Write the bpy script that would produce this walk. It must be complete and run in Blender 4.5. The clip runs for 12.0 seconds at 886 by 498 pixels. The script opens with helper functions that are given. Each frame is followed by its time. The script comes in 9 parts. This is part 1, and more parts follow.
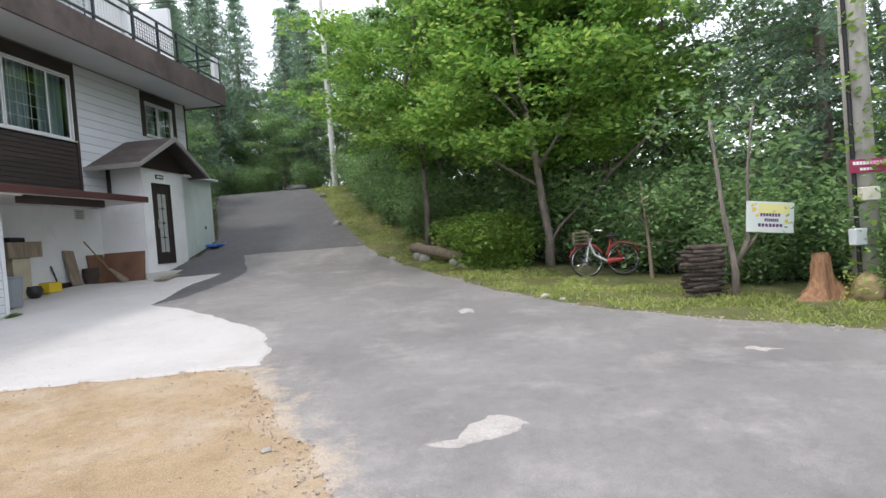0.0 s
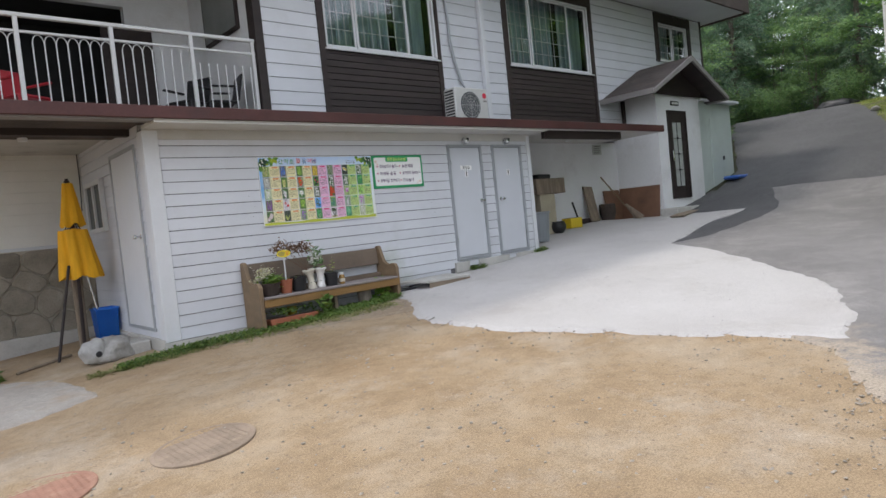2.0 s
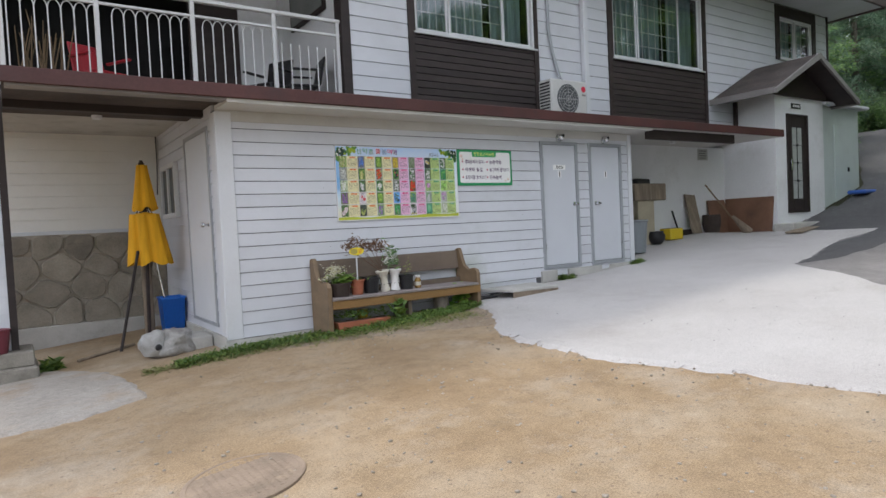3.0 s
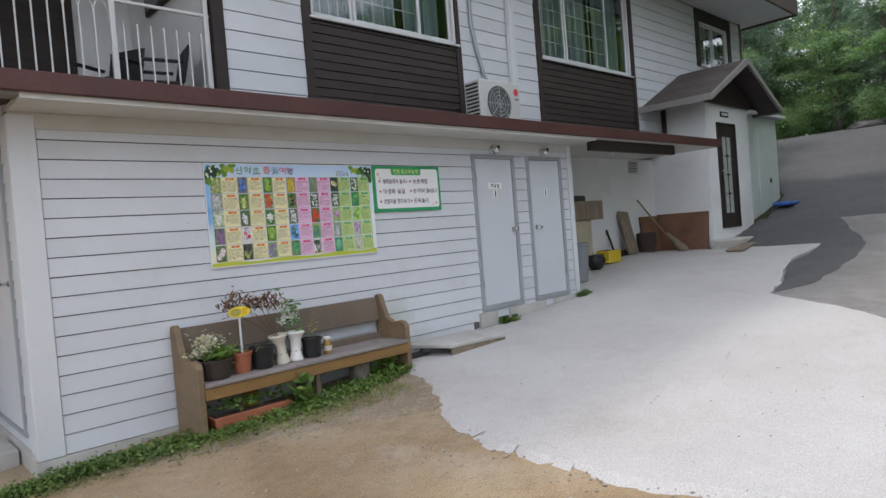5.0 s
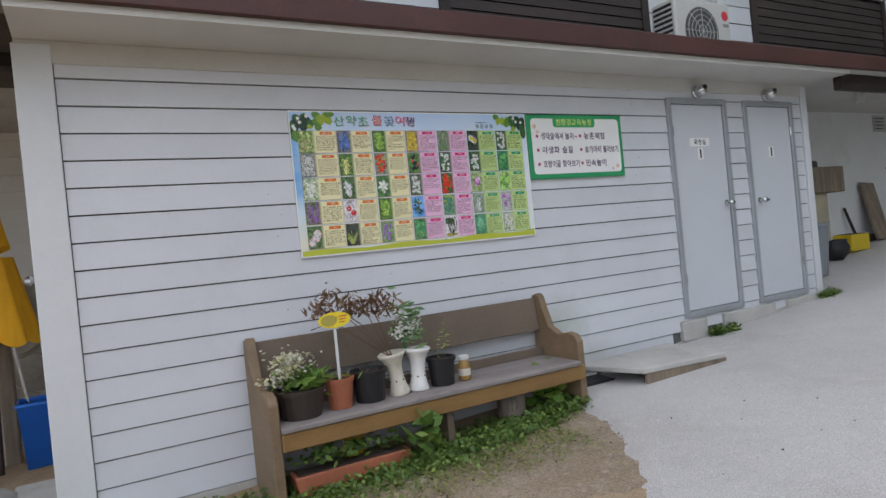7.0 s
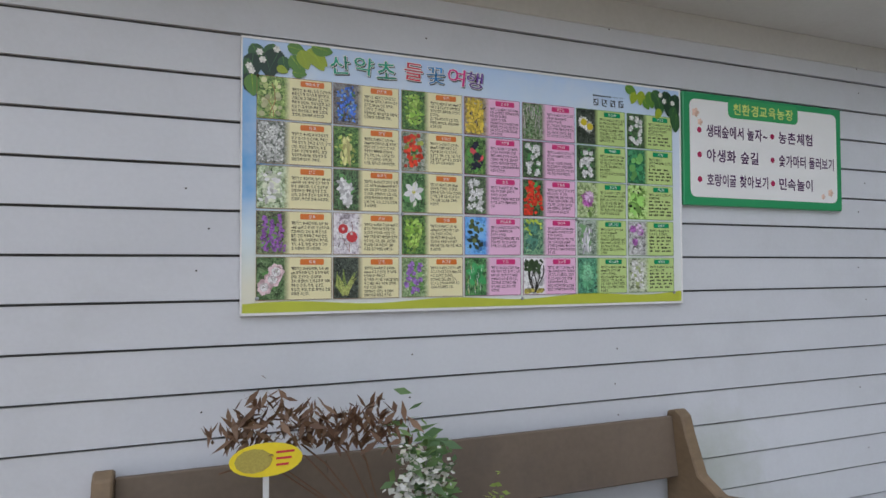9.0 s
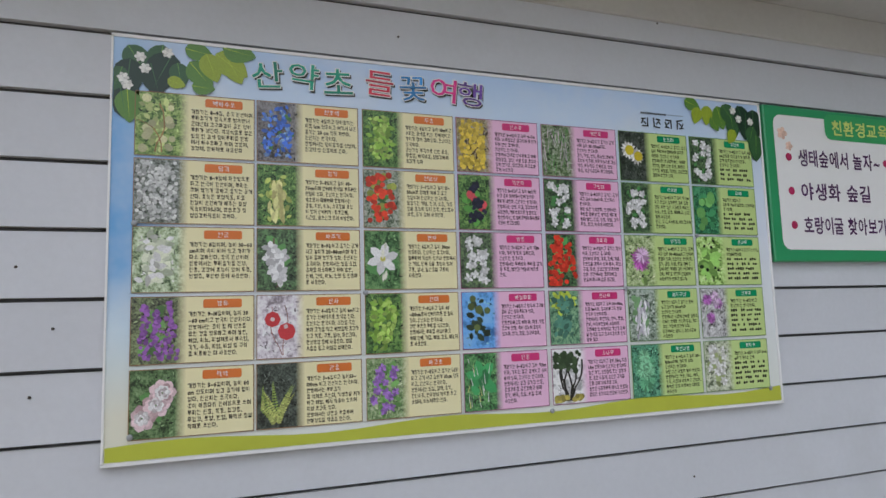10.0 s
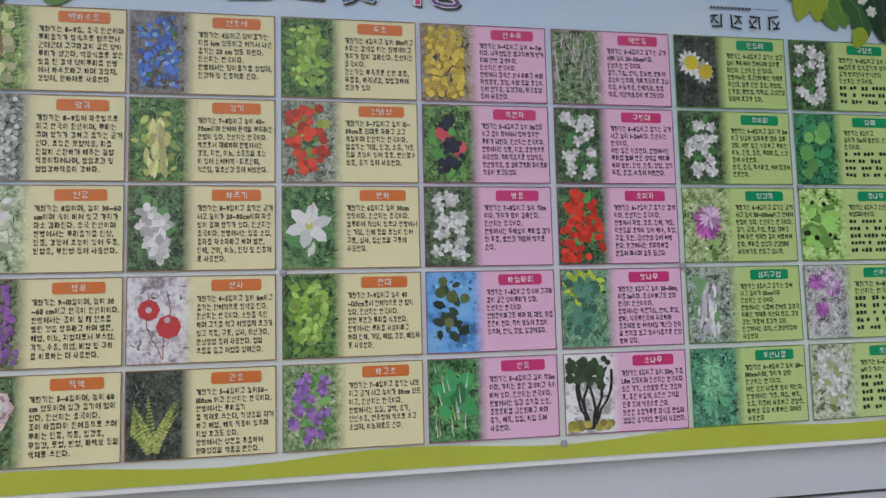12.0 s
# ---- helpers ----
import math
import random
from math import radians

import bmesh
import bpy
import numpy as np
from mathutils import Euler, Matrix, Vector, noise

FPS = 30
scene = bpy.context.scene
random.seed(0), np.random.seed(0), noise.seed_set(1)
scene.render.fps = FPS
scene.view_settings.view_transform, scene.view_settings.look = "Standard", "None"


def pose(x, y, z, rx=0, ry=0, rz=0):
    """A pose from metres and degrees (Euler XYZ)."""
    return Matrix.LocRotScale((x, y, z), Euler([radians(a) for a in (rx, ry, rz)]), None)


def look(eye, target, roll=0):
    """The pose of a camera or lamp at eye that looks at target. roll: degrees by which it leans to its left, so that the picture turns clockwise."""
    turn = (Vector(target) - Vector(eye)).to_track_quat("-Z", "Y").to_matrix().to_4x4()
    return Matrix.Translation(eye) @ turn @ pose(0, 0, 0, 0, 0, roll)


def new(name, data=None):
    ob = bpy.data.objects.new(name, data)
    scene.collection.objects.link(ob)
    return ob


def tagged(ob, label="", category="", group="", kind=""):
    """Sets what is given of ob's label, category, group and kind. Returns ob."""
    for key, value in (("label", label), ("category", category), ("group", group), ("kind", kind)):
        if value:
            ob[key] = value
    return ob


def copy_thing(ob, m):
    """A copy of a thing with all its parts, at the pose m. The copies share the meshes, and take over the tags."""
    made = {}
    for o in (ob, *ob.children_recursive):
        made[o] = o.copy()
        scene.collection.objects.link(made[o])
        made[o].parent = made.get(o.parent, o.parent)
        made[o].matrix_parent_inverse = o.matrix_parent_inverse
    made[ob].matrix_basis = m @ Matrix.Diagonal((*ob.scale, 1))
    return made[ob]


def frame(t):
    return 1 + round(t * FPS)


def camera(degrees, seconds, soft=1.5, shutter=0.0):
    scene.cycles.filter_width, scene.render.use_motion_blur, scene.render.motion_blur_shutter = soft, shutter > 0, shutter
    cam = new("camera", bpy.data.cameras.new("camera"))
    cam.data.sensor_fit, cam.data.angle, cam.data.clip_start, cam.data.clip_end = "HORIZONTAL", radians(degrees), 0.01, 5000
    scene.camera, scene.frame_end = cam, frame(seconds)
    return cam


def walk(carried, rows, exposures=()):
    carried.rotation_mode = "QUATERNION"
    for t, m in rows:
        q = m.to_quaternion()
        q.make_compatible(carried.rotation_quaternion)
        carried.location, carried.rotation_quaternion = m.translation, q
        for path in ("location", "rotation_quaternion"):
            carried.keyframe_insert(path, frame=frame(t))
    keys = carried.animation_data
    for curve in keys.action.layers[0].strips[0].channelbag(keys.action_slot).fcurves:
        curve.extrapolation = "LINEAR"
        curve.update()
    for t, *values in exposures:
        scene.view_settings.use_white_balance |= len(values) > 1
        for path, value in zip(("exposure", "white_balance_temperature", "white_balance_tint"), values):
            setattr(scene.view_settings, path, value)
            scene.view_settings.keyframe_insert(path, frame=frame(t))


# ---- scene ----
cam = camera(69.5, 12.0)
PATH = [
    (0, (-5.29, -9.058, 1.315), (-3.301, -8.859, 1.271), -4.5),
    (0.5, (-4.978, -8.842, 1.323), (-3.039, -8.353, 1.264), -5.8),
    (0.6, (-4.857, -8.783, 1.321), (-2.982, -8.088, 1.283), -5.4),
    (0.8, (-4.622, -8.758, 1.249), (-2.879, -7.778, 1.207), -4.9),
    (1, (-4.341, -8.693, 1.176), (-2.736, -7.5, 1.145), -3.8),
    (1.5, (-4.089, -8.309, 1.213), (-2.534, -7.055, 1.11), 0.4),
    (1.8, (-3.921, -8.018, 1.192), (-2.471, -6.645, 1.071), -3.1),
    (2, (-3.806, -7.886, 1.223), (-2.493, -6.38, 1.129), -5.8),
    (2.5, (-3.566, -7.419, 1.236), (-2.483, -5.739, 1.163), -3.0),
    (3, (-3.348, -7.142, 1.249), (-2.222, -5.491, 1.173), -2.8),
    (3.2, (-3.196, -7.03, 1.265), (-2.162, -5.319, 1.215), -2.0),
    (4.8, (-2.427, -5.581, 1.519), (-1.116, -4.072, 1.466), -2.5),
    (5, (-2.353, -5.398, 1.509), (-0.976, -3.949, 1.457), -4.6),
    (5.5, (-2.092, -5.122, 1.396), (-0.787, -3.609, 1.319), -5.9),
    (6, (-1.834, -4.622, 1.4), (-0.652, -3.009, 1.362), -3.9),
    (6.5, (-1.557, -4.243, 1.432), (-0.315, -2.676, 1.38), -3.8),
    (7, (-1.173, -3.883, 1.367), (-0.195, -2.139, 1.347), -5.6),
    (7.2, (-1.079, -3.699, 1.282), (-0.149, -1.929, 1.3), -3.8),
    (8.8, (-0.336, -2.328, 1.53), (0.426, -0.484, 1.392), -0.7),
    (9, (-0.157, -2.179, 1.51), (0.582, -0.322, 1.567), -0.2),
    (9.5, (0.105, -1.803, 1.586), (0.681, 0.1, 1.801), 0.4),
    (10, (0.21, -1.5, 1.637), (0.885, 0.371, 1.849), -1.7),
    (10.5, (0.424, -1.398, 1.678), (0.783, 0.561, 1.859), -2.7),
    (11, (0.579, -1.308, 1.639), (0.8, 0.67, 1.841), -2.9),
    (11.5, (0.589, -1.229, 1.622), (0.805, 0.752, 1.79), -0.9),
    (12, (0.642, -1.122, 1.65), (0.9625, 0.8455, 1.8055), -1.4),
]
EXPOSURES = [(0, 0.88), (0.5, 0.84), (1, 0.72), (1.5, 0.66), (2, 0.6), (3, 0.62), (5, 0.58), (7, 0.54), (9, 0.46), (10, 0.45), (12, 0.42)]
walk(cam, [(t, look(eye, target, roll)) for t, eye, target, roll in PATH], EXPOSURES)


# ---- light ----
world = bpy.data.worlds.new("sky")
scene.world = world
world.use_nodes = True
wn, wl = world.node_tree.nodes, world.node_tree.links
wn.clear()
sky_tex = wn.new("ShaderNodeTexSky")
sky_tex.sky_type, sky_tex.sun_disc = "NISHITA", False
sky_tex.sun_elevation, sky_tex.sun_rotation = radians(68), radians(-14)
sky_tex.air_density, sky_tex.dust_density, sky_tex.ozone_density = 1.0, 3.0, 1.0
cloud = wn.new("ShaderNodeMixRGB")
cloud.inputs[0].default_value = 0.72
cloud.inputs[2].default_value = (8.95, 9.2, 10.1, 1)
sky_bg = wn.new("ShaderNodeBackground")
sky_bg.inputs["Strength"].default_value = 0.15
sky_out = wn.new("ShaderNodeOutputWorld")
wl.new(sky_tex.outputs[0], cloud.inputs[1])
wl.new(cloud.outputs[0], sky_bg.inputs["Color"])
wl.new(sky_bg.outputs[0], sky_out.inputs[0])
sun = new("sun", bpy.data.lights.new("sun", "SUN"))
sun.data.energy, sun.data.angle, sun.data.color = 0.95, radians(7), (1.0, 0.94, 0.86)
sun.matrix_world = look((-3, 12.3, 32.4), (0, 0, 0))
scene.view_settings.exposure = 0.0


# ---- materials ----
def nt(name):
    m = bpy.data.materials.new(name)
    m.use_nodes = True
    t = m.node_tree
    return m, t, t.nodes, t.links, t.nodes["Principled BSDF"]


def col(c, a=1.0):
    return (c[0], c[1], c[2], a)


def noise_node(t, scale, detail=5, rough=0.6, coord=None, stretch=None):
    n = t.nodes.new("ShaderNodeTexNoise")
    n.inputs["Scale"].default_value, n.inputs["Detail"].default_value, n.inputs["Roughness"].default_value = scale, detail, rough
    src = coord or t.nodes.new("ShaderNodeNewGeometry").outputs["Position"]
    if stretch:
        mp = t.nodes.new("ShaderNodeMapping")
        mp.inputs["Scale"].default_value = stretch
        t.links.new(src, mp.inputs["Vector"])
        src = mp.outputs["Vector"]
    t.links.new(src, n.inputs["Vector"])
    return n


def ramp(t, src, stops):
    r = t.nodes.new("ShaderNodeValToRGB")
    e = r.color_ramp.elements
    while len(e) < len(stops):
        e.new(0.5)
    for k, (p, c) in zip(e, stops):
        k.position, k.color = p, col(c) if len(c) == 3 else c
    t.links.new(src, r.inputs[0])
    return r


def mixc(t, fac, a, b, mode="MIX"):
    m = t.nodes.new("ShaderNodeMixRGB")
    m.blend_type = mode
    for k, v in ((0, fac), (1, a), (2, b)):
        if isinstance(v, bpy.types.NodeSocket):
            t.links.new(v, m.inputs[k])
        else:
            m.inputs[k].default_value = v if k == 0 else col(v)
    return m.outputs[0]


def surface(name, base, rough=0.6, metal=0.0, var=0.14, scale=2.0, fine=45.0, bump=0.2, depth=0.004, stain=None, amount=0.35,
            stretch=None, rand=0.0, spec=0.4):
    """Paint, wood, metal, stone: a base colour with broad and fine variation, stains of their own shape and fine relief."""
    m, t, n, l, b = nt(name)
    big, small = noise_node(t, scale, stretch=stretch), noise_node(t, fine, 3, stretch=stretch)
    lo, hi = tuple(c * (1 - var) for c in base), tuple(min(1, c * (1 + var)) for c in base)
    c = ramp(t, big.outputs[0], [(0.3, lo), (0.7, hi)]).outputs[0]
    f = ramp(t, small.outputs[0], [(0.3, (1 - var * 0.7,) * 3), (0.7, (1, 1, 1))]).outputs[0]
    c = mixc(t, 1.0, c, f, "MULTIPLY")
    if stain:
        patch = noise_node(t, scale * 1.7, 7, 0.7)
        k = ramp(t, patch.outputs[0], [(0.52, (0, 0, 0)), (0.72, (amount,) * 3)])
        c = mixc(t, k.outputs[0], c, stain)
    if rand:
        info = n.new("ShaderNodeObjectInfo")
        r = ramp(t, info.outputs["Random"], [(0, (1 - rand,) * 3), (1, (1 + rand * 0.4,) * 3)])
        c = mixc(t, 1.0, c, r.outputs[0], "MULTIPLY")
    l.new(c, b.inputs["Base Color"])
    b.inputs["Roughness"].default_value, b.inputs["Metallic"].default_value = rough, metal
    b.inputs["Specular IOR Level"].default_value = spec
    if bump:
        bp = n.new("ShaderNodeBump")
        bp.inputs["Strength"].default_value, bp.inputs["Distance"].default_value = bump, depth
        l.new(small.outputs[0], bp.inputs["Height"])
        l.new(bp.outputs[0], b.inputs["Normal"])
    return m


def flat(name, base, rough=0.5, metal=0.0):
    m, t, n, l, b = nt(name)
    k = noise_node(t, 30, 3)
    c = ramp(t, k.outputs[0], [(0.3, tuple(c * 0.92 for c in base)), (0.7, base)])
    l.new(c.outputs[0], b.inputs["Base Color"])
    b.inputs["Roughness"].default_value, b.inputs["Metallic"].default_value = rough, metal
    return m


def leaf_mat(name, dark, light, warm, through_light=0.35):
    m, t, n, l, b = nt(name)
    g = n.new("ShaderNodeNewGeometry")
    c = ramp(t, g.outputs["Random Per Island"], [(0, dark), (0.55, light), (1, warm)]).outputs[0]
    big = noise_node(t, 0.6, 3)
    c = mixc(t, 1.0, c, ramp(t, big.outputs[0], [(0.3, (0.7,) * 3), (0.7, (1.15,) * 3)]).outputs[0], "MULTIPLY")
    l.new(c, b.inputs["Base Color"])
    b.inputs["Roughness"].default_value = 0.55
    tr, mx = n.new("ShaderNodeBsdfTranslucent"), n.new("ShaderNodeMixShader")
    l.new(c, tr.inputs["Color"])
    mx.inputs[0].default_value = through_light
    l.new(b.outputs[0], mx.inputs[1])
    l.new(tr.outputs[0], mx.inputs[2])
    l.new(mx.outputs[0], n["Material Output"].inputs["Surface"])
    return m


def ground_mat(name, stops, scale, patch_col, patch_lo, patch_hi, patch_scale, fine=90, depth=0.012, rough=0.95, speck=None, clod=0.2):
    m, t, n, l, b = nt(name)
    big, mid, small = noise_node(t, scale, 6, 0.65), noise_node(t, patch_scale, 8, 0.72), noise_node(t, fine, 4, 0.7)
    c = ramp(t, big.outputs[0], stops).outputs[0]
    c = mixc(t, ramp(t, mid.outputs[0], [(patch_lo, (0, 0, 0)), (patch_hi, (0.75,) * 3)]).outputs[0], c, patch_col)
    c = mixc(t, 1.0, c, ramp(t, small.outputs[0], [(0.3, (0.58,) * 3), (0.66, (1.14,) * 3)]).outputs[0], "MULTIPLY")
    clods = noise_node(t, patch_scale * 7.0, 7, 0.75)
    c = mixc(t, 1.0, c, ramp(t, clods.outputs[0], [(0.3, (1 - clod,) * 3), (0.5, (1.0,) * 3), (0.68, (1 + clod * 0.5,) * 3)]).outputs[0], "MULTIPLY")
    if speck:
        v = n.new("ShaderNodeTexVoronoi")
        v.inputs["Scale"].default_value = speck[0]
        l.new(n.new("ShaderNodeNewGeometry").outputs["Position"], v.inputs["Vector"])
        c = mixc(t, ramp(t, v.outputs["Distance"], [(0.08, (0.8,) * 3), (0.16, (0, 0, 0))]).outputs[0], c, speck[1])
    l.new(c, b.inputs["Base Color"])
    b.inputs["Roughness"].default_value, b.inputs["Specular IOR Level"].default_value = rough, 0.25
    bp = n.new("ShaderNodeBump")
    bp.inputs["Strength"].default_value, bp.inputs["Distance"].default_value = 0.5, depth
    l.new(small.outputs[0], bp.inputs["Height"])
    l.new(bp.outputs[0], b.inputs["Normal"])
    return m


M_SIDING = surface("white_siding", (0.60, 0.615, 0.65), 0.55, var=0.05, scale=0.9, fine=70, bump=0.12, depth=0.002, stain=(0.45, 0.455, 0.45), amount=0.3, rand=0.06)
# Backing seen in the board gaps: gap shade and grime put into its colour.
M_JOINT = surface("grimy_shaded_joint", (0.13, 0.13, 0.135), 0.9, var=0.3, scale=3.0, fine=60, bump=0.2)
M_WHITE = surface("white_paint", (0.62, 0.635, 0.655), 0.5, var=0.05, scale=1.1, bump=0.08, stain=(0.55, 0.54, 0.5), amount=0.25)
M_PLASTER = surface("white_plaster", (0.74, 0.745, 0.75), 0.8, var=0.06, scale=0.8, fine=25, bump=0.3, depth=0.006, stain=(0.5, 0.49, 0.46), amount=0.4)
M_SOFFIT = surface("white_soffit", (0.54, 0.53, 0.50), 0.7, var=0.08, scale=1.0, stain=(0.4, 0.37, 0.3), amount=0.3)
M_RECESS = surface("cream_recess_paint", (0.74, 0.73, 0.68), 0.7, var=0.05, scale=1.0, fine=60, bump=0.1, stain=(0.6, 0.58, 0.5), amount=0.3)
M_TANBOARD = surface("tan_ceiling_board", (0.2, 0.155, 0.115), 0.7, var=0.15, scale=1.5, stain=(0.2, 0.15, 0.1), amount=0.4, stretch=(3, 0.5, 1))
M_DARK = surface("dark_brown_timber", (0.035, 0.024, 0.022), 0.6, var=0.25, scale=1.5, fine=60, bump=0.3, stretch=(1, 1, 6), rand=0.25)
M_FASCIA = surface("maroon_fascia", (0.075, 0.028, 0.025), 0.55, var=0.25, scale=1.2, stain=(0.05, 0.03, 0.03), amount=0.6)
M_SLABEDGE = surface("weathered_slab_edge", (0.1, 0.075, 0.068), 0.8, var=0.35, scale=1.1, stain=(0.045, 0.035, 0.035), amount=0.8)
M_DOORGREY = surface("grey_door_paint", (0.56, 0.58, 0.615), 0.42, var=0.03, scale=0.8, bump=0.03, stain=(0.43, 0.44, 0.46), amount=0.2)
M_FRAMEGREY = surface("grey_steel_frame", (0.36, 0.38, 0.4), 0.45, metal=0.3, var=0.08, bump=0.05)
M_CHROME = flat("chrome", (0.65, 0.66, 0.68), 0.18, 1.0)
M_BLACK = surface("black_plastic", (0.018, 0.018, 0.02), 0.5, var=0.2, bump=0.1)
M_SHINGLE = surface("grey_roof_felt", (0.078, 0.064, 0.058), 0.9, var=0.3, scale=1.5, fine=120, bump=0.6, depth=0.006, stain=(0.14, 0.1, 0.08), amount=0.5)
M_VERGE = surface("weathered_bargeboard", (0.24, 0.225, 0.215), 0.75, var=0.15)
M_RAIL = flat("white_rail_paint", (0.58, 0.58, 0.57), 0.4)
M_RAILDARK = flat("dark_green_steel", (0.015, 0.024, 0.026), 0.4, 0.3)
M_WINFRAME = flat("white_window_frame", (0.62, 0.63, 0.64), 0.35)
M_CURTAIN = surface("teal_curtain", (0.36, 0.48, 0.50), 0.85, var=0.25, scale=2.5, bump=0.2, stretch=(5, 1, 0.4))
# Near-black walls: the shade of unlit rooms is put into this colour.
M_ROOM = surface("dim_room_shade", (0.045, 0.045, 0.047), 0.9)
M_BENCH = surface("tan_bench_paint", (0.21, 0.145, 0.085), 0.6, var=0.16, scale=2.2, fine=35, stain=(0.12, 0.09, 0.065), amount=0.5, stretch=(1, 1, 3))
M_BENCHBACK = surface("weathered_bench_back", (0.155, 0.118, 0.088), 0.7, var=0.14, scale=2.0, stain=(0.09, 0.075, 0.065), amount=0.5)
M_BENCHSEAT = surface("grey_worn_seat", (0.25, 0.22, 0.21), 0.75, var=0.16, scale=3.0, stain=(0.13, 0.1, 0.1), amount=0.6, stretch=(0.5, 3, 3))
M_BENCHAPRON = surface("orange_brown_apron", (0.26, 0.15, 0.055), 0.5, var=0.18, scale=2.0, stain=(0.15, 0.085, 0.035), amount=0.5, stretch=(0.5, 3, 3))
M_STONE = surface("rubble_stone", (0.30, 0.27, 0.22), 0.9, var=0.25, scale=3.0, fine=40, bump=0.7, depth=0.015, stain=(0.27, 0.24, 0.195), amount=0.5, rand=0.25)
M_MORTAR = surface("grey_mortar", (0.38, 0.345, 0.285), 0.95, var=0.2, bump=0.5)
M_CONC = surface("concrete", (0.46, 0.45, 0.42), 0.9, var=0.14, scale=2.0, fine=60, bump=0.4, stain=(0.27, 0.25, 0.22), amount=0.6)
M_GLASS, _t, _n, _l, _b = nt("window_glass")
_b.inputs["Base Color"].default_value = (0.93, 0.97, 0.97, 1)
_b.inputs["Roughness"].default_value, _b.inputs["Transmission Weight"].default_value, _b.inputs["IOR"].default_value = 0.01, 1.0, 1.5
M_DIRT = ground_mat("sandy_ground", [(0.3, (0.275, 0.19, 0.108)), (0.5, (0.355, 0.262, 0.163)), (0.68, (0.42, 0.34, 0.245))], 0.7,
                    (0.47, 0.41, 0.335), 0.52, 0.74, 0.9, 110, 0.016, speck=(13.0, (0.2, 0.15, 0.11)))
M_WHITECONC = ground_mat("white_concrete_skim", [(0.3, (0.44, 0.42, 0.405)), (0.7, (0.52, 0.505, 0.49))], 0.6, (0.37, 0.34, 0.31), 0.54, 0.76, 0.9, 130, 0.004, 0.8, clod=0.04)
M_ASPHALT = ground_mat("worn_asphalt", [(0.3, (0.165, 0.157, 0.153)), (0.7, (0.25, 0.239, 0.232))], 0.45, (0.34, 0.322, 0.308), 0.5, 0.74, 1.1, 160, 0.006, 0.85, clod=0.12)


def sanded(m, sand):
    """Sand washed some way over the asphalt from the yard's edge, in ragged tongues."""
    t = m.node_tree
    b = t.nodes["Principled BSDF"]
    old = b.inputs["Base Color"].links[0].from_socket
    g = t.nodes.new("ShaderNodeNewGeometry")
    dot = t.nodes.new("ShaderNodeVectorMath")
    dot.operation = "DOT_PRODUCT"
    dot.inputs[1].default_value = (0.49, -0.872, 0)
    t.links.new(g.outputs["Position"], dot.inputs[0])
    k = noise_node(t, 2.6, 9, 0.78)
    a = t.nodes.new("ShaderNodeMath")
    a.operation = "MULTIPLY_ADD"
    a.inputs[1].default_value = -2.6
    t.links.new(k.outputs[0], a.inputs[0])
    t.links.new(dot.outputs["Value"], a.inputs[2])
    off = t.nodes.new("ShaderNodeMath")
    off.operation = "ADD"
    off.inputs[1].default_value = -6.148 + 1.95
    t.links.new(a.outputs[0], off.inputs[0])
    sep = t.nodes.new("ShaderNodeSeparateXYZ")
    t.links.new(g.outputs["Position"], sep.inputs[0])
    mk = ramp(t, off.outputs[0], [(0.5, (0.9,) * 3), (0.85, (0, 0, 0))]).outputs[0]
    lim = t.nodes.new("ShaderNodeMapRange")
    lim.inputs[1].default_value, lim.inputs[2].default_value, lim.inputs[3].default_value, lim.inputs[4].default_value = 1.1, 2.1, 1.0, 0.0
    t.links.new(sep.outputs[0], lim.inputs[0])
    fac = mixc(t, 1.0, mk, lim.outputs[0], "MULTIPLY")
    grit = ramp(t, noise_node(t, 60, 4, 0.7).outputs[0], [(0.35, tuple(c * 0.6 for c in sand)), (0.65, sand)]).outputs[0]
    t.links.new(mixc(t, fac, old, grit), b.inputs["Base Color"])


def stained(m, centre, reach, tint, amount):
    """A ragged stain of algae on a surface round one spot."""
    t = m.node_tree
    b = t.nodes["Principled BSDF"]
    old = b.inputs["Base Color"].links[0].from_socket
    d = t.nodes.new("ShaderNodeVectorMath")
    d.operation = "DISTANCE"
    d.inputs[1].default_value = centre
    t.links.new(t.nodes.new("ShaderNodeNewGeometry").outputs["Position"], d.inputs[0])
    k = t.nodes.new("ShaderNodeMath")
    k.operation = "MULTIPLY_ADD"
    k.inputs[1].default_value = 1.1 * reach
    t.links.new(noise_node(t, 7, 6, 0.7).outputs[0], k.inputs[0])
    t.links.new(d.outputs["Value"], k.inputs[2])
    f = ramp(t, k.outputs[0], [(reach * 0.55, (amount,) * 3), (reach * 1.5, (0, 0, 0))]).outputs[0]
    t.links.new(mixc(t, f, old, tint), b.inputs["Base Color"])


stained(M_SIDING, (1.98, 0.0, 0.62), 0.34, (0.36, 0.40, 0.31), 0.6)
stained(M_SIDING, (2.3, 0.0, 0.3), 0.3, (0.40, 0.42, 0.36), 0.5)
sanded(M_ASPHALT, (0.46, 0.385, 0.30))
M_ASPHALT2 = ground_mat("darker_asphalt", [(0.3, (0.082, 0.081, 0.083)), (0.7, (0.122, 0.12, 0.122))], 0.5, (0.155, 0.152, 0.152), 0.55, 0.85, 1.5, 160, 0.006, 0.85)
M_GRASSGROUND = ground_mat("rough_verge_soil", [(0.3, (0.07, 0.085, 0.03)), (0.55, (0.13, 0.135, 0.05)), (0.75, (0.22, 0.18, 0.1))], 1.2, (0.3, 0.25, 0.17), 0.58, 0.8, 1.4, 60, 0.03)
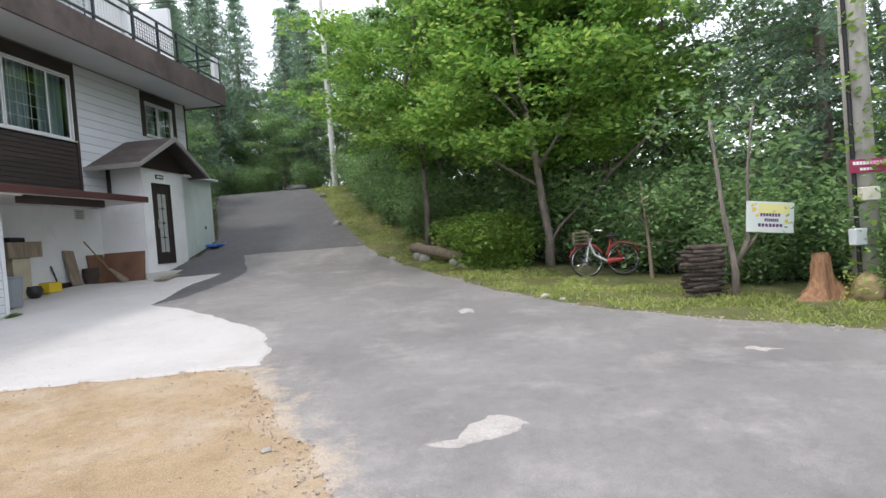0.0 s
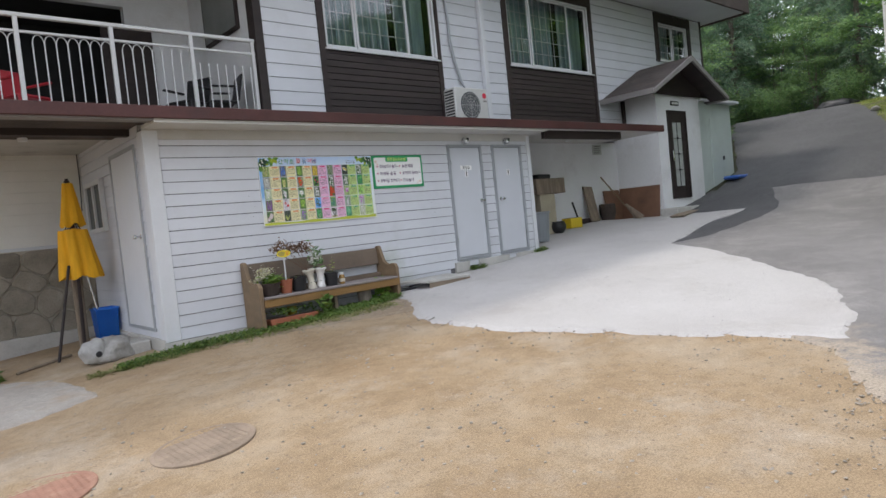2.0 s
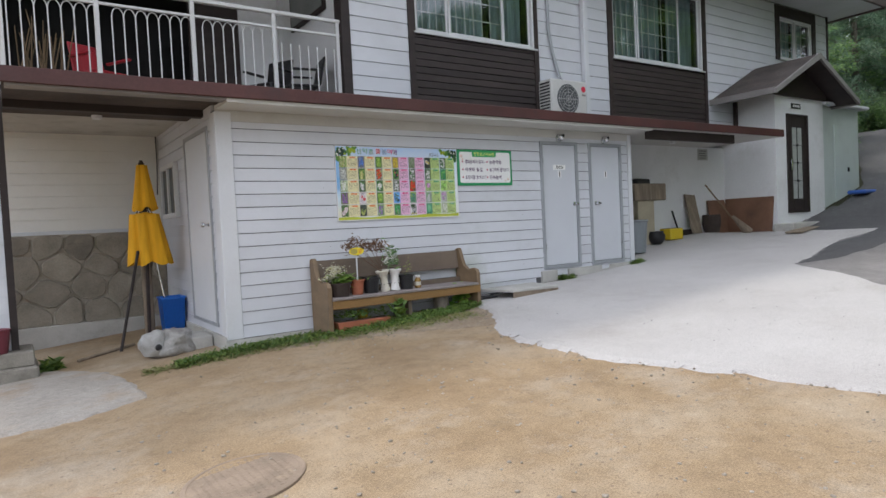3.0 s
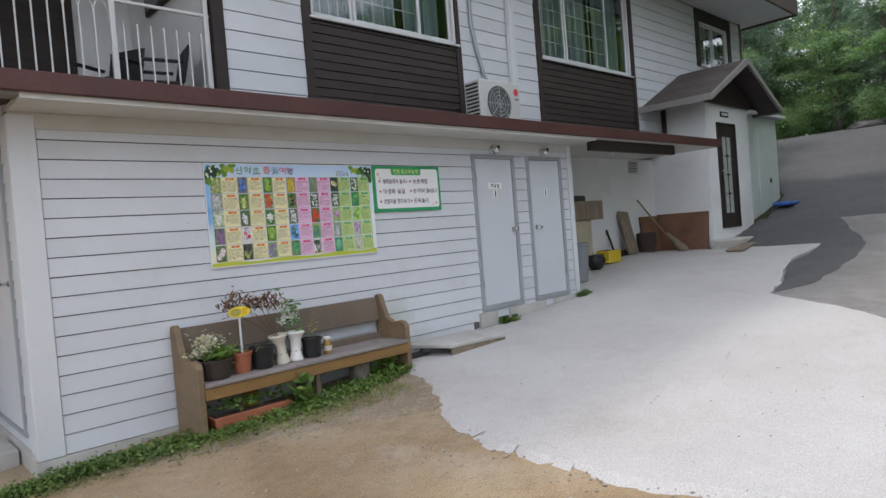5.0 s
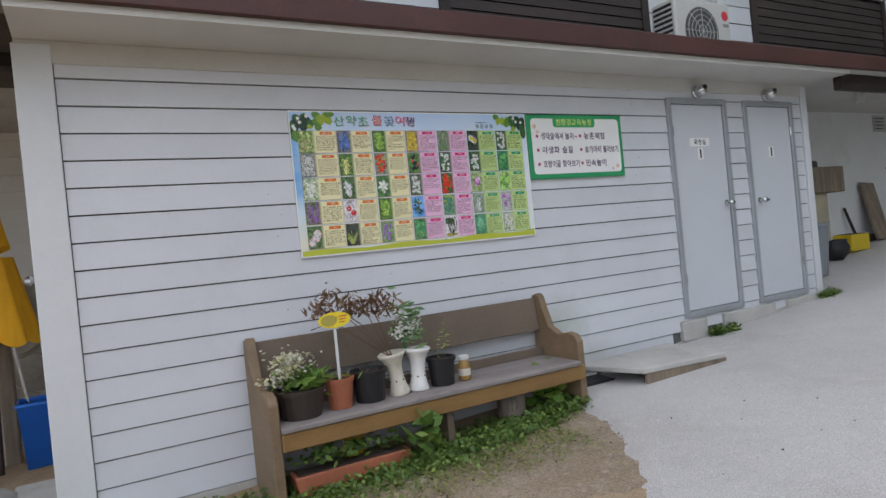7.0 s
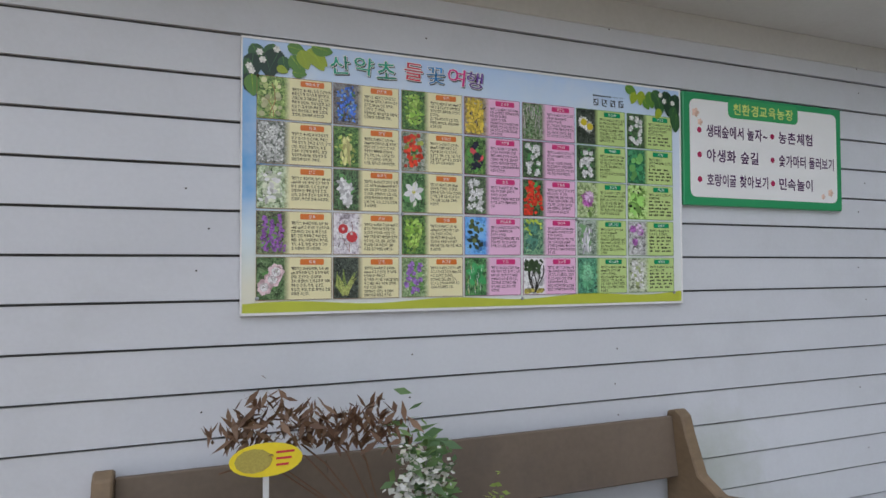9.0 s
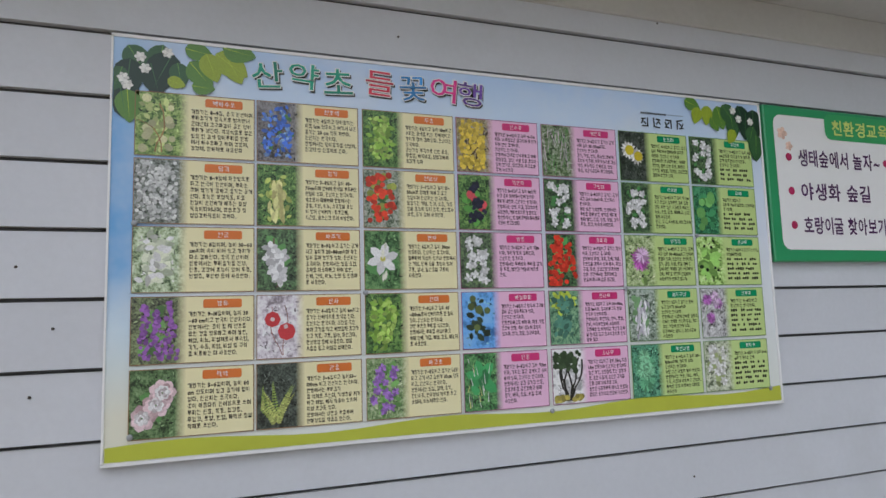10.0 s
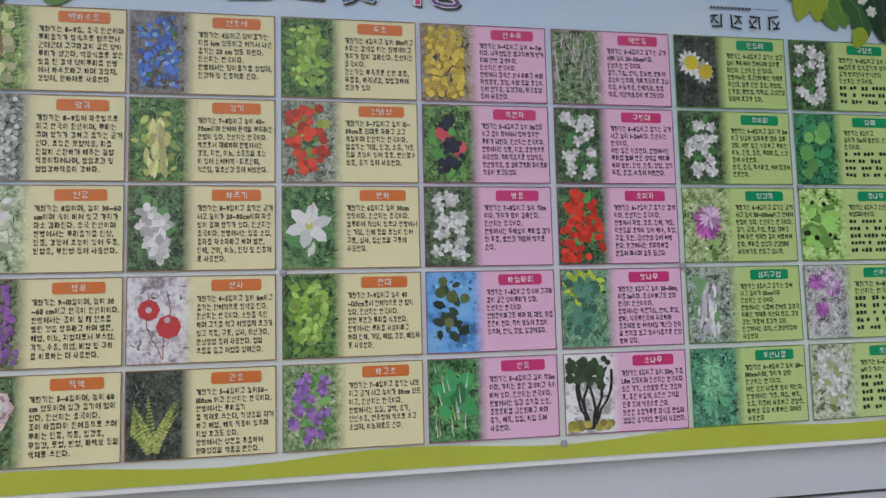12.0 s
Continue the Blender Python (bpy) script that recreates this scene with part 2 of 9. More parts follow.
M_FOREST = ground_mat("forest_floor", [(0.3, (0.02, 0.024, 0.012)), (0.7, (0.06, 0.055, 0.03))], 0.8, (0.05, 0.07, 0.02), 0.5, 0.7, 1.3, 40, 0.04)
M_BARK = surface("grey_brown_bark", (0.23, 0.195, 0.165), 0.95, var=0.35, scale=5, fine=30, bump=0.9, depth=0.02, stretch=(3, 3, 0.6))
M_LEAF_A = leaf_mat("maple_leaf", (0.12, 0.27, 0.06), (0.25, 0.44, 0.085), (0.42, 0.57, 0.12), 0.5)
M_LEAF_B = leaf_mat("wood_leaf", (0.13, 0.235, 0.108), (0.225, 0.37, 0.15), (0.32, 0.465, 0.17), 0.5)
M_NEEDLE = leaf_mat("larch_needle", (0.13, 0.21, 0.15), (0.2, 0.31, 0.2), (0.27, 0.38, 0.24), 0.45)
M_BUSH = leaf_mat("shrub_leaf", (0.13, 0.26, 0.05), (0.25, 0.42, 0.08), (0.38, 0.5, 0.11), 0.48)
M_GRASS = leaf_mat("verge_grass", (0.19, 0.28, 0.06), (0.33, 0.42, 0.09), (0.5, 0.47, 0.18), 0.35)
M_WEED = leaf_mat("clover_weed", (0.06, 0.12, 0.025), (0.12, 0.21, 0.04), (0.22, 0.29, 0.06), 0.3)


# ---- building blocks ----
ORIGIN = {}


def structure(name, bm, material, label, category):
    ob = link(name, bm, material)
    ORIGIN[ob] = Vector((0, 0, 0))
    return tagged(ob, label, category, kind="structure")


def link(name, bm, material, smooth=False):
    me = bpy.data.meshes.new(name)
    bm.normal_update()
    bm.to_mesh(me)
    bm.free()
    if smooth:
        me.polygons.foreach_set("use_smooth", [True] * len(me.polygons))
    me.materials.append(material)
    return new(name, me)


def thing(name, label, category, at, group=""):
    ob = new(name)
    ob.location = at
    ORIGIN[ob] = Vector(at)
    return tagged(ob, label, category, group)


def part(name, bm, material, parent, label="", smooth=False):
    bmesh.ops.translate(bm, vec=-ORIGIN[parent], verts=bm.verts)
    ob = link(name, bm, material, smooth)
    ob.parent = parent
    ORIGIN[ob] = ORIGIN[parent]
    return tagged(ob, label)


def whole(name, bm, material, label, category, at, group="", kind="", smooth=False):
    """A thing made of one mesh."""
    bmesh.ops.translate(bm, vec=-Vector(at), verts=bm.verts)
    ob = link(name, bm, material, smooth)
    ob.location = at
    ORIGIN[ob] = Vector(at)
    return tagged(ob, label, category, group, kind)


def box(x0, x1, y0, y1, z0, z1, bevel=0.0, bm=None):
    bm = bm or bmesh.new()
    r = bmesh.ops.create_cube(bm, size=1.0, matrix=Matrix.Translation(((x0 + x1) / 2, (y0 + y1) / 2, (z0 + z1) / 2)) @ Matrix.Diagonal((x1 - x0, y1 - y0, z1 - z0, 1)))
    if bevel:
        es = {e for v in r["verts"] for e in v.link_edges}
        bmesh.ops.bevel(bm, geom=list(es), offset=bevel, segments=1, affect="EDGES")
    return bm


def turned(bm, m):
    bmesh.ops.transform(bm, matrix=m, verts=bm.verts)
    return bm


def lathe(profile, at, seg=20, bm=None):
    """A turned shape from (radius, height) pairs, bottom to top."""
    bm = bm or bmesh.new()
    rings = []
    for r, h in profile:
        rings.append([bm.verts.new((at[0] + r * math.cos(2 * math.pi * k / seg), at[1] + r * math.sin(2 * math.pi * k / seg), at[2] + h)) for k in range(seg)])
    for a, b in zip(rings, rings[1:]):
        for k in range(seg):
            bm.faces.new((a[k], a[(k + 1) % seg], b[(k + 1) % seg], b[k]))
    bm.faces.new(rings[0][::-1])
    bm.faces.new(rings[-1])
    return bm


def tube(points, radii, seg=8, bm=None):
    """A tapered round bar along points."""
    bm = bm or bmesh.new()
    rings = []
    for i, p in enumerate(points):
        p = Vector(p)
        d = (Vector(points[min(i + 1, len(points) - 1)]) - Vector(points[max(i - 1, 0)])).normalized()
        u = d.orthogonal().normalized() if abs(d.z) > 0.9 else d.cross(Vector((0, 0, 1))).normalized()
        v = d.cross(u)
        r = radii[i] if isinstance(radii, (list, tuple)) else radii
        rings.append([bm.verts.new(p + r * (math.cos(2 * math.pi * k / seg) * u + math.sin(2 * math.pi * k / seg) * v)) for k in range(seg)])
    for a, b in zip(rings, rings[1:]):
        best = min(range(seg), key=lambda o: (a[0].co - b[o].co).length)
        for k in range(seg):
            bm.faces.new((a[k], a[(k + 1) % seg], b[(k + 1 + best) % seg], b[(k + best) % seg]))
    bm.faces.new(rings[0][::-1])
    bm.faces.new(rings[-1])
    bmesh.ops.recalc_face_normals(bm, faces=bm.faces)
    return bm


def prism(outline, axis, lo, hi, bm=None, bevel=0.0):
    """An outline in the plane across an axis, drawn out from lo to hi."""
    bm = bm or bmesh.new()
    put = {"x": lambda a, b, c: (c, a, b), "y": lambda a, b, c: (a, c, b), "z": lambda a, b, c: (a, b, c)}[axis]
    low, high = [bm.verts.new(put(a, b, lo)) for a, b in outline], [bm.verts.new(put(a, b, hi)) for a, b in outline]
    bm.faces.new(low)
    bm.faces.new(high[::-1])
    for i in range(len(outline)):
        j = (i + 1) % len(outline)
        bm.faces.new((low[j], low[i], high[i], high[j]))
    bmesh.ops.recalc_face_normals(bm, faces=bm.faces)
    if bevel:
        bmesh.ops.bevel(bm, geom=bm.edges[:], offset=bevel, segments=1, affect="EDGES")
    return bm


def wall_with_holes(x0, x1, y0, y1, z0, z1, holes, bm=None):
    """A wall along x with rectangular openings (xa, xb, za, zb) right through it."""
    bm = bm or bmesh.new()
    xs = sorted({x0, x1, *[h[0] for h in holes], *[h[1] for h in holes]})
    for xa, xb in zip(xs, xs[1:]):
        mid = (xa + xb) / 2
        cuts = sorted((h[2], h[3]) for h in holes if h[0] < mid < h[1])
        z = z0
        for za, zb in cuts:
            if za > z:
                box(xa, xb, y0, y1, z, za, bm=bm)
            z = zb
        if z < z1:
            box(xa, xb, y0, y1, z, z1, bm=bm)
    return bm


GX = [-60, -30, -6, -3.3, -1.4, 0.0, 1.7, 5.5, 8, 9.9, 11, 13, 21, 24, 60]
GZ = [-2.4, -1.3, -0.36, -0.19, -0.02, 0.08, 0.15, 0.42, 0.58, 0.72, 0.88, 1.38, 3.65, 4.0, 4.6]


def gz(x, y):
    """The height of the ground."""
    s = sum(np.interp(x + d, GX, GZ) for d in (-0.6, -0.3, 0, 0.3, 0.6)) / 5
    rise = 0.15 * np.interp(y, (-0.5, 0.8), (0, 1)) * np.interp(x, (5.6, 6.3, 8.9, 9.9), (0, 1, 1, 0))
    return float(s + rise + 0.026 * np.clip(y + 3, -12, 0))


BOARDS = {}


def siding(parent, x0, x1, y, z0, z1, pitch, holes=(), material=None, name="board", along="x", gap=0.0085):
    """Lapped boards whose lower edges stand at y, one object a board; along y they face -x at x = y."""
    k = 0
    while z0 + k * pitch < z1 - 0.02:
        za = z0 + k * pitch
        zb = min(za + pitch, z1)
        spans = [(x0, x1)]
        for ha, hb, hza, hzb in holes:
            if hza < (za + zb) / 2 < hzb:
                spans = [q for a, b in spans for q in ((a, min(b, ha)), (max(a, hb), b)) if q[1] - q[0] > 0.02]
        for a, b in spans:
            key = (round(b - a, 3), round(zb - za, 3), gap, material.name if material else "", along)
            if key not in BOARDS:
                n, h = key[0], key[1]
                prof = [(0, 0), (0.018, 0), (0.018, h - gap), (0.008, h - gap)]
                bm = prism(prof, "x", 0, n) if along == "x" else prism([(c, d) for c, d in prof], "x", 0, n)
                me = bpy.data.meshes.new(name)
                bm.to_mesh(me)
                bm.free()
                me.materials.append(material or M_SIDING)
                BOARDS[key] = me
            ob = new(name, BOARDS[key])
            ob.parent = parent
            ob.location = (a, y, za) if along == "x" else (y, b, za)
            if along == "y":
                ob.rotation_euler = (0, 0, radians(-90))
        k += 1


# ---- ground ----
from mathutils.geometry import delaunay_2d_cdt


def ragged(outline, step, amp, seed):
    """The outline with points every step metres, shifted a little, so that its edge is uneven."""
    out = []
    for i, p in enumerate(outline):
        q = outline[(i + 1) % len(outline)]
        n = max(1, int(math.dist(p, q) / step))
        for k in range(n):
            x, y = p[0] + (q[0] - p[0]) * k / n, p[1] + (q[1] - p[1]) * k / n
            d = noise.noise_vector(Vector((x * 1.3, y * 1.3, seed))) * amp + noise.noise_vector(Vector((x * 5, y * 5, seed + 5))) * amp * 0.5 + noise.noise_vector(Vector((x * 17, y * 17, seed + 9))) * amp * 0.3
            out.append((x + d.x, y + d.y))
    return out


def sheet(name, outline, lift, cell, material, label, category, amp=0.1, step=0.25, seed=1.0, kind="structure", rough=0.0, skirt=0.1):
    edge = ragged(outline, step, amp, seed)
    xs, ys = [p[0] for p in edge], [p[1] for p in edge]
    pts = [Vector(p) for p in edge]
    n = len(pts)
    for i in range(int((max(xs) - min(xs)) / cell) + 1):
        for j in range(int((max(ys) - min(ys)) / cell) + 1):
            pts.append(Vector((min(xs) + (i + 0.31) * cell, min(ys) + (j + 0.37) * cell)))
    v, e, f, _, _, _ = delaunay_2d_cdt(pts, [(i, (i + 1) % n) for i in range(n)], [], 1, 1e-5)
    me = bpy.data.meshes.new(name)
    co = []
    for i, p in enumerate(v):
        h = noise.noise(Vector((p.x * 0.9, p.y * 0.9, 3.0 + seed))) * rough
        co.append((p.x, p.y, gz(p.x, p.y) + (lift + h)))
    me.from_pydata(co, [], f)
    me.update()
    if me.polygons and me.polygons[0].normal.z < 0:
        me.flip_normals()
    bm = bmesh.new()
    bm.from_mesh(me)
    rim = bmesh.ops.extrude_edge_only(bm, edges=[e for e in bm.edges if e.is_boundary])
    bm.normal_update()
    for v in [g for g in rim["geom"] if isinstance(g, bmesh.types.BMVert)]:
        old = [e.other_vert(v) for e in v.link_edges if not e.is_boundary]
        inner = [f.calc_center_median() for f in old[0].link_faces if v not in f.verts] if old else []
        if inner:
            away = v.co - sum(inner, Vector()) / len(inner)
            away.z = 0
            v.co += away.normalized() * skirt
        v.co.z -= 0.03
    bm.to_mesh(me)
    bm.free()
    me.materials.append(material)
    ob = new(name, me)
    ORIGIN[ob] = Vector((0, 0, 0))
    return tagged(ob, label, category, kind=kind)


def ground_sheet():
    xs = sorted({*np.arange(-30, 60, 0.75).round(3).tolist(), -400, -200, -100, -60, -45, 75, 100, 150, 250, 400})
    ys = sorted({*np.arange(-36, 24, 0.75).round(3).tolist(), -400, -200, -100, -60, -45, 32, 50, 100, 200, 400})
    co = [(x, y, gz(x, y) - 0.02 + (0.0 if -8 < x < 24 and -15 < y < 4 else noise.noise(Vector((x * 0.2, y * 0.2, 0))) * 0.15 - 0.03)) for x in xs for y in ys]
    ny = len(ys)
    fs = [(i * ny + j, (i + 1) * ny + j, (i + 1) * ny + j + 1, i * ny + j + 1) for i in range(len(xs) - 1) for j in range(ny - 1)]
    me = bpy.data.meshes.new("ground")
    me.from_pydata(co, [], fs)
    me.polygons.foreach_set("use_smooth", [True] * len(me.polygons))
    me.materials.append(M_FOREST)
    return tagged(new("ground", me), "dark woodland soil under leaf litter", "ground", kind="structure")


ground_sheet()
VERGE = [(-14, -27), (-6, -20.5), (-1, -16.2), (1.2, -14.0), (1.95, -13.0), (2.4, -12.25), (2.95, -11.45), (3.65, -10.55), (4.8, -9.4), (6.15, -8.6), (7.7, -7.85),
         (10.5, -6.25), (12.8, -4.9), (15.6, -3.5), (19.2, -2.0), (22, -0.6), (27, 1.6), (36, 5)]
WHITE_EDGE = [(0.62, -3.0), (0.64, -3.5), (0.88, -4.2), (0.97, -4.8), (1.16, -5.4), (1.38, -5.95), (1.37, -6.28), (2.0, -6.12), (2.83, -5.8), (3.55, -5.17), (4.6, -4.05), (5.84, -2.48)]
DIRT_EDGE = [(1.3, -6.32), (0.35, -6.85), (-0.38, -7.25), (-1.0, -7.58), (-1.65, -7.97), (-3.2, -8.85), (-5.5, -10.1), (-9, -12.2), (-20, -20), (-26, -25)]
sheet("yard", [(2.6, 0.1), (2.6, -2.5), (2.9, -5.4), (2.2, -7.0), (0.9, -7.5), (-0.6, -8.3), (-2.9, -9.6), (-5.2, -10.8), (-9, -13), (-20, -21), (-26, -26), (-26, 8), (-3.9, 8), (-3.9, 3.3), (-1.35, 3.3), (-1.35, 0.1)], 0.002, 0.3, M_DIRT,
      "sandy bare earth yard with pale streaks and small stones", "yard", 0.05, 0.3, 2.0, rough=0.006)
sheet("road", [(1.2, -6.2)] + DIRT_EDGE[1:] + [(-20, -33)] + VERGE[:13] + [(12.9, -4.8), (12.3, -1.0), (11.7, 0.0), (9.9, 0.0), (9.5, -1.5), (5.0, -2.2)], 0.013, 0.35, M_ASPHALT,
      "worn grey asphalt drive with pale patches", "road", 0.13, 0.05, 3.0)
sheet("road_upper", [(12.15, -0.9), (12.45, -5.1)] + VERGE[12:] + [(34, 9), (24, 4.2), (18.5, 1.9), (16.1, 0.75), (14.3, 0.0), (12.3, -0.3)], 0.018, 0.4, M_ASPHALT2,
      "newer dark asphalt climbing the slope", "road", 0.05, 0.3, 4.0)
sheet("dark_apron", [(10.2, -1.85), (9.4, -1.95), (8.2, -1.95), (5.9, -2.55), (6.6, -2.75), (8.4, -2.7), (10.2, -2.5), (12.2, -1.6), (12.4, -0.1), (10.1, -0.1), (10.0, -0.6)], 0.021, 0.35, M_ASPHALT2,
      "dark damp asphalt strip before the porch", "road", 0.08, 0.2, 9.0)
sheet("concrete_pad", [(5.5, 1.19), (5.47, 0.0), (2.1, -0.02), (1.75, -0.5), (1.45, -1.15), (1.0, -1.8), (0.68, -2.43)] + WHITE_EDGE + [(8.6, -1.8), (10.16, -1.8), (10.0, -0.6), (10.13, 0.1), (10.13, 1.19)], 0.024, 0.3, M_WHITECONC,
      "freshly skimmed white concrete pad with uneven edges", "pavement", 0.09, 0.05, 5.0)
M_SKIM = ground_mat("worn_concrete", [(0.3, (0.33, 0.30, 0.26)), (0.7, (0.42, 0.39, 0.35))], 1.2, (0.36, 0.27, 0.18), 0.5, 0.7, 1.8, 90, 0.008)
sheet("concrete_patch", [(-3.3, 1.2), (-2.9, 0.9), (-2.5, 0.0), (-2.5, -1.1), (-2.95, -1.4), (-3.6, -1.2), (-4.2, -0.7), (-5.5, -0.5), (-5.5, 1.6)], 0.018, 0.3, M_SKIM,
      "rough pale concrete patch before the pillar", "pavement", 0.1, 0.05, 6.0)
M_SPILL = ground_mat("faded_mortar_spill", [(0.3, (0.36, 0.335, 0.31)), (0.7, (0.45, 0.425, 0.40))], 3.0, (0.30, 0.275, 0.255), 0.5, 0.65, 5.0, 120, 0.006)
M_SOILGREY = ground_mat("grey_gravelly_soil", [(0.3, (0.24, 0.18, 0.12)), (0.7, (0.36, 0.285, 0.205))], 2.2, (0.42, 0.36, 0.285), 0.5, 0.7, 3.5, 70, 0.02, speck=(26.0, (0.13, 0.105, 0.08)))
sheet("worn_soil", [(-1.2, -0.15), (2.05, -0.1), (1.85, -0.55), (1.55, -1.15), (1.15, -1.75), (0.8, -1.6), (0.35, -1.2), (-0.3, -0.9), (-1.1, -0.5)], 0.006, 0.15, M_SOILGREY,
      "grey gravelly soil before the bench", "yard", 0.14, 0.05, 11.0, rough=0.006, skirt=0.05)
STONE_AT = (-0.98, -7.27)
sheet("road_patch", [(-0.99, -8.38), (-0.90, -8.53), (-0.81, -8.63), (-0.64, -8.67), (-0.50, -8.83), (-0.53, -9.04), (-0.68, -9.15), (-0.80, -8.98), (-0.90, -8.77), (-1.03, -8.62)], 0.019, 0.1, M_SPILL,
      "pale faded mortar spill on the asphalt", "pavement", 0.1, 0.03, 7.0, skirt=0.03)
for k, (x, y, a) in enumerate(((1.37, -11.53, 0.12), (3.91, -8.4, 0.14))):
    sheet("road_stain", [(x + a * math.cos(q) * (1 + 0.5 * math.sin(3 * q + k)), y + a * math.sin(q) * (1 + 0.4 * math.sin(2 * q + k))) for q in np.arange(0, 6.28, 0.3)], 0.016, 0.08, M_SPILL, "small pale mortar stain on the asphalt", "pavement", 0.12, 0.04, 20.0 + k, skirt=0.015)
sheet("verge", [(x, y) for x, y in VERGE] + [(36, 3.2), (27, -0.4), (22, -2.8), (19.2, -4.2), (15.6, -6.0), (12.8, -7.4), (10.5, -9.0), (8.0, -11.0), (6.3, -12.4), (5.2, -13.6), (4.6, -15.0), (2.0, -18), (-4, -24), (-12, -30)],
      0.01, 0.3, M_GRASSGROUND, "rough grassy verge with soil and gravel", "verge", 0.12, 0.3, 8.0, rough=0.03)

# ---- annex ----
XL, XR = -1.391, 5.46
D1, D2 = (3.408, 4.128, 0.54, 2.4), (4.46, 5.157, 0.54, 2.4)
annex = structure("wall_annex_front", wall_with_holes(XL, XR, 0.02, 0.16, -0.25, 2.62, [D1, D2]), M_JOINT, "white lapped-board wall of the low annex", "wall")
siding(annex, XL + 0.17, XR - 0.1, 0.0, 0.094, 2.6, 0.146, [(D1[0] - 0.04, D1[1] + 0.04, D1[2] - 0.06, D1[3] + 0.04), (D2[0] - 0.04, D2[1] + 0.04, D2[2] - 0.06, D2[3] + 0.04), (2.3, 9, 0.0, 0.2), (3.2, 9, 0.0, 0.32), (4.2, 9, 0, 0.44)])
structure("trim_corner", box(XL - 0.012, XL + 0.165, -0.012, 0.02, 0.09, 2.6, 0.004), M_WHITE, "white corner board on the annex", "trim")
structure("trim_corner_side", box(XL - 0.014, XL, 0.02, 0.19, 0.09, 2.6, 0.003), M_WHITE, "white corner board returning along the side wall", "trim")
structure("trim_end", box(XR - 0.09, XR + 0.006, -0.008, 0.02, 0.42, 2.6, 0.004), M_WHITE, "white corner board at the end of the annex", "trim")
structure("trim_plinth", prism([(XL - 0.03, -0.3), (XL - 0.03, 0.085), (1.9, 0.1), (3.3, 0.3), (5.46, 0.46), (5.46, 0.1), (2, -0.3)], "y", -0.018, 0.02), M_CONC, "pale concrete plinth under the annex boards", "trim")
structure("trim_top", box(XL, XR, -0.006, 0.02, 2.5, 2.62, 0.003), M_SOFFIT, "white board under the annex soffit", "trim")
side = structure("wall_annex_side", box(XL + 0.02, XL + 0.14, 0.16, 3.3, -0.25, 2.9), M_SIDING, "white lapped-board side wall inside the entry recess", "wall")
siding(side, 0.19, 3.2, XL, 0.094, 2.88, 0.146, [(0.36, 1.5, 0.2, 2.5), (1.95, 2.92, 1.5, 2.3)], along="y")
structure("trim_side_plinth", box(XL - 0.03, XL + 0.02, 0.02, 3.2, -0.3, 0.12, 0.006), M_CONC, "pale plinth along the recess side wall", "trim")
structure("wall_annex_end", box(XR - 0.14, XR, 0.16, 1.25, 0.0, 2.62), M_PLASTER, "white end wall of the annex", "wall")
recess_back = structure("wall_recess_back", box(-3.9, XL + 0.14, 3.2, 3.35, 1.38, 2.95), M_RECESS, "white lapped-board wall above the stone dado", "wall")
siding(recess_back, -3.9, XL, 3.184, 1.42, 2.92, 0.16, material=M_RECESS)
structure("ledge_recess", box(-3.6, XL, 3.13, 3.2, 1.36, 1.42, 0.006), M_WHITE, "white board on top of the stone dado", "trim")
structure("curb_recess", box(-3.5, XL, 3.02, 3.2, -0.4, 0.13, 0.012), M_CONC, "concrete kerb under the stone dado", "curb")
structure("ceiling_recess", box(-3.25, XL + 0.02, -0.3, 3.2, 2.78, 2.84), M_TANBOARD, "tan boarded ceiling of the entry recess", "ceiling")
structure("beam_recess", box(-3.3, XL + 0.01, 0.5, 0.62, 2.62, 2.78, 0.005), M_DARK, "dark timber beam across the recess", "beam")

# ---- ledge roof of the annex ----
structure("ledge_roof", box(-3.3, 9.48, -0.46, 1.3, 2.7, 2.77), M_SHINGLE, "thin grey ledge roof over the annex", "roof")
structure("soffit_annex", box(-1.39, 5.46, -0.46, 0.02, 2.62, 2.66), M_SOFFIT, "white soffit under the ledge roof", "ceiling")
structure("soffit_carport", box(5.46, 9.45, -0.46, 1.2, 2.655, 2.7), M_SOFFIT, "white boarded ceiling of the carport", "ceiling")
structure("soffit_recess_edge", box(-3.28, -1.39, -0.46, -0.3, 2.64, 2.7), M_VERGE, "weathered grey soffit strip over the recess", "ceiling")
structure("fascia", box(-3.36, 9.5, -0.5, -0.46, 2.66, 2.8, 0.006), M_FASCIA, "maroon-brown fascia board along the ledge roof", "fascia")
structure("fascia_return", box(-3.36, -3.32, -0.46, 0.9, 2.66, 2.8, 0.006), M_FASCIA, "maroon-brown fascia return", "fascia")
structure("beam_carport", box(5.5, 8.0, -0.35, -0.27, 2.5, 2.655, 0.004), M_DARK, "dark steel beam under the carport edge", "beam")

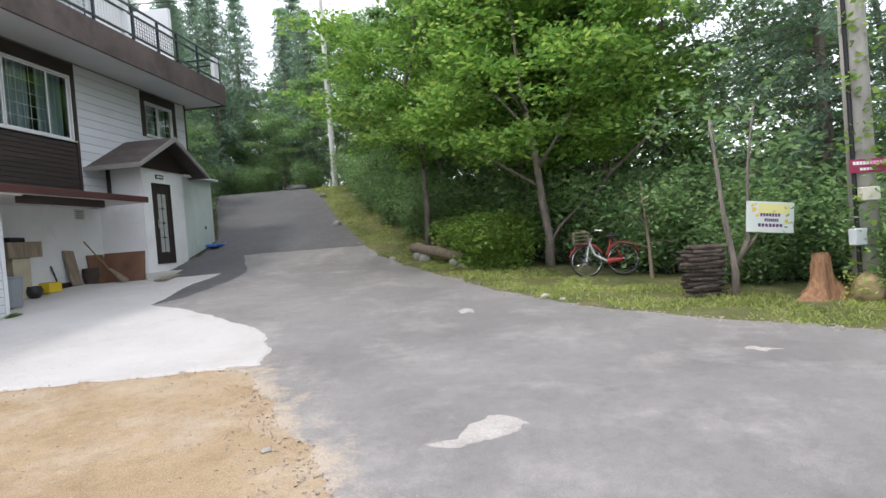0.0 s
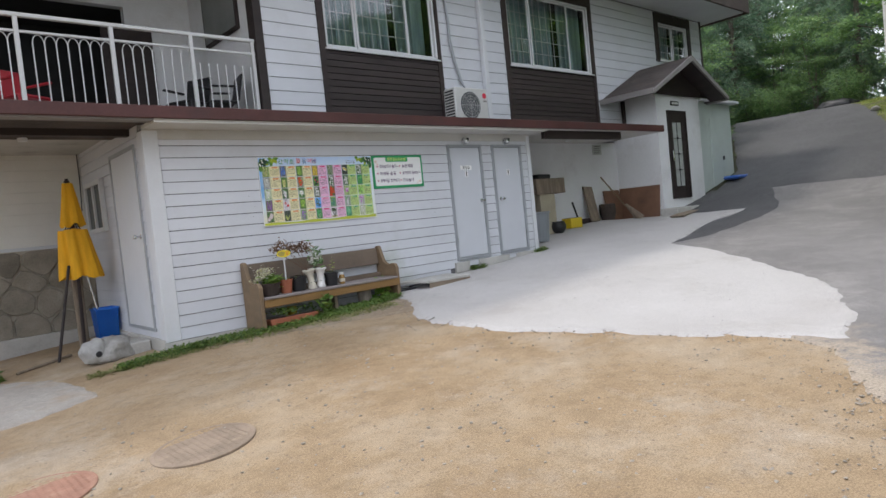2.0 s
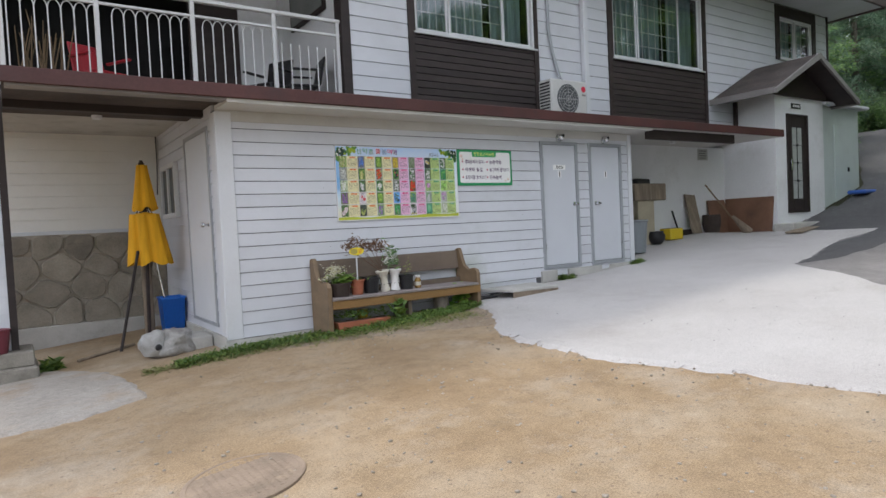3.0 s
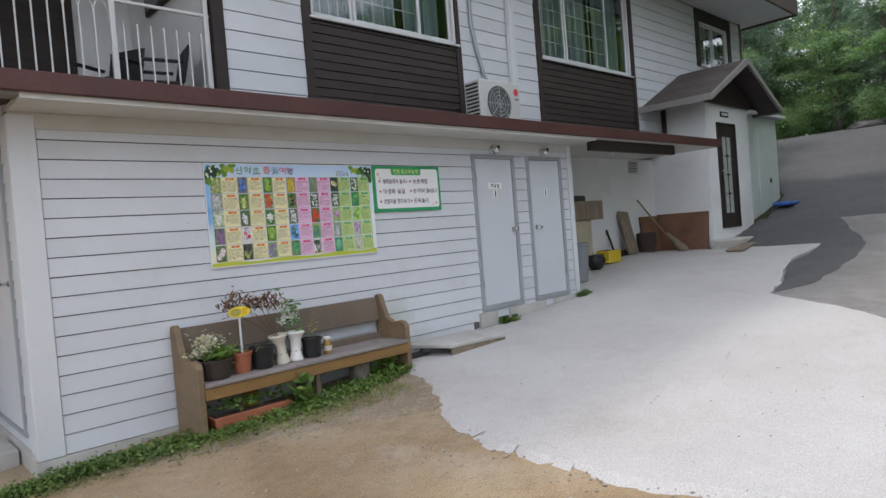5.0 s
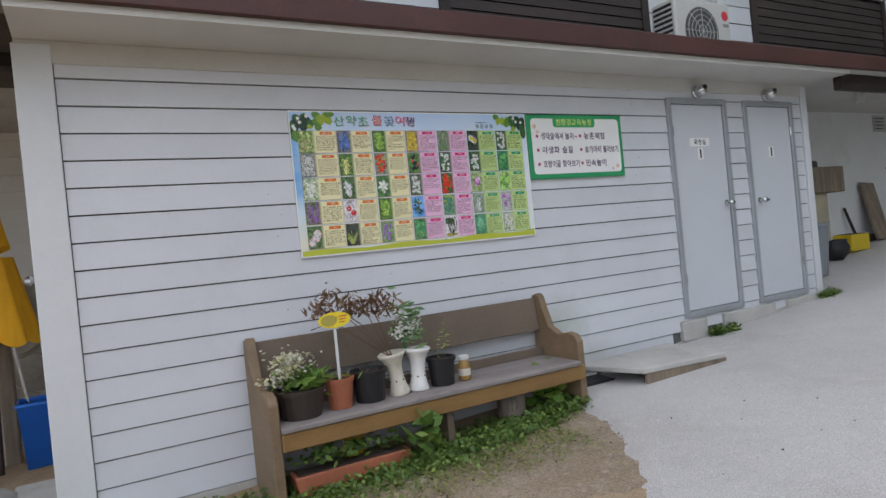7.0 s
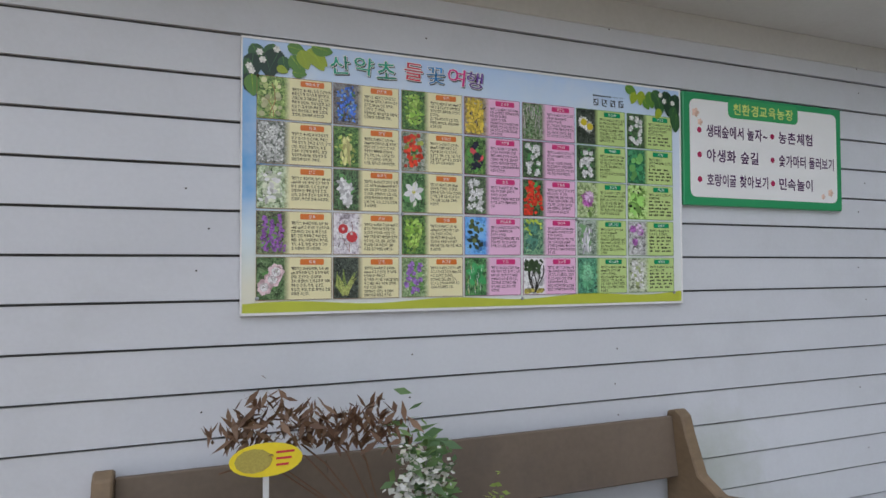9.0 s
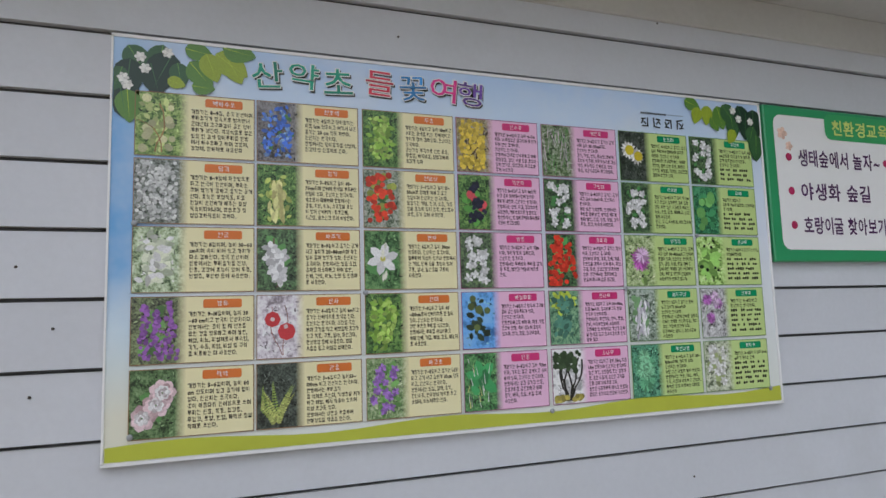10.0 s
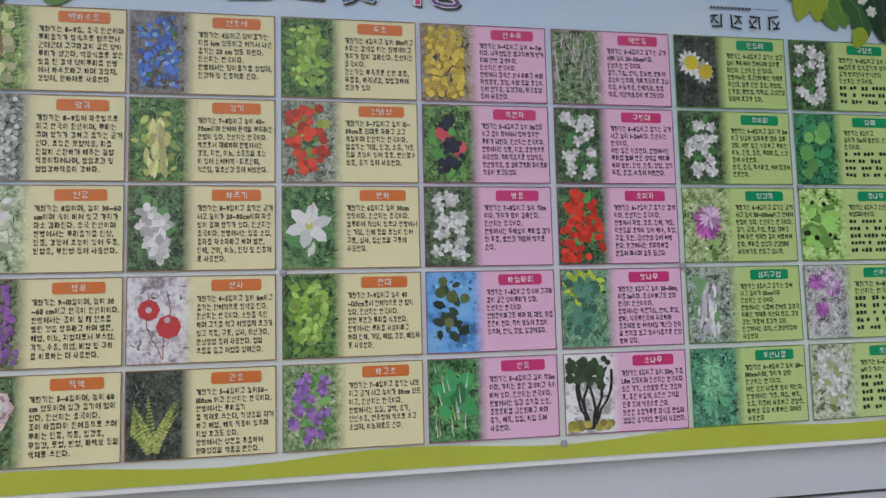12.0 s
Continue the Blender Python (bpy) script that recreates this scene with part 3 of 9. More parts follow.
# ---- upper storey ----
YU = 0.89
W1, W2, W3 = (1.70, 4.27, 2.77, 6.05), (6.03, 9.10, 2.77, 6.05), (11.9, 13.8, 4.75, 6.05)
G1, G2, G3 = (1.82, 4.2, 4.12, 5.72), (6.17, 8.98, 4.2, 5.75), (12.08, 13.62, 4.8, 5.8)
upper = structure("wall_upper", wall_with_holes(0.75, 14.45, YU + 0.02, YU + 0.2, 2.77, 6.1, [G1, G2, G3]), M_JOINT, "white lapped-board wall of the upper storey", "wall")
siding(upper, 0.75, 14.43, YU, 2.78, 6.08, 0.205, [W1, W2, W3])
for w, g in ((W1, G1), (W2, G2), (W3, G3)):
    panel = structure("trim_window", wall_with_holes(w[0], w[1], YU - 0.02, YU + 0.02, g[2] - 0.03, w[3], [(g[0], g[1], g[2], g[3])]), M_DARK, "dark brown timber surround of a window", "trim")
    if w is not W3:
        siding(panel, w[0] + 0.1, w[1] - 0.1, YU - 0.015, 2.78, g[2] - 0.03, 0.105, material=M_DARK, name="slat", gap=0.012)
        structure("trim_window_side", box(w[0], w[0] + 0.1, YU - 0.024, YU + 0.02, 2.77, g[2] - 0.03), M_DARK, "dark brown upright beside the slatted panel", "trim")
        structure("trim_window_side", box(w[1] - 0.1, w[1], YU - 0.024, YU + 0.02, 2.77, g[2] - 0.03), M_DARK, "dark brown upright beside the slatted panel", "trim")
structure("trim_house_end", box(14.38, 14.47, YU - 0.01, YU + 0.03, 3.5, 6.1), M_DARK, "dark brown corner board of the house", "trim")
structure("wall_house_end", box(14.28, 14.46, YU + 0.2, 7, 0.6, 9.2), M_PLASTER, "white end wall of the house", "wall")
structure("wall_house_back", box(-4, 14.46, 7, 7.2, -0.6, 9.2), M_PLASTER, "white back wall of the house", "wall")
structure("trim_balcony_post", box(0.62, 0.75, YU - 0.02, YU + 0.2, 2.77, 6.1, 0.004), M_DARK, "dark brown post at the end of the balcony", "trim")
structure("wall_carport_back", box(5.46, 12.2, 1.2, 1.35, 0.0, 2.66), M_PLASTER, "white plaster wall at the back of the carport", "wall")
structure("wall_lower_house", box(12.2, 14.46, 0.95, 1.1, 0.6, 3.7), M_PLASTER, "white lower wall of the house behind the shed", "wall")

# ---- top slab and third storey ----
structure("slab_top", box(-4.2, 14.9, -0.25, 7, 6.1, 6.3), M_WHITE, "white soffit and slab of the top terrace", "slab")
structure("slab_edge", box(-4.25, 14.95, -0.31, -0.25, 6.05, 6.72, 0.01), M_SLABEDGE, "weathered brown edge of the terrace slab", "slab")
structure("slab_edge_end", box(14.9, 14.96, -0.25, 7, 6.05, 6.72, 0.01), M_SLABEDGE, "weathered brown end of the terrace slab", "slab")
structure("floor_terrace", box(-4.2, 14.9, -0.25, 7, 6.3, 6.45), M_CONC, "grey terrace floor", "floor")
G4 = (9.3, 10.9, 6.55, 8.6)
structure("wall_top", wall_with_holes(-4, 12.6, 1.4, 1.6, 6.45, 9.4, [G4]), M_PLASTER, "white plaster wall of the top storey", "wall")
structure("wall_top_end", box(12.45, 12.6, 1.6, 7, 6.45, 9.4), M_PLASTER, "white end wall of the top storey", "wall")
structure("roof_top", box(-4.2, 12.9, 0.9, 7.2, 9.4, 9.6), M_SHINGLE, "flat grey roof", "roof")

# ---- pillar, balcony shell, recess ----
pillar = structure("pillar", box(-3.68, -3.32, 1.16, 1.5, 0.1, 6.1), M_SIDING, "white boarded pillar with dark edges", "pillar")
siding(pillar, -3.64, -3.37, 1.144, 0.14, 6.05, 0.19)
structure("trim_pillar", box(-3.70, -3.64, 1.13, 1.18, 0.12, 6.08), M_DARK, "dark edge strip on the pillar", "trim")
structure("trim_pillar", box(-3.37, -3.30, 1.13, 1.18, 0.12, 6.08), M_DARK, "dark edge strip on the pillar", "trim")
structure("trim_pillar_side", box(-3.32, -3.305, 1.18, 1.5, 0.12, 2.7), M_DARK, "dark inner face of the pillar", "trim")
structure("wall_left_lower", box(-4.0, -3.85, 3.2, 7, -0.4, 2.86), M_SIDING, "white side wall of the house behind the recess", "wall")
structure("wall_left_side", box(-4.0, -3.85, 1.6, 7, 2.86, 6.1), M_SIDING, "white side wall of the house beyond the pillar", "wall")
structure("floor_balcony_side", box(-3.85, -3.3, 1.5, 3.6, 2.77, 2.86), M_CONC, "grey balcony floor behind the pillar", "floor")
structure("floor_balcony", box(-3.3, 0.75, 0.9, 3.6, 2.77, 2.86), M_CONC, "grey balcony floor", "floor")
structure("wall_balcony_back", wall_with_holes(-3.9, 0.9, 3.6, 3.75, 2.86, 6.1, [(-3.75, -0.35, 2.9, 5.3)]), M_PLASTER, "white wall at the back of the balcony", "wall")
structure("wall_balcony_side", box(0.75, 0.9, 1.09, 3.6, 2.86, 6.1), M_PLASTER, "white side wall of the balcony", "wall")
# Balcony room shell, its interior shade painted as near-black surfaces.
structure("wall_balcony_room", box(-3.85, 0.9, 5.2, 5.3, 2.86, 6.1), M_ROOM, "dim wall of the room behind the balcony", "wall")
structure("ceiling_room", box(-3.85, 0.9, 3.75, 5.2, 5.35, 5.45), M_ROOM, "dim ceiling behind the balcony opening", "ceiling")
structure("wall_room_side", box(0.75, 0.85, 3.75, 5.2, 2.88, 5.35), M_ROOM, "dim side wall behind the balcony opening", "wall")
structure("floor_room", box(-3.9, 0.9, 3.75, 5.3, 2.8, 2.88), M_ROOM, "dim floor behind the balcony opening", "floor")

# ---- porch and shed ----
PX0, PX1, PY = 10.13, 12.2, 0.015
porch = structure("wall_porch_front", wall_with_holes(PX0, PX1, PY, PY + 0.16, 0.55, 3.66, [(10.566, 11.467, 1.14, 3.27)]), M_PLASTER, "white plaster front of the entrance porch", "wall")
structure("wall_porch_gable", prism([(PX0 - 0.3, 3.66), (PX1 + 0.3, 3.66), (11.0, 4.36)], "y", PY + 0.02, PY + 0.12), M_DARK, "dark boarded gable of the porch", "wall")
structure("wall_porch_side", box(PX0, PX0 + 0.16, PY + 0.16, 1.3, 0.3, 3.75), M_PLASTER, "white plaster side of the porch", "wall")
structure("wall_porch_side_far", box(PX1 - 0.16, PX1, PY + 0.16, 1.3, 0.5, 3.75), M_PLASTER, "white plaster far side of the porch", "wall")
structure("step_porch", box(9.95, 12.35, -0.42, 0.02, 0.5, 0.93, 0.02), M_CONC, "low concrete step before the porch door", "step")
structure("trim_porch_pipe", box(PX0 - 0.12, PX0 - 0.05, 0.80, 0.87, 2.77, 3.62), M_DARK, "dark upright pipe beside the porch", "trim")


# ---- woods ----
def leaf_cloud(rng, centres, per, spread, size, flatness=0.5, droop=0.0, narrow=0.55):
    """Leaf blades, four corners each, strewn round the centres."""
    c = np.repeat(np.asarray(centres, float), per, 0)
    n = len(c)
    p = c + rng.normal(0, 1, (n, 3)) * np.asarray(spread)
    a = rng.uniform(0, 2 * math.pi, n)
    d = np.stack([np.cos(a), np.sin(a), rng.normal(-droop, 0.45, n)], 1)
    d /= np.linalg.norm(d, axis=1, keepdims=True)
    up = np.stack([rng.normal(0, flatness, n), rng.normal(0, flatness, n), np.ones(n)], 1)
    s = np.cross(d, up)
    s /= np.linalg.norm(s, axis=1, keepdims=True) + 1e-9
    L = (size * rng.uniform(0.6, 1.3, n))[:, None]
    q = np.stack([p - d * L * 0.5, p + s * L * narrow * 0.5, p + d * L * 0.5, p - s * L * narrow * 0.5], 1).reshape(-1, 3)
    return q


def blades_mesh(name, q, material):
    me = bpy.data.meshes.new(name)
    n = len(q) // 4
    me.vertices.add(4 * n)
    me.vertices.foreach_set("co", np.asarray(q, dtype=np.float32).ravel())
    me.loops.add(4 * n)
    me.loops.foreach_set("vertex_index", np.arange(4 * n, dtype=np.int32))
    me.polygons.add(n)
    me.polygons.foreach_set("loop_start", np.arange(0, 4 * n, 4, dtype=np.int32))
    me.update(calc_edges=True)
    me.materials.append(material)
    return me


def broadleaf(name, label, seed, height, bare, reach, leaves, size, material, lean=0.0, stems=1, thick=0.09):
    """A tapered trunk with limbs, and a crown of many small leaves in clumps."""
    rng = np.random.default_rng(seed)
    tree = thing(name, label, "tree", (0, 0, 0), "trees along the verge")
    bm, centres = bmesh.new(), []
    for s in range(stems):
        a0 = 2.1 * s + seed
        bend = np.array([math.cos(a0), math.sin(a0)]) * (lean + 0.12 * s * height * 0.5)
        pts, rad = [], []
        for k in range(8):
            f = k / 7
            w = rng.normal(0, 0.035 * height * 0.35, 2) * (0 if k == 0 else 1)
            pts.append((bend[0] * f ** 1.4 + w[0], bend[1] * f ** 1.4 + w[1], height * 0.92 * f - (0.15 if k == 0 else 0)))
            rad.append(thick * (1.25 if k == 0 else 1) * (1 - 0.85 * f))
        tube(pts, rad, 9, bm)
        for k in range(13):
            f = bare / height + (1 - bare / height) * (k + 0.5) / 13
            i = min(6, int(f * 7))
            b = Vector(pts[i]).lerp(Vector(pts[i + 1]), f * 7 - i)
            ang = k * 2.4 + seed + rng.uniform(-0.4, 0.4)
            ln = reach * (1.05 - 0.62 * abs(f - 0.42)) * rng.uniform(0.75, 1.15) * (0.35 if f > 0.93 else 1)
            mid = b + Vector((math.cos(ang), math.sin(ang), 0.42)) * ln * 0.5
            tip = b + Vector((math.cos(ang + 0.2), math.sin(ang + 0.2), 0.30)) * ln
            r0 = thick * 0.42 * (1 - 0.6 * f)
            tube([b, mid, tip], [r0, r0 * 0.6, r0 * 0.2], 6, bm)
            for g in np.linspace(0.3, 1.05, 6):
                at = (b.lerp(mid, g * 2) if g < 0.5 else mid.lerp(tip, g * 2 - 1))
                for _ in range(2):
                    centres.append(np.array(at) + rng.normal(0, 1, 3) * np.array([0.34, 0.34, 0.22]) * reach * 0.36)
    part("trunk", bm, M_BARK, tree, smooth=True)
    per = max(1, leaves // len(centres))
    q = leaf_cloud(rng, centres, per, (0.145 * reach * 0.62, 0.145 * reach * 0.62, 0.06 * reach * 0.62), size, 0.8)
    crown = new("crown", blades_mesh("crown", q, material))
    crown.parent = tree
    return tree


def conifer(name, label, seed, height, bare, reach, material=None):
    """A straight trunk with drooping whorled branches hung with needle sprays."""
    rng = np.random.default_rng(seed)
    tree = thing(name, label, "tree", (0, 0, 0), "conifers in the wood")
    bm, qs = bmesh.new(), []
    tube([(0, 0, -0.2), (0.06, 0.03, height * 0.4), (0, 0.08, height)], [0.15, 0.1, 0.015], 9, bm)
    z, k = bare, 0
    while z < height - 0.15:
        f = (z - bare) / (height - bare)
        for s in range(5):
            a = k * 0.9 + s * 2 * math.pi / 5 + rng.uniform(-0.35, 0.35)
            ln = reach * (1 - f) ** 0.75 * rng.uniform(0.65, 1.15) + 0.15
            base, out = np.array([0, 0, z]), np.array([math.cos(a), math.sin(a), 0])
            pts = [base + out * ln * g + np.array([0, 0, 0.16 * ln * g - 0.48 * ln * g * g]) for g in (0, 0.5, 1)]
            tube(pts, [0.022 * (1.2 - f), 0.014 * (1.2 - f), 0.004], 4, bm)
            m = int(9 + 10 * ln)
            g = rng.uniform(0.12, 1.0, m)
            cen = base + out * (ln * g)[:, None] + np.stack([0 * g, 0 * g, 0.16 * ln * g - 0.48 * ln * g * g], 1)
            qs.append(leaf_cloud(rng, cen, 9, (0.09, 0.09, 0.075), 0.19, 0.9, 0.5, 0.16))
        z += 0.3 + 0.1 * rng.random()
        k += 1
    part("trunk", bm, M_BARK, tree, smooth=True)
    crown = new("crown", blades_mesh("crown", np.concatenate(qs), material or M_NEEDLE))
    crown.parent = tree
    return tree


def shrub(name, label, seed, w, h, leaves, size, material):
    rng = np.random.default_rng(seed)
    ob = thing(name, label, "shrub", (0, 0, 0), "shrubs at the wood's edge")
    bm, centres = bmesh.new(), []
    for s in range(9):
        a, r = s * 2.4, w * 0.42 * math.sqrt((s + 0.5) / 9)
        tip = Vector((math.cos(a) * r, math.sin(a) * r, h * rng.uniform(0.55, 0.92) * (1 - 0.35 * r / w)))
        tube([(tip.x * 0.15, tip.y * 0.15, -0.08), tip * 0.55, tip], [0.02, 0.013, 0.005], 5, bm)
        for g in np.linspace(0.18, 1.02, 7):
            centres.append(np.array(tip) * [0.3 + 0.7 * g, 0.3 + 0.7 * g, g] + rng.normal(0, 0.09, 3) * w * 0.5)
    part("stem", bm, M_BARK, ob)
    q = leaf_cloud(rng, centres, leaves // len(centres), (0.13 * w * 0.75, 0.13 * w * 0.75, 0.09 * h), size, 0.6)
    q[:, 2] = np.maximum(q[:, 2], 0.0)
    c = new("foliage", blades_mesh("foliage", q, material))
    c.parent = ob
    return ob


def put(ob, x, y, turn=0.0, scale=1.0, dz=0.0, label="", first=[]):
    """Stands a kind's first specimen, and then copies of it."""
    m = pose(x, y, gz(x, y) - 0.03 + dz, 0, 0, turn) @ Matrix.Scale(scale, 4)
    if ob not in first:
        first.append(ob)
        ob.matrix_basis = m
        o = ob
    else:
        o = copy_thing(ob, pose(x, y, gz(x, y) - 0.03 + dz, 0, 0, turn))
        o.scale = (scale,) * 3
    return tagged(o, label)


maple = broadleaf("maple_tree", "young maple with bright yellow-green leaves", 3, 8.2, 2.1, 2.7, 17000, 0.15, M_LEAF_A, 0.5, 1, 0.09)
maple2 = broadleaf("maple_tree", "forked roadside tree with bright green leaves", 8, 7.6, 1.7, 2.9, 19000, 0.15, M_LEAF_A, 1.0, 2, 0.10)
wood1 = broadleaf("woodland_tree", "dark green broadleaf tree in the wood", 21, 9.8, 1.5, 3.0, 19000, 0.17, M_LEAF_B, 0.4, 1, 0.13)
wood2 = broadleaf("woodland_tree", "tall broadleaf tree with mid-green leaves", 34, 8.6, 0.9, 2.7, 17000, 0.16, M_LEAF_B, 0.5, 2, 0.10)
larch = conifer("larch_tree", "tall larch with drooping dark needle sprays", 5, 12.5, 1.2, 2.9)
pine = conifer("pine_tree", "slim dark conifer behind the road", 12, 9.0, 1.0, 1.9)
put(maple, 11.85, -6.95, 20)
for x, y, r, s in ((13.4, -7.9, 80, 0.9), (10.4, -9.6, 200, 1.0), (15.6, -7.2, 300, 0.85), (18.0, -5.4, 10, 0.8)):
    put(maple, x, y, r, s)
for x, y, r, s in ((10.6, -11.4, 10, 1.05), (12.9, -10.2, 75, 1.0),):
    put(maple2, x, y, r, s)
# Trees at negative x stand out of view, added for light and reflections.
for x, y, r, s in ((14.5, -10.5, 0, 1.1), (17.6, -8.6, 60, 1.0), (20.5, -6.0, 130, 0.9), (23.0, -3.8, 255, 0.85), (16.5, -13.5, 310, 1.15), 
                   (25.5, -1.6, 90, 0.8), (22.0, -10.0, 150, 1.1), (30.5, 0.2, 45, 0.85), (-6, -27, 33, 1.0), (-15, -33, 80, 1.1), (-24, -34, 120, 1.2), (-34, -30, 190, 1.2), (12.2, -13.4, 200, 1.0), (11.0, -18.5, 280, 1.1)):
    put(wood1, x, y, r, s)
# The three beyond x = -30 are unseen as well, closing the surroundings.
for x, y, r, s in ((19.0, 4.6, 30, 0.62), (22.0, 6.6, 100, 0.75), (26.5, 7.8, 160, 0.8), (17.2, 3.4, 220, 0.5), (31.0, 9.0, 280, 0.9), (34.5, 4.0, 340, 0.95), (29.5, 4.6, 15, 0.6), (36.5, 8.5, 50, 1.0), (26.2, 1.8, 200, 0.5),
                   (38.0, 0.0, 120, 1.0), (32.5, 12.5, 75, 1.0), (24.5, 11.0, 140, 0.9), (-38, -20, 10, 1.2), (-40, -8, 70, 1.2), (-38, 5, 160, 1.2)):
    put(wood2, x, y, r, s)
for x, y, r, s in ((7.4, -15.2, 0, 1.0), (5.0, -18.6, 90, 1.0), (18.5, -12.0, 200, 1.05), (21.0, -8.2, 250, 0.95), (1.5, -21, 300, 1.0), (24.5, -5.6, 20, 0.8)):
    put(larch, x, y, r, s)
for x, y, r, s in ((33.0, 6.5, 0, 1.45), (28.4, 6.0, 40, 1.3), (30.0, 2.6, 90, 1.2), (35.0, 10.0, 150, 1.6), (27.0, 0.4, 200, 1.05), (40.0, 5.0, 260, 1.7), (37.5, 12.5, 310, 1.6), (25.0, 8.8, 20, 1.25), (30.5, 9.6, 70, 1.5), (24.0, 6.2, 110, 1.1)):
    put(pine, x, y, r, s)
bush = shrub("shrub", "dense bright green roadside shrub", 2, 2.3, 1.5, 6000, 0.105, M_BUSH)
under = shrub("shrub", "dark understorey shrub at the wood's edge", 6, 2.6, 2.1, 5200, 0.11, M_LEAF_B)
for x, y, r, s in ((10.7, -8.5, 0, 0.85), (9.3, -8.7, 70, 0.95), (8.95, -8.95, 150, 0.8), (11.5, -7.9, 230, 0.7)):
    put(bush, x, y, r, s)
for x, y, r, s in ((13.2, -6.6, 0, 0.75), (14.8, -5.7, 50, 0.8), (16.6, -4.9, 100, 0.8), (18.4, -4.2, 170, 0.85), (20.2, -3.4, 220, 0.85), (22.0, -2.6, 280, 0.8), (9.8, -10.4, 20, 1.1), (11.2, -9.2, 80, 1.1), (7.2, -12.2, 140, 1.0),
                   (8.8, -11.6, 200, 1.2), (5.8, -13.6, 260, 0.9), (4.9, -14.8, 320, 0.9), (6.6, -14.2, 45, 1.2), (12.6, -8.2, 95, 1.0), (16.0, 2.0, 110, 0.8), (17.6, 2.9, 10, 0.9), (15.4, 1.4, 60, 0.55), (19.8, 3.9, 190, 0.9), (23.6, 5.6, 250, 0.9),
                   (24.0, 0.0, 310, 0.7), (16.5, -6.5, 40, 1.1), (19.0, -6.0, 210, 1.3), (22.0, -5.7, 330, 1.5), (26.0, -5.2, 120, 1.6), (14.2, -6.9, 260, 0.9), (26.2, 3.6, 30, 0.8), (27.8, 5.2, 75, 1.0), (25.2, 5.4, 135, 0.9), (29.0, 3.0, 195, 1.0), (3.9, -16.2, 255, 1.0), (30.0, 7.0, 20, 1.2), (5.4, -12.9, 170, 0.7), (3.6, -14.4, 40, 0.7)):
    put(under, x, y, r, s)
for x, y, r, s in ((8.5, -17.5, 0, 1.1), (11.5, -15.0, 60, 1.3), (15.0, -12.2, 120, 1.9), (18.6, -10.4, 180, 1.9), (21.5, -7.6, 240, 1.8), (6.2, -19.8, 300, 1.1), (24.5, -8.5, 30, 2.1), (17.5, -15.5, 90, 2.2), (27.5, -3.2, 150, 1.7),
                   (3.0, -23.0, 210, 2.0), (31.0, -1.5, 270, 1.8), (33.5, 3.0, 330, 1.8), (13.0, -18.5, 20, 2.3), (-2.0, -26.0, 80, 2.2), (38.0, 8.0, 140, 2.2), (34.0, 14.0, 200, 2.2), (28.0, 11.0, 260, 1.9), (22.0, 9.0, 320, 1.7)):
    put(under, x, y, r, s)


def roadside_maple():
    rng = np.random.default_rng(77)
    tree = thing("maple_tree", "leaning forked maple beside the bicycle", "tree", (8.74, -9.94, gz(8.74, -9.94)), "trees along the verge")
    bm = bmesh.new()
    tube([(8.74, -9.96, 0.35), (8.74, -10.0, 1.1), (8.74, -9.9, 1.83), (8.74, -9.8, 3.04), (8.8, -9.6, 4.5), (8.85, -9.5, 6.4)], [0.12, 0.09, 0.085, 0.07, 0.045, 0.012], 10, bm)
    limbs = [[(8.74, -9.99, 0.9), (8.72, -10.22, 1.31), (8.7, -11.25, 2.18), (8.7, -11.7, 3.1)], [(8.74, -9.87, 2.2), (8.7, -8.99, 2.77), (8.6, -8.3, 3.2)], [(8.74, -9.85, 2.6), (8.3, -10.3, 3.2), (7.8, -10.6, 3.7)],
             [(8.76, -9.75, 3.4), (9.3, -9.2, 4.2), (9.8, -8.8, 4.7)], [(8.78, -9.7, 3.8), (8.2, -9.1, 4.6), (7.7, -8.7, 5.0)], [(8.7, -11.3, 2.3), (8.3, -12.0, 2.9), (8.0, -12.4, 3.4)]]
    for p in limbs:
        tube(p, [0.05, 0.042, 0.03, 0.012][:len(p)] if len(p) == 4 else [0.045, 0.032, 0.012], 7, bm)
    part("trunk", turned(bm, Matrix.Translation((0, 0, 0))), M_BARK, tree, smooth=True)
    a, u = rng.uniform(0, 2 * math.pi, 230), rng.uniform(-0.85, 1, 230)
    r = rng.uniform(0.45, 1.0, 230) ** 0.6 * np.sqrt(1 - u * u * 0.8)
    cen = np.stack([8.7 + 2.3 * r * np.cos(a), -10.0 + 2.6 * r * np.sin(a), 4.9 + 2.5 * u], 1) - np.array(ORIGIN[tree])
    crown = new("crown", blades_mesh("crown", leaf_cloud(rng, cen, 85, (0.24, 0.24, 0.1), 0.145, 0.8), M_LEAF_A))
    crown.parent = tree


roadside_maple()


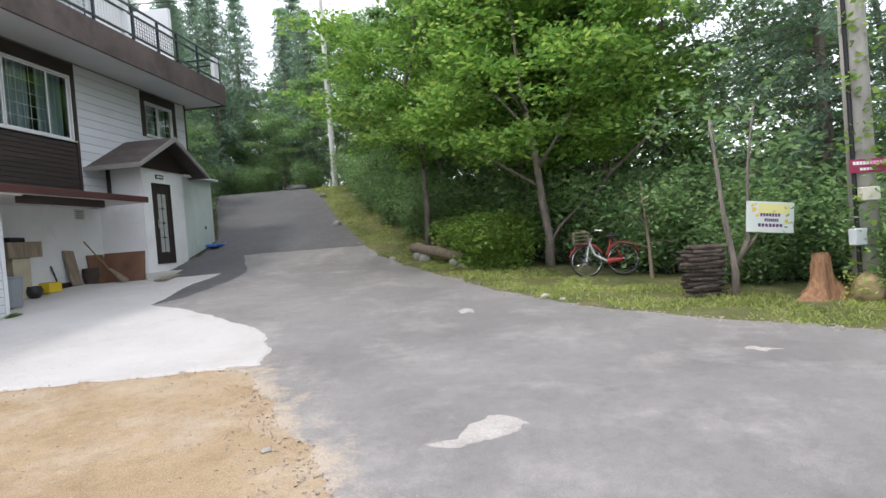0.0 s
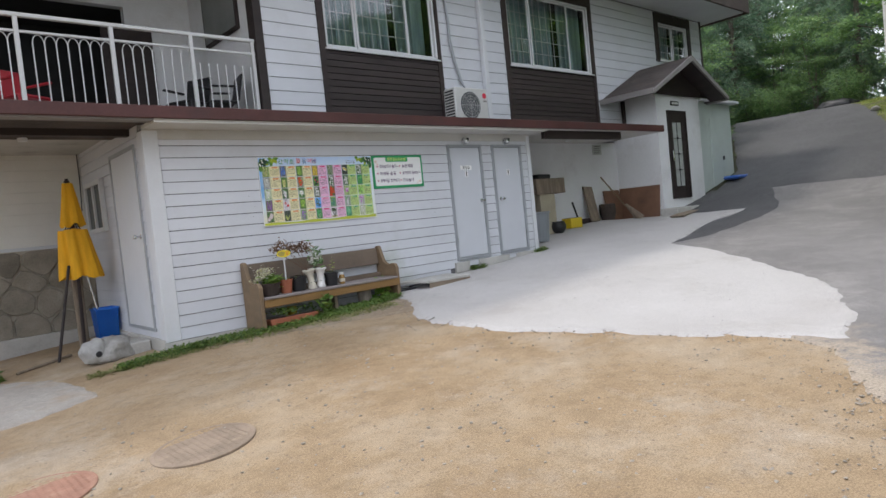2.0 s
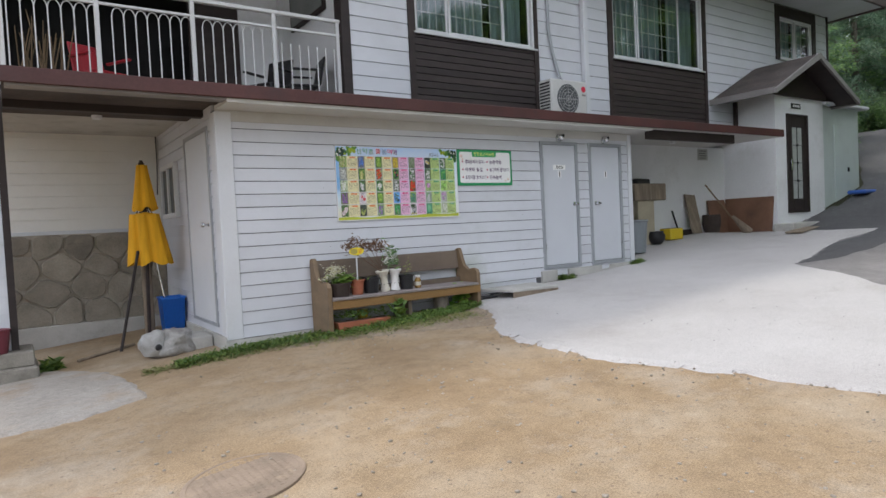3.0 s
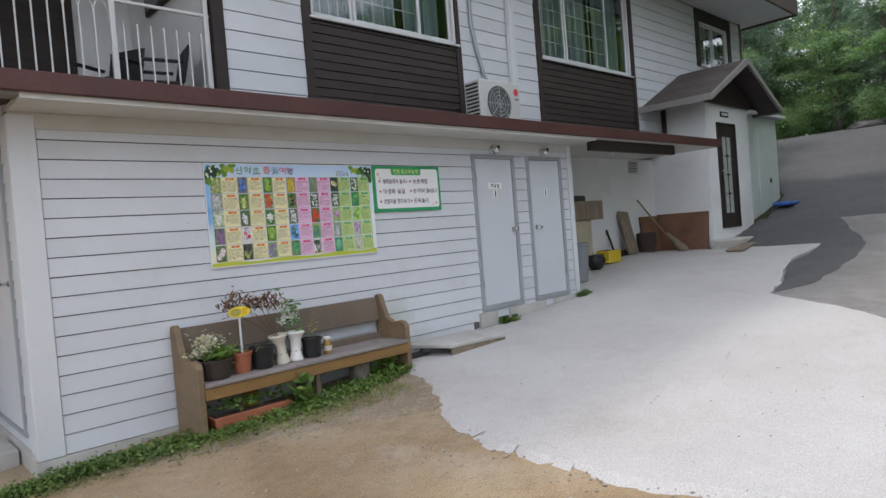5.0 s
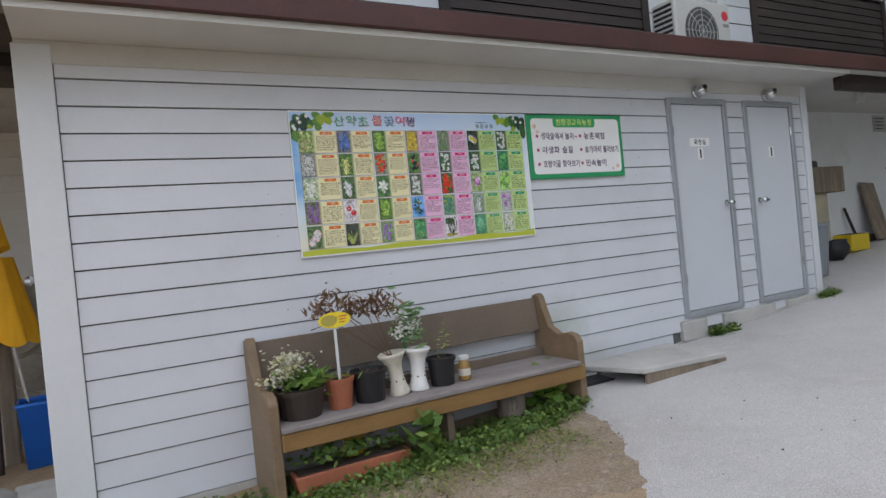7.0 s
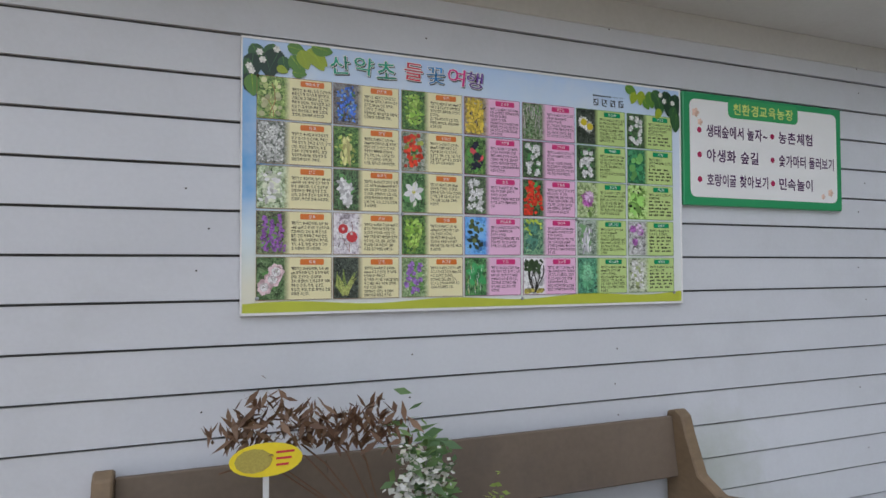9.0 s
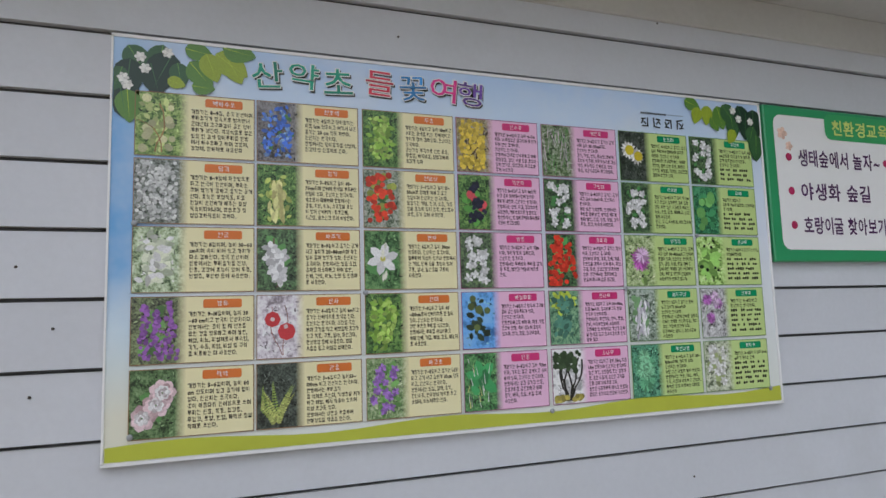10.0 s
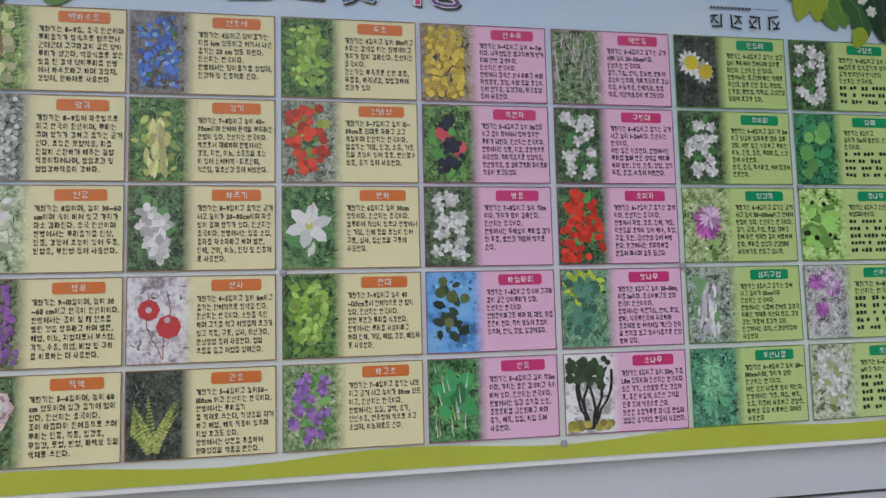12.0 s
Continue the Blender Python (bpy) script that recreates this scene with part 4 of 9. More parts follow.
def grass_strip(name, label, along, per, size, material, seed, spread):
    rng = np.random.default_rng(seed)
    pts = []
    for (xa, ya), (xb, yb) in zip(along, along[1:]):
        for f in np.arange(0, 1, 0.12 / max(0.1, math.dist((xa, ya), (xb, yb)))):
            d = rng.uniform(spread[0], spread[1], per)
            nx, ny = (yb - ya), -(xb - xa)
            k = math.hypot(nx, ny)
            for dd in d:
                x, y = xa + (xb - xa) * f + nx / k * dd + rng.normal(0, 0.06), ya + (yb - ya) * f + ny / k * dd + rng.normal(0, 0.06)
                if noise.noise(Vector((x * 1.1, y * 1.1, seed))) > -0.22:
                    pts.append((x, y, gz(x, y) + 0.015))
    q = leaf_cloud(rng, pts, 6, (0.05, 0.05, 0.012), size, 1.2, -1.0, 0.1)
    ob = new(name, blades_mesh(name, q, material))
    return tagged(ob, label, "grass", kind="stuff")


grass_strip("grass", "tufted yellow-green grass along the verge", VERGE[3:16], 26, 0.12, M_GRASS, 4, (0.12, 1.9))


# ---- posters on the annex wall ----
GLYPHS = {}
LEADS, VOWELS = "ㄱㄲㄴㄷㄸㄹㅁㅂㅃㅅㅆㅇㅈㅉㅊㅋㅌㅍㅎ", "ㅏㅐㅑㅒㅓㅔㅕㅖㅗㅘㅙㅚㅛㅜㅝㅞㅟㅠㅡㅢㅣ"
TAILS = " ㄱㄲㄳㄴㄵㄶㄷㄹㄺㄻㄼㄽㄾㄿㅀㅁㅂㅄㅅㅆㅇㅈㅊㅋㅌㅍㅎ"
SPLIT = {"ㅘ": "ㅗㅏ", "ㅙ": "ㅗㅐ", "ㅚ": "ㅗㅣ", "ㅝ": "ㅜㅓ", "ㅞ": "ㅜㅔ", "ㅟ": "ㅜㅣ", "ㅢ": "ㅡㅣ"}


def glyph(ch, bold=0.02):
    """The outline of one character of the built-in font: its vertices, faces and bounds."""
    key = (ch, bold)
    if key not in GLYPHS:
        cu = bpy.data.curves.new("glyph", "FONT")
        cu.body, cu.resolution_u, cu.offset = ch, 2, bold
        ob = bpy.data.objects.new("glyph", cu)
        me = bpy.data.meshes.new_from_object(ob)
        co = [(v.co.x, v.co.y) for v in me.vertices]
        fs = [tuple(p.vertices) for p in me.polygons]
        bpy.data.objects.remove(ob)
        bpy.data.curves.remove(cu)
        bpy.data.meshes.remove(me)
        xs, ys = [c[0] for c in co] or [0], [c[1] for c in co] or [0]
        GLYPHS[key] = (co, fs, min(xs), max(xs), min(ys), max(ys))
    return GLYPHS[key]


def syllable(ch):
    """A Hangul block as (letter, x0, x1, y0, y1) in a unit square."""
    n = ord(ch) - 0xAC00
    lead, vowel, tail = LEADS[n // 588], VOWELS[n % 588 // 28], TAILS[n % 28]
    lo, out = (0.40, [(tail, 0.14, 0.92, 0.0, 0.33)]) if tail != " " else (0.0, [])
    h = 1 - lo
    if vowel in SPLIT:
        a, b = SPLIT[vowel]
        out += [(lead, 0.05, 0.58, lo + h * 0.45, 1), (a, 0, 0.66, lo + 0.04 * h, lo + h * 0.36), (b, 0.72, 1.0 if b == "ㅏ" or b == "ㅐ" else 0.86, lo, 1)]
    elif vowel in "ㅗㅛㅜㅠㅡ":
        out += [(lead, 0.14, 0.86, lo + h * 0.48, 1), (vowel, 0.0, 1.0, lo + h * (0.1 if vowel != "ㅡ" else 0.22), lo + h * (0.4 if vowel != "ㅡ" else 0.32))]
    else:
        out += [(lead, 0.03, 0.54, lo + h * 0.14, 0.95), (vowel, 0.64 if vowel != "ㅣ" else 0.76, 0.98 if vowel != "ㅣ" else 0.85, lo, 1)]
    return out


def lettering(body, x, z, y, height=None, width=None, centre=False, lines=1.0, squeeze=False, built=False, bold=0.02):
    """Text as a flat mesh facing -y: its top left corner, or its middle, at (x, z). built: blocks put together from their letters."""
    bm = bmesh.new()
    for row, line in enumerate(body.split("\n")):
        pen = 0.0
        for ch in line:
            if ch == " ":
                pen += 0.34
                continue
            block = 0xAC00 <= ord(ch) <= 0xD7A3
            if built and block:
                todo = [(glyph(j, bold), pen + a * 0.84, pen + b * 0.84, -1.22 * row + c * 0.9 - 0.06, -1.22 * row + d * 0.9 - 0.06) for j, a, b, c, d in syllable(ch)]
                pen += 0.96
            else:
                g = glyph(ch, bold)
                w = g[3] - g[2]
                todo = [(g, pen, pen + w, -1.22 * row + g[4], -1.22 * row + g[5])]
                pen += w + (0.13 if block else 0.09)
            for (co, fs, gx0, gx1, gy0, gy1), a, b, c, d in todo:
                vs = [bm.verts.new((a + (p - gx0) / max(1e-6, gx1 - gx0) * (b - a), c + (q - gy0) / max(1e-6, gy1 - gy0) * (d - c), 0)) for p, q in co]
                for f in fs:
                    bm.faces.new([vs[i] for i in f])
    xs, ys = [v.co.x for v in bm.verts], [v.co.y for v in bm.verts]
    w, h = max(xs) - min(xs), max(ys) - min(ys)
    sz = height / h if height else width / w
    sx = width / w if squeeze and width else sz
    if width and w * sx > width:
        sx = width / w
    ox, oz = (min(xs) + w / 2, min(ys) + h / 2) if centre else (min(xs), max(ys))
    for v in bm.verts:
        v.co = Vector((x + (v.co.x - ox) * sx, y, z + (v.co.y - oz) * sz))
    return bm


def plate(x0, x1, z0, z1, y, bm=None, round_=0.0):
    bm = bm or bmesh.new()
    if round_:
        pts = []
        for cx, cz, a in ((x1 - round_, z1 - round_, 0), (x0 + round_, z1 - round_, 90), (x0 + round_, z0 + round_, 180), (x1 - round_, z0 + round_, 270)):
            pts += [(cx + round_ * math.cos(radians(a + k * 30)), cz + round_ * math.sin(radians(a + k * 30))) for k in range(4)]
    else:
        pts = [(x1, z1), (x0, z1), (x0, z0), (x1, z0)]
    f = bm.faces.new([bm.verts.new((a, y, c)) for a, c in pts])
    f.normal_update()
    if f.normal.y > 0:
        f.normal_flip()
    return bm


def shape(bm, pts, y):
    f = bm.faces.new([bm.verts.new((a, y, c)) for a, c in pts])
    f.normal_update()
    if f.normal.y > 0:
        f.normal_flip()


def petal(bm, cx, cz, a, length, wide, y):
    ca, sa = math.cos(a), math.sin(a)
    pts = [(0, 0), (0.35, 0.5), (0.75, 0.42), (1, 0), (0.75, -0.42), (0.35, -0.5)]
    shape(bm, [(cx + ca * u * length - sa * v * wide, cz + sa * u * length + ca * v * wide) for u, v in pts], y)


def disc(bm, cx, cz, r, y, n=8):
    shape(bm, [(cx + r * math.cos(2 * math.pi * k / n), cz + r * math.sin(2 * math.pi * k / n)) for k in range(n)], y)


def print_mat(name, colour, rough=0.35, spread=0.12, scale=40):
    """Printed ink under a satin laminate, a shade lighter or darker from shape to shape."""
    m, t, n, l, b = nt(name)
    g = n.new("ShaderNodeNewGeometry")
    k = noise_node(t, scale, 3)
    c = ramp(t, g.outputs["Random Per Island"], [(0, tuple(v * (1 - spread) for v in colour)), (1, tuple(min(1, v * (1 + spread)) for v in colour))]).outputs[0]
    c = mixc(t, 1.0, c, ramp(t, k.outputs[0], [(0.3, (1 - spread * 0.6,) * 3), (0.7, (1, 1, 1))]).outputs[0], "MULTIPLY")
    l.new(c, b.inputs["Base Color"])
    b.inputs["Roughness"].default_value = rough
    return m


def photo_mat(name, dark, mid, light, card, scale):
    """A printed plant photograph: leafy mottling that fades into the card at its edge."""
    m, t, n, l, b = nt(name)
    tc = n.new("ShaderNodeTexCoord")
    a, f = noise_node(t, scale, 4, 0.7), noise_node(t, scale * 3.5, 4, 0.7)
    mx = n.new("ShaderNodeMath")
    mx.operation = "MULTIPLY_ADD"
    mx.inputs[1].default_value = 0.5
    l.new(a.outputs[0], mx.inputs[0])
    hf = n.new("ShaderNodeMath")
    hf.operation = "MULTIPLY"
    hf.inputs[1].default_value = 0.5
    l.new(f.outputs[0], hf.inputs[0])
    l.new(hf.outputs[0], mx.inputs[2])
    c = ramp(t, mx.outputs[0], [(0.41, dark), (0.5, mid), (0.58, light)]).outputs[0]
    sx = n.new("ShaderNodeSeparateXYZ")
    l.new(tc.outputs["Generated"], sx.inputs[0])
    c = mixc(t, ramp(t, sx.outputs[0], [(0.8, (0, 0, 0)), (1.0, (1, 1, 1))]).outputs[0], c, card)
    l.new(c, b.inputs["Base Color"])
    b.inputs["Roughness"].default_value = 0.35
    return m


YP = -0.016
CREAM, PINK, LIME = (0.84, 0.78, 0.47), (0.84, 0.51, 0.71), (0.53, 0.68, 0.26)
M_CARDS = [print_mat(n, c, spread=0.02) for n, c in (("cream_card", CREAM), ("pink_card", PINK), ("lime_card", LIME))]
M_TAGS = [print_mat(n, c, spread=0.03) for n, c in (("orange_tag", (0.72, 0.19, 0.035)), ("magenta_tag", (0.66, 0.04, 0.2)), ("green_tag", (0.0, 0.30, 0.12)))]
M_RULES = [print_mat(n, c, spread=0.03) for n, c in (("brown_rule", (0.27, 0.12, 0.05)), ("plum_rule", (0.27, 0.03, 0.14)), ("green_rule", (0.08, 0.22, 0.05)))]
M_INK = print_mat("black_ink", (0.02, 0.018, 0.016), 0.5)
M_PAPERWHITE = print_mat("print_white", (0.8, 0.8, 0.79), spread=0.02)
INK = {}


def ink(c):
    key = tuple(round(v, 3) for v in c)
    if key not in INK:
        INK[key] = print_mat("printed_colour", key, spread=0.42, scale=330)
    return INK[key]


def poster_ground():
    m, t, n, l, b = nt("poster_sky_print")
    g = n.new("ShaderNodeNewGeometry")
    s = n.new("ShaderNodeSeparateXYZ")
    l.new(g.outputs["Position"], s.inputs[0])
    mr = n.new("ShaderNodeMapRange")
    mr.inputs[1].default_value, mr.inputs[2].default_value = 1.36, 2.27
    l.new(s.outputs[2], mr.inputs[0])
    left = ramp(t, mr.outputs[0], [(0.1, (0.74, 0.73, 0.60)), (0.3, (0.58, 0.72, 0.82)), (0.45, (0.13, 0.38, 0.72)), (0.72, (0.17, 0.41, 0.75)), (1.0, (0.42, 0.60, 0.84))]).outputs[0]
    rest = ramp(t, mr.outputs[0], [(0.1, (0.72, 0.75, 0.70)), (0.5, (0.70, 0.75, 0.82)), (0.86, (0.58, 0.71, 0.88)), (1.0, (0.45, 0.61, 0.86))]).outputs[0]
    fx = ramp(t, s.outputs[0], [(0.05, (0, 0, 0)), (0.16, (1, 1, 1))]).outputs[0]
    c = mixc(t, fx, left, rest)
    k = noise_node(t, 5, 4)
    c = mixc(t, ramp(t, k.outputs[0], [(0.45, (0, 0, 0)), (0.75, (0.5,) * 3)]).outputs[0], c, (0.74, 0.77, 0.8))
    l.new(c, b.inputs["Base Color"])
    b.inputs["Roughness"].default_value = 0.35
    return m


poster = thing("plant_poster", "laminated poster of thirty-five medicinal plants with captions", "poster", (0.9, 0, 1.36))
PX, PZ0, PZ1 = 1.805, 1.358, 2.268
part("panel", box(0, PX, YP + 0.004, 0.0, PZ0, PZ1, 0.001), poster_ground(), poster, "pale blue printed board")
edge_bm = bmesh.new()
for x0, x1, z0, z1 in ((-0.003, 0.0015, PZ0, PZ1), (PX - 0.003, PX + 0.004, PZ0, PZ1), (-0.003, PX + 0.004, PZ1 - 0.003, PZ1 + 0.004), (-0.003, PX + 0.004, PZ0 - 0.004, PZ0 + 0.003)):
    box(x0, x1, YP + 0.001, 0.0, z0, z1, bm=edge_bm)
part("edging", edge_bm, M_PAPERWHITE, poster, "thin white edging")
band = bmesh.new()
shape(band, [(0.004, PZ0 + 0.005)] + [(0.004 + (PX - 0.008) * k / 24, PZ0 + 0.034 + 0.007 * math.sin(k * 0.8) + 0.012 * (k / 24) ** 3) for k in range(25)] + [(PX - 0.004, PZ0 + 0.005)], YP + 0.002)
part("grass_band", band, print_mat("lime_band", (0.44, 0.48, 0.05), spread=0.15, scale=9), poster, "yellow-green printed band")

# the leafy corners of the print: x, depth under the top edge, heading in degrees, length, tone
LEAF_TONES = ((0.016, 0.05, 0.03), (0.045, 0.14, 0.05), (0.13, 0.30, 0.05), (0.38, 0.50, 0.04))
CORNER_LEAVES = (
    (0.03, 0.02, -60, 0.075, 1), (0.10, 0.012, -100, 0.08, 1), (0.035, 0.05, -95, 0.09, 0), (0.12, 0.03, -115, 0.105, 0), (0.075, 0.055, -75, 0.08, 0),
    (0.012, 0.09, -80, 0.10, 0), (0.03, 0.12, -85, 0.075, 2), (0.02, 0.07, -110, 0.06, 1), (0.13, 0.05, -80, 0.06, 1), (0.155, 0.045, -50, 0.075, 2), (0.145, 0.015, -10, 0.06, 2),
    (0.19, 0.022, -70, 0.07, 3), (0.21, 0.02, -35, 0.085, 3), (0.235, 0.03, -60, 0.065, 3), (0.225, 0.004, -12, 0.075, 2), (0.16, 0.10, -5, 0.05, 2), (0.11, 0.09, -20, 0.04, 3),
    (1.52, 0.012, -20, 0.06, 2), (1.57, 0.03, -110, 0.055, 3), (1.605, 0.022, -100, 0.062, 3), (1.615, 0.055, -60, 0.05, 2), (1.64, 0.02, -75, 0.075, 2), (1.66, 0.015, -50, 0.08, 1),
    (1.69, 0.045, -80, 0.075, 1), (1.72, 0.012, -70, 0.085, 0), (1.75, 0.03, -95, 0.09, 0), (1.778, 0.02, -88, 0.10, 0), (1.785, 0.10, -95, 0.085, 1), (1.775, 0.075, -110, 0.06, 1), (1.70, 0.09, -120, 0.05, 3))


def leaf_outline(x, z, a, ln):
    """A broad pointed leaf and its pale midrib."""
    ca, sa = math.cos(a), math.sin(a)
    side = [(f, 0.36 * math.sin(math.pi * f ** 0.75) ** 0.8) for f in (0.0, 0.08, 0.2, 0.35, 0.5, 0.65, 0.8, 0.92)] + [(1.0, 0.0)]
    turn = lambda u, v: (min(PX - 0.003, max(0.003, x + ln * (u * ca - v * sa))), min(PZ1 - 0.003, z + ln * (u * sa + v * ca)))
    return [turn(u, v) for u, v in side] + [turn(u, -v) for u, v in side[-2:0:-1]], [turn(0.02, 0.012), turn(0.9, 0.0), turn(0.02, -0.012)]


for k, (x, d, a, ln, tone) in enumerate(CORNER_LEAVES):
    rim, rib = leaf_outline(x, PZ1 - d, radians(a), ln)
    bm = bmesh.new()
    shape(bm, rim, YP + 0.0012 - 0.00006 * k)
    leaf = part("leaf_print", bm, ink(LEAF_TONES[tone]), poster)
    bm = bmesh.new()
    shape(bm, rib, YP + 0.0011 - 0.00006 * k)
    part("midrib", bm, ink(LEAF_TONES[min(3, tone + 1)]), leaf)
for k, (x, d) in enumerate(((0.055, 0.045), (0.065, 0.07), (0.022, 0.095), (0.03, 0.11), (0.11, 0.03), (1.70, 0.03), (1.72, 0.055), (1.765, 0.06))):
    bm = bmesh.new()
    for j in range(6):
        petal(bm, x, PZ1 - d, j * 1.05 + k, 0.013, 0.009, YP - 0.001 - 0.00001 * j)
    part("blossom_print", bm, ink((0.72, 0.74, 0.66)), poster)

TITLE = (("산", 0.323, 0), ("약", 0.407, 0), ("초", 0.489, 0), ("들", 0.592, 1), ("꽃", 0.678, 2), ("여", 0.759, 3), ("행", 0.832, 4))
TONES = ((0.01, 0.30, 0.19), (0.58, 0.03, 0.07), (0.03, 0.25, 0.6), (0.6, 0.03, 0.22), (0.13, 0.05, 0.30))
for k, (ch, x, tone) in enumerate(TITLE):
    z = 2.212 + (0.003 if k % 2 else -0.002)
    lean = Matrix.Translation((x, 0, z)) @ Matrix.Rotation(radians((-5, 4, -3, 3, -4, 6, 5)[k]), 4, "Y") @ Matrix.Translation((-x, 0, -z))
    part("title_shadow", turned(lettering(ch, x + 0.0035, z - 0.004, YP + 0.0012, 0.064, 0.072, True, squeeze=True, bold=0.022), lean), M_INK, poster)
    part("title_outline", turned(lettering(ch, x, z, YP + 0.0004, 0.066, 0.074, True, squeeze=True, bold=0.034), lean), M_PAPERWHITE, poster)
    part("title_letter", turned(lettering(ch, x, z, YP - 0.0004, 0.062, 0.070, True, squeeze=True, bold=0.004), lean), ink(TONES[tone]), poster)
mark = bmesh.new()
for k in range(4):
    mx, mz = 1.362 + 0.041 * k, 2.162
    for u0, w0, u1, w1 in ((0.0, 0.026, 0.016, 0.028), (0.009, 0.027, 0.001, 0.012), (0.008, 0.019, 0.017, 0.011), (0.023, 0.031, 0.022, 0.006), (0.002, 0.005 - 0.003 * (k % 2), 0.025, 0.006)):
        if k % 2:
            u0, u1 = 0.026 - u0, 0.026 - u1
        if k > 1:
            w0, w1 = 0.033 - w0, 0.033 - w1
        du, dw = u1 - u0, w1 - w0
        ln = math.hypot(du, dw)
        nu, nw = -dw / ln * 0.0018, du / ln * 0.0018
        shape(mark, [(mx + u0 - nu, mz + w0 - nw), (mx + u1 - nu, mz + w1 - nw), (mx + u1 + nu, mz + w1 + nw), (mx + u0 + nu, mz + w0 + nw)], YP + 0.0004)
for k in range(12):
    plate(1.362 + 0.0075 * k, 1.3675 + 0.0075 * k, 2.203, 2.208, YP + 0.0004, mark)
plate(1.455, 1.51, 2.205, 2.2062, YP + 0.0004, mark)
part("maker_mark", mark, M_INK, poster, "small dark maker's mark")

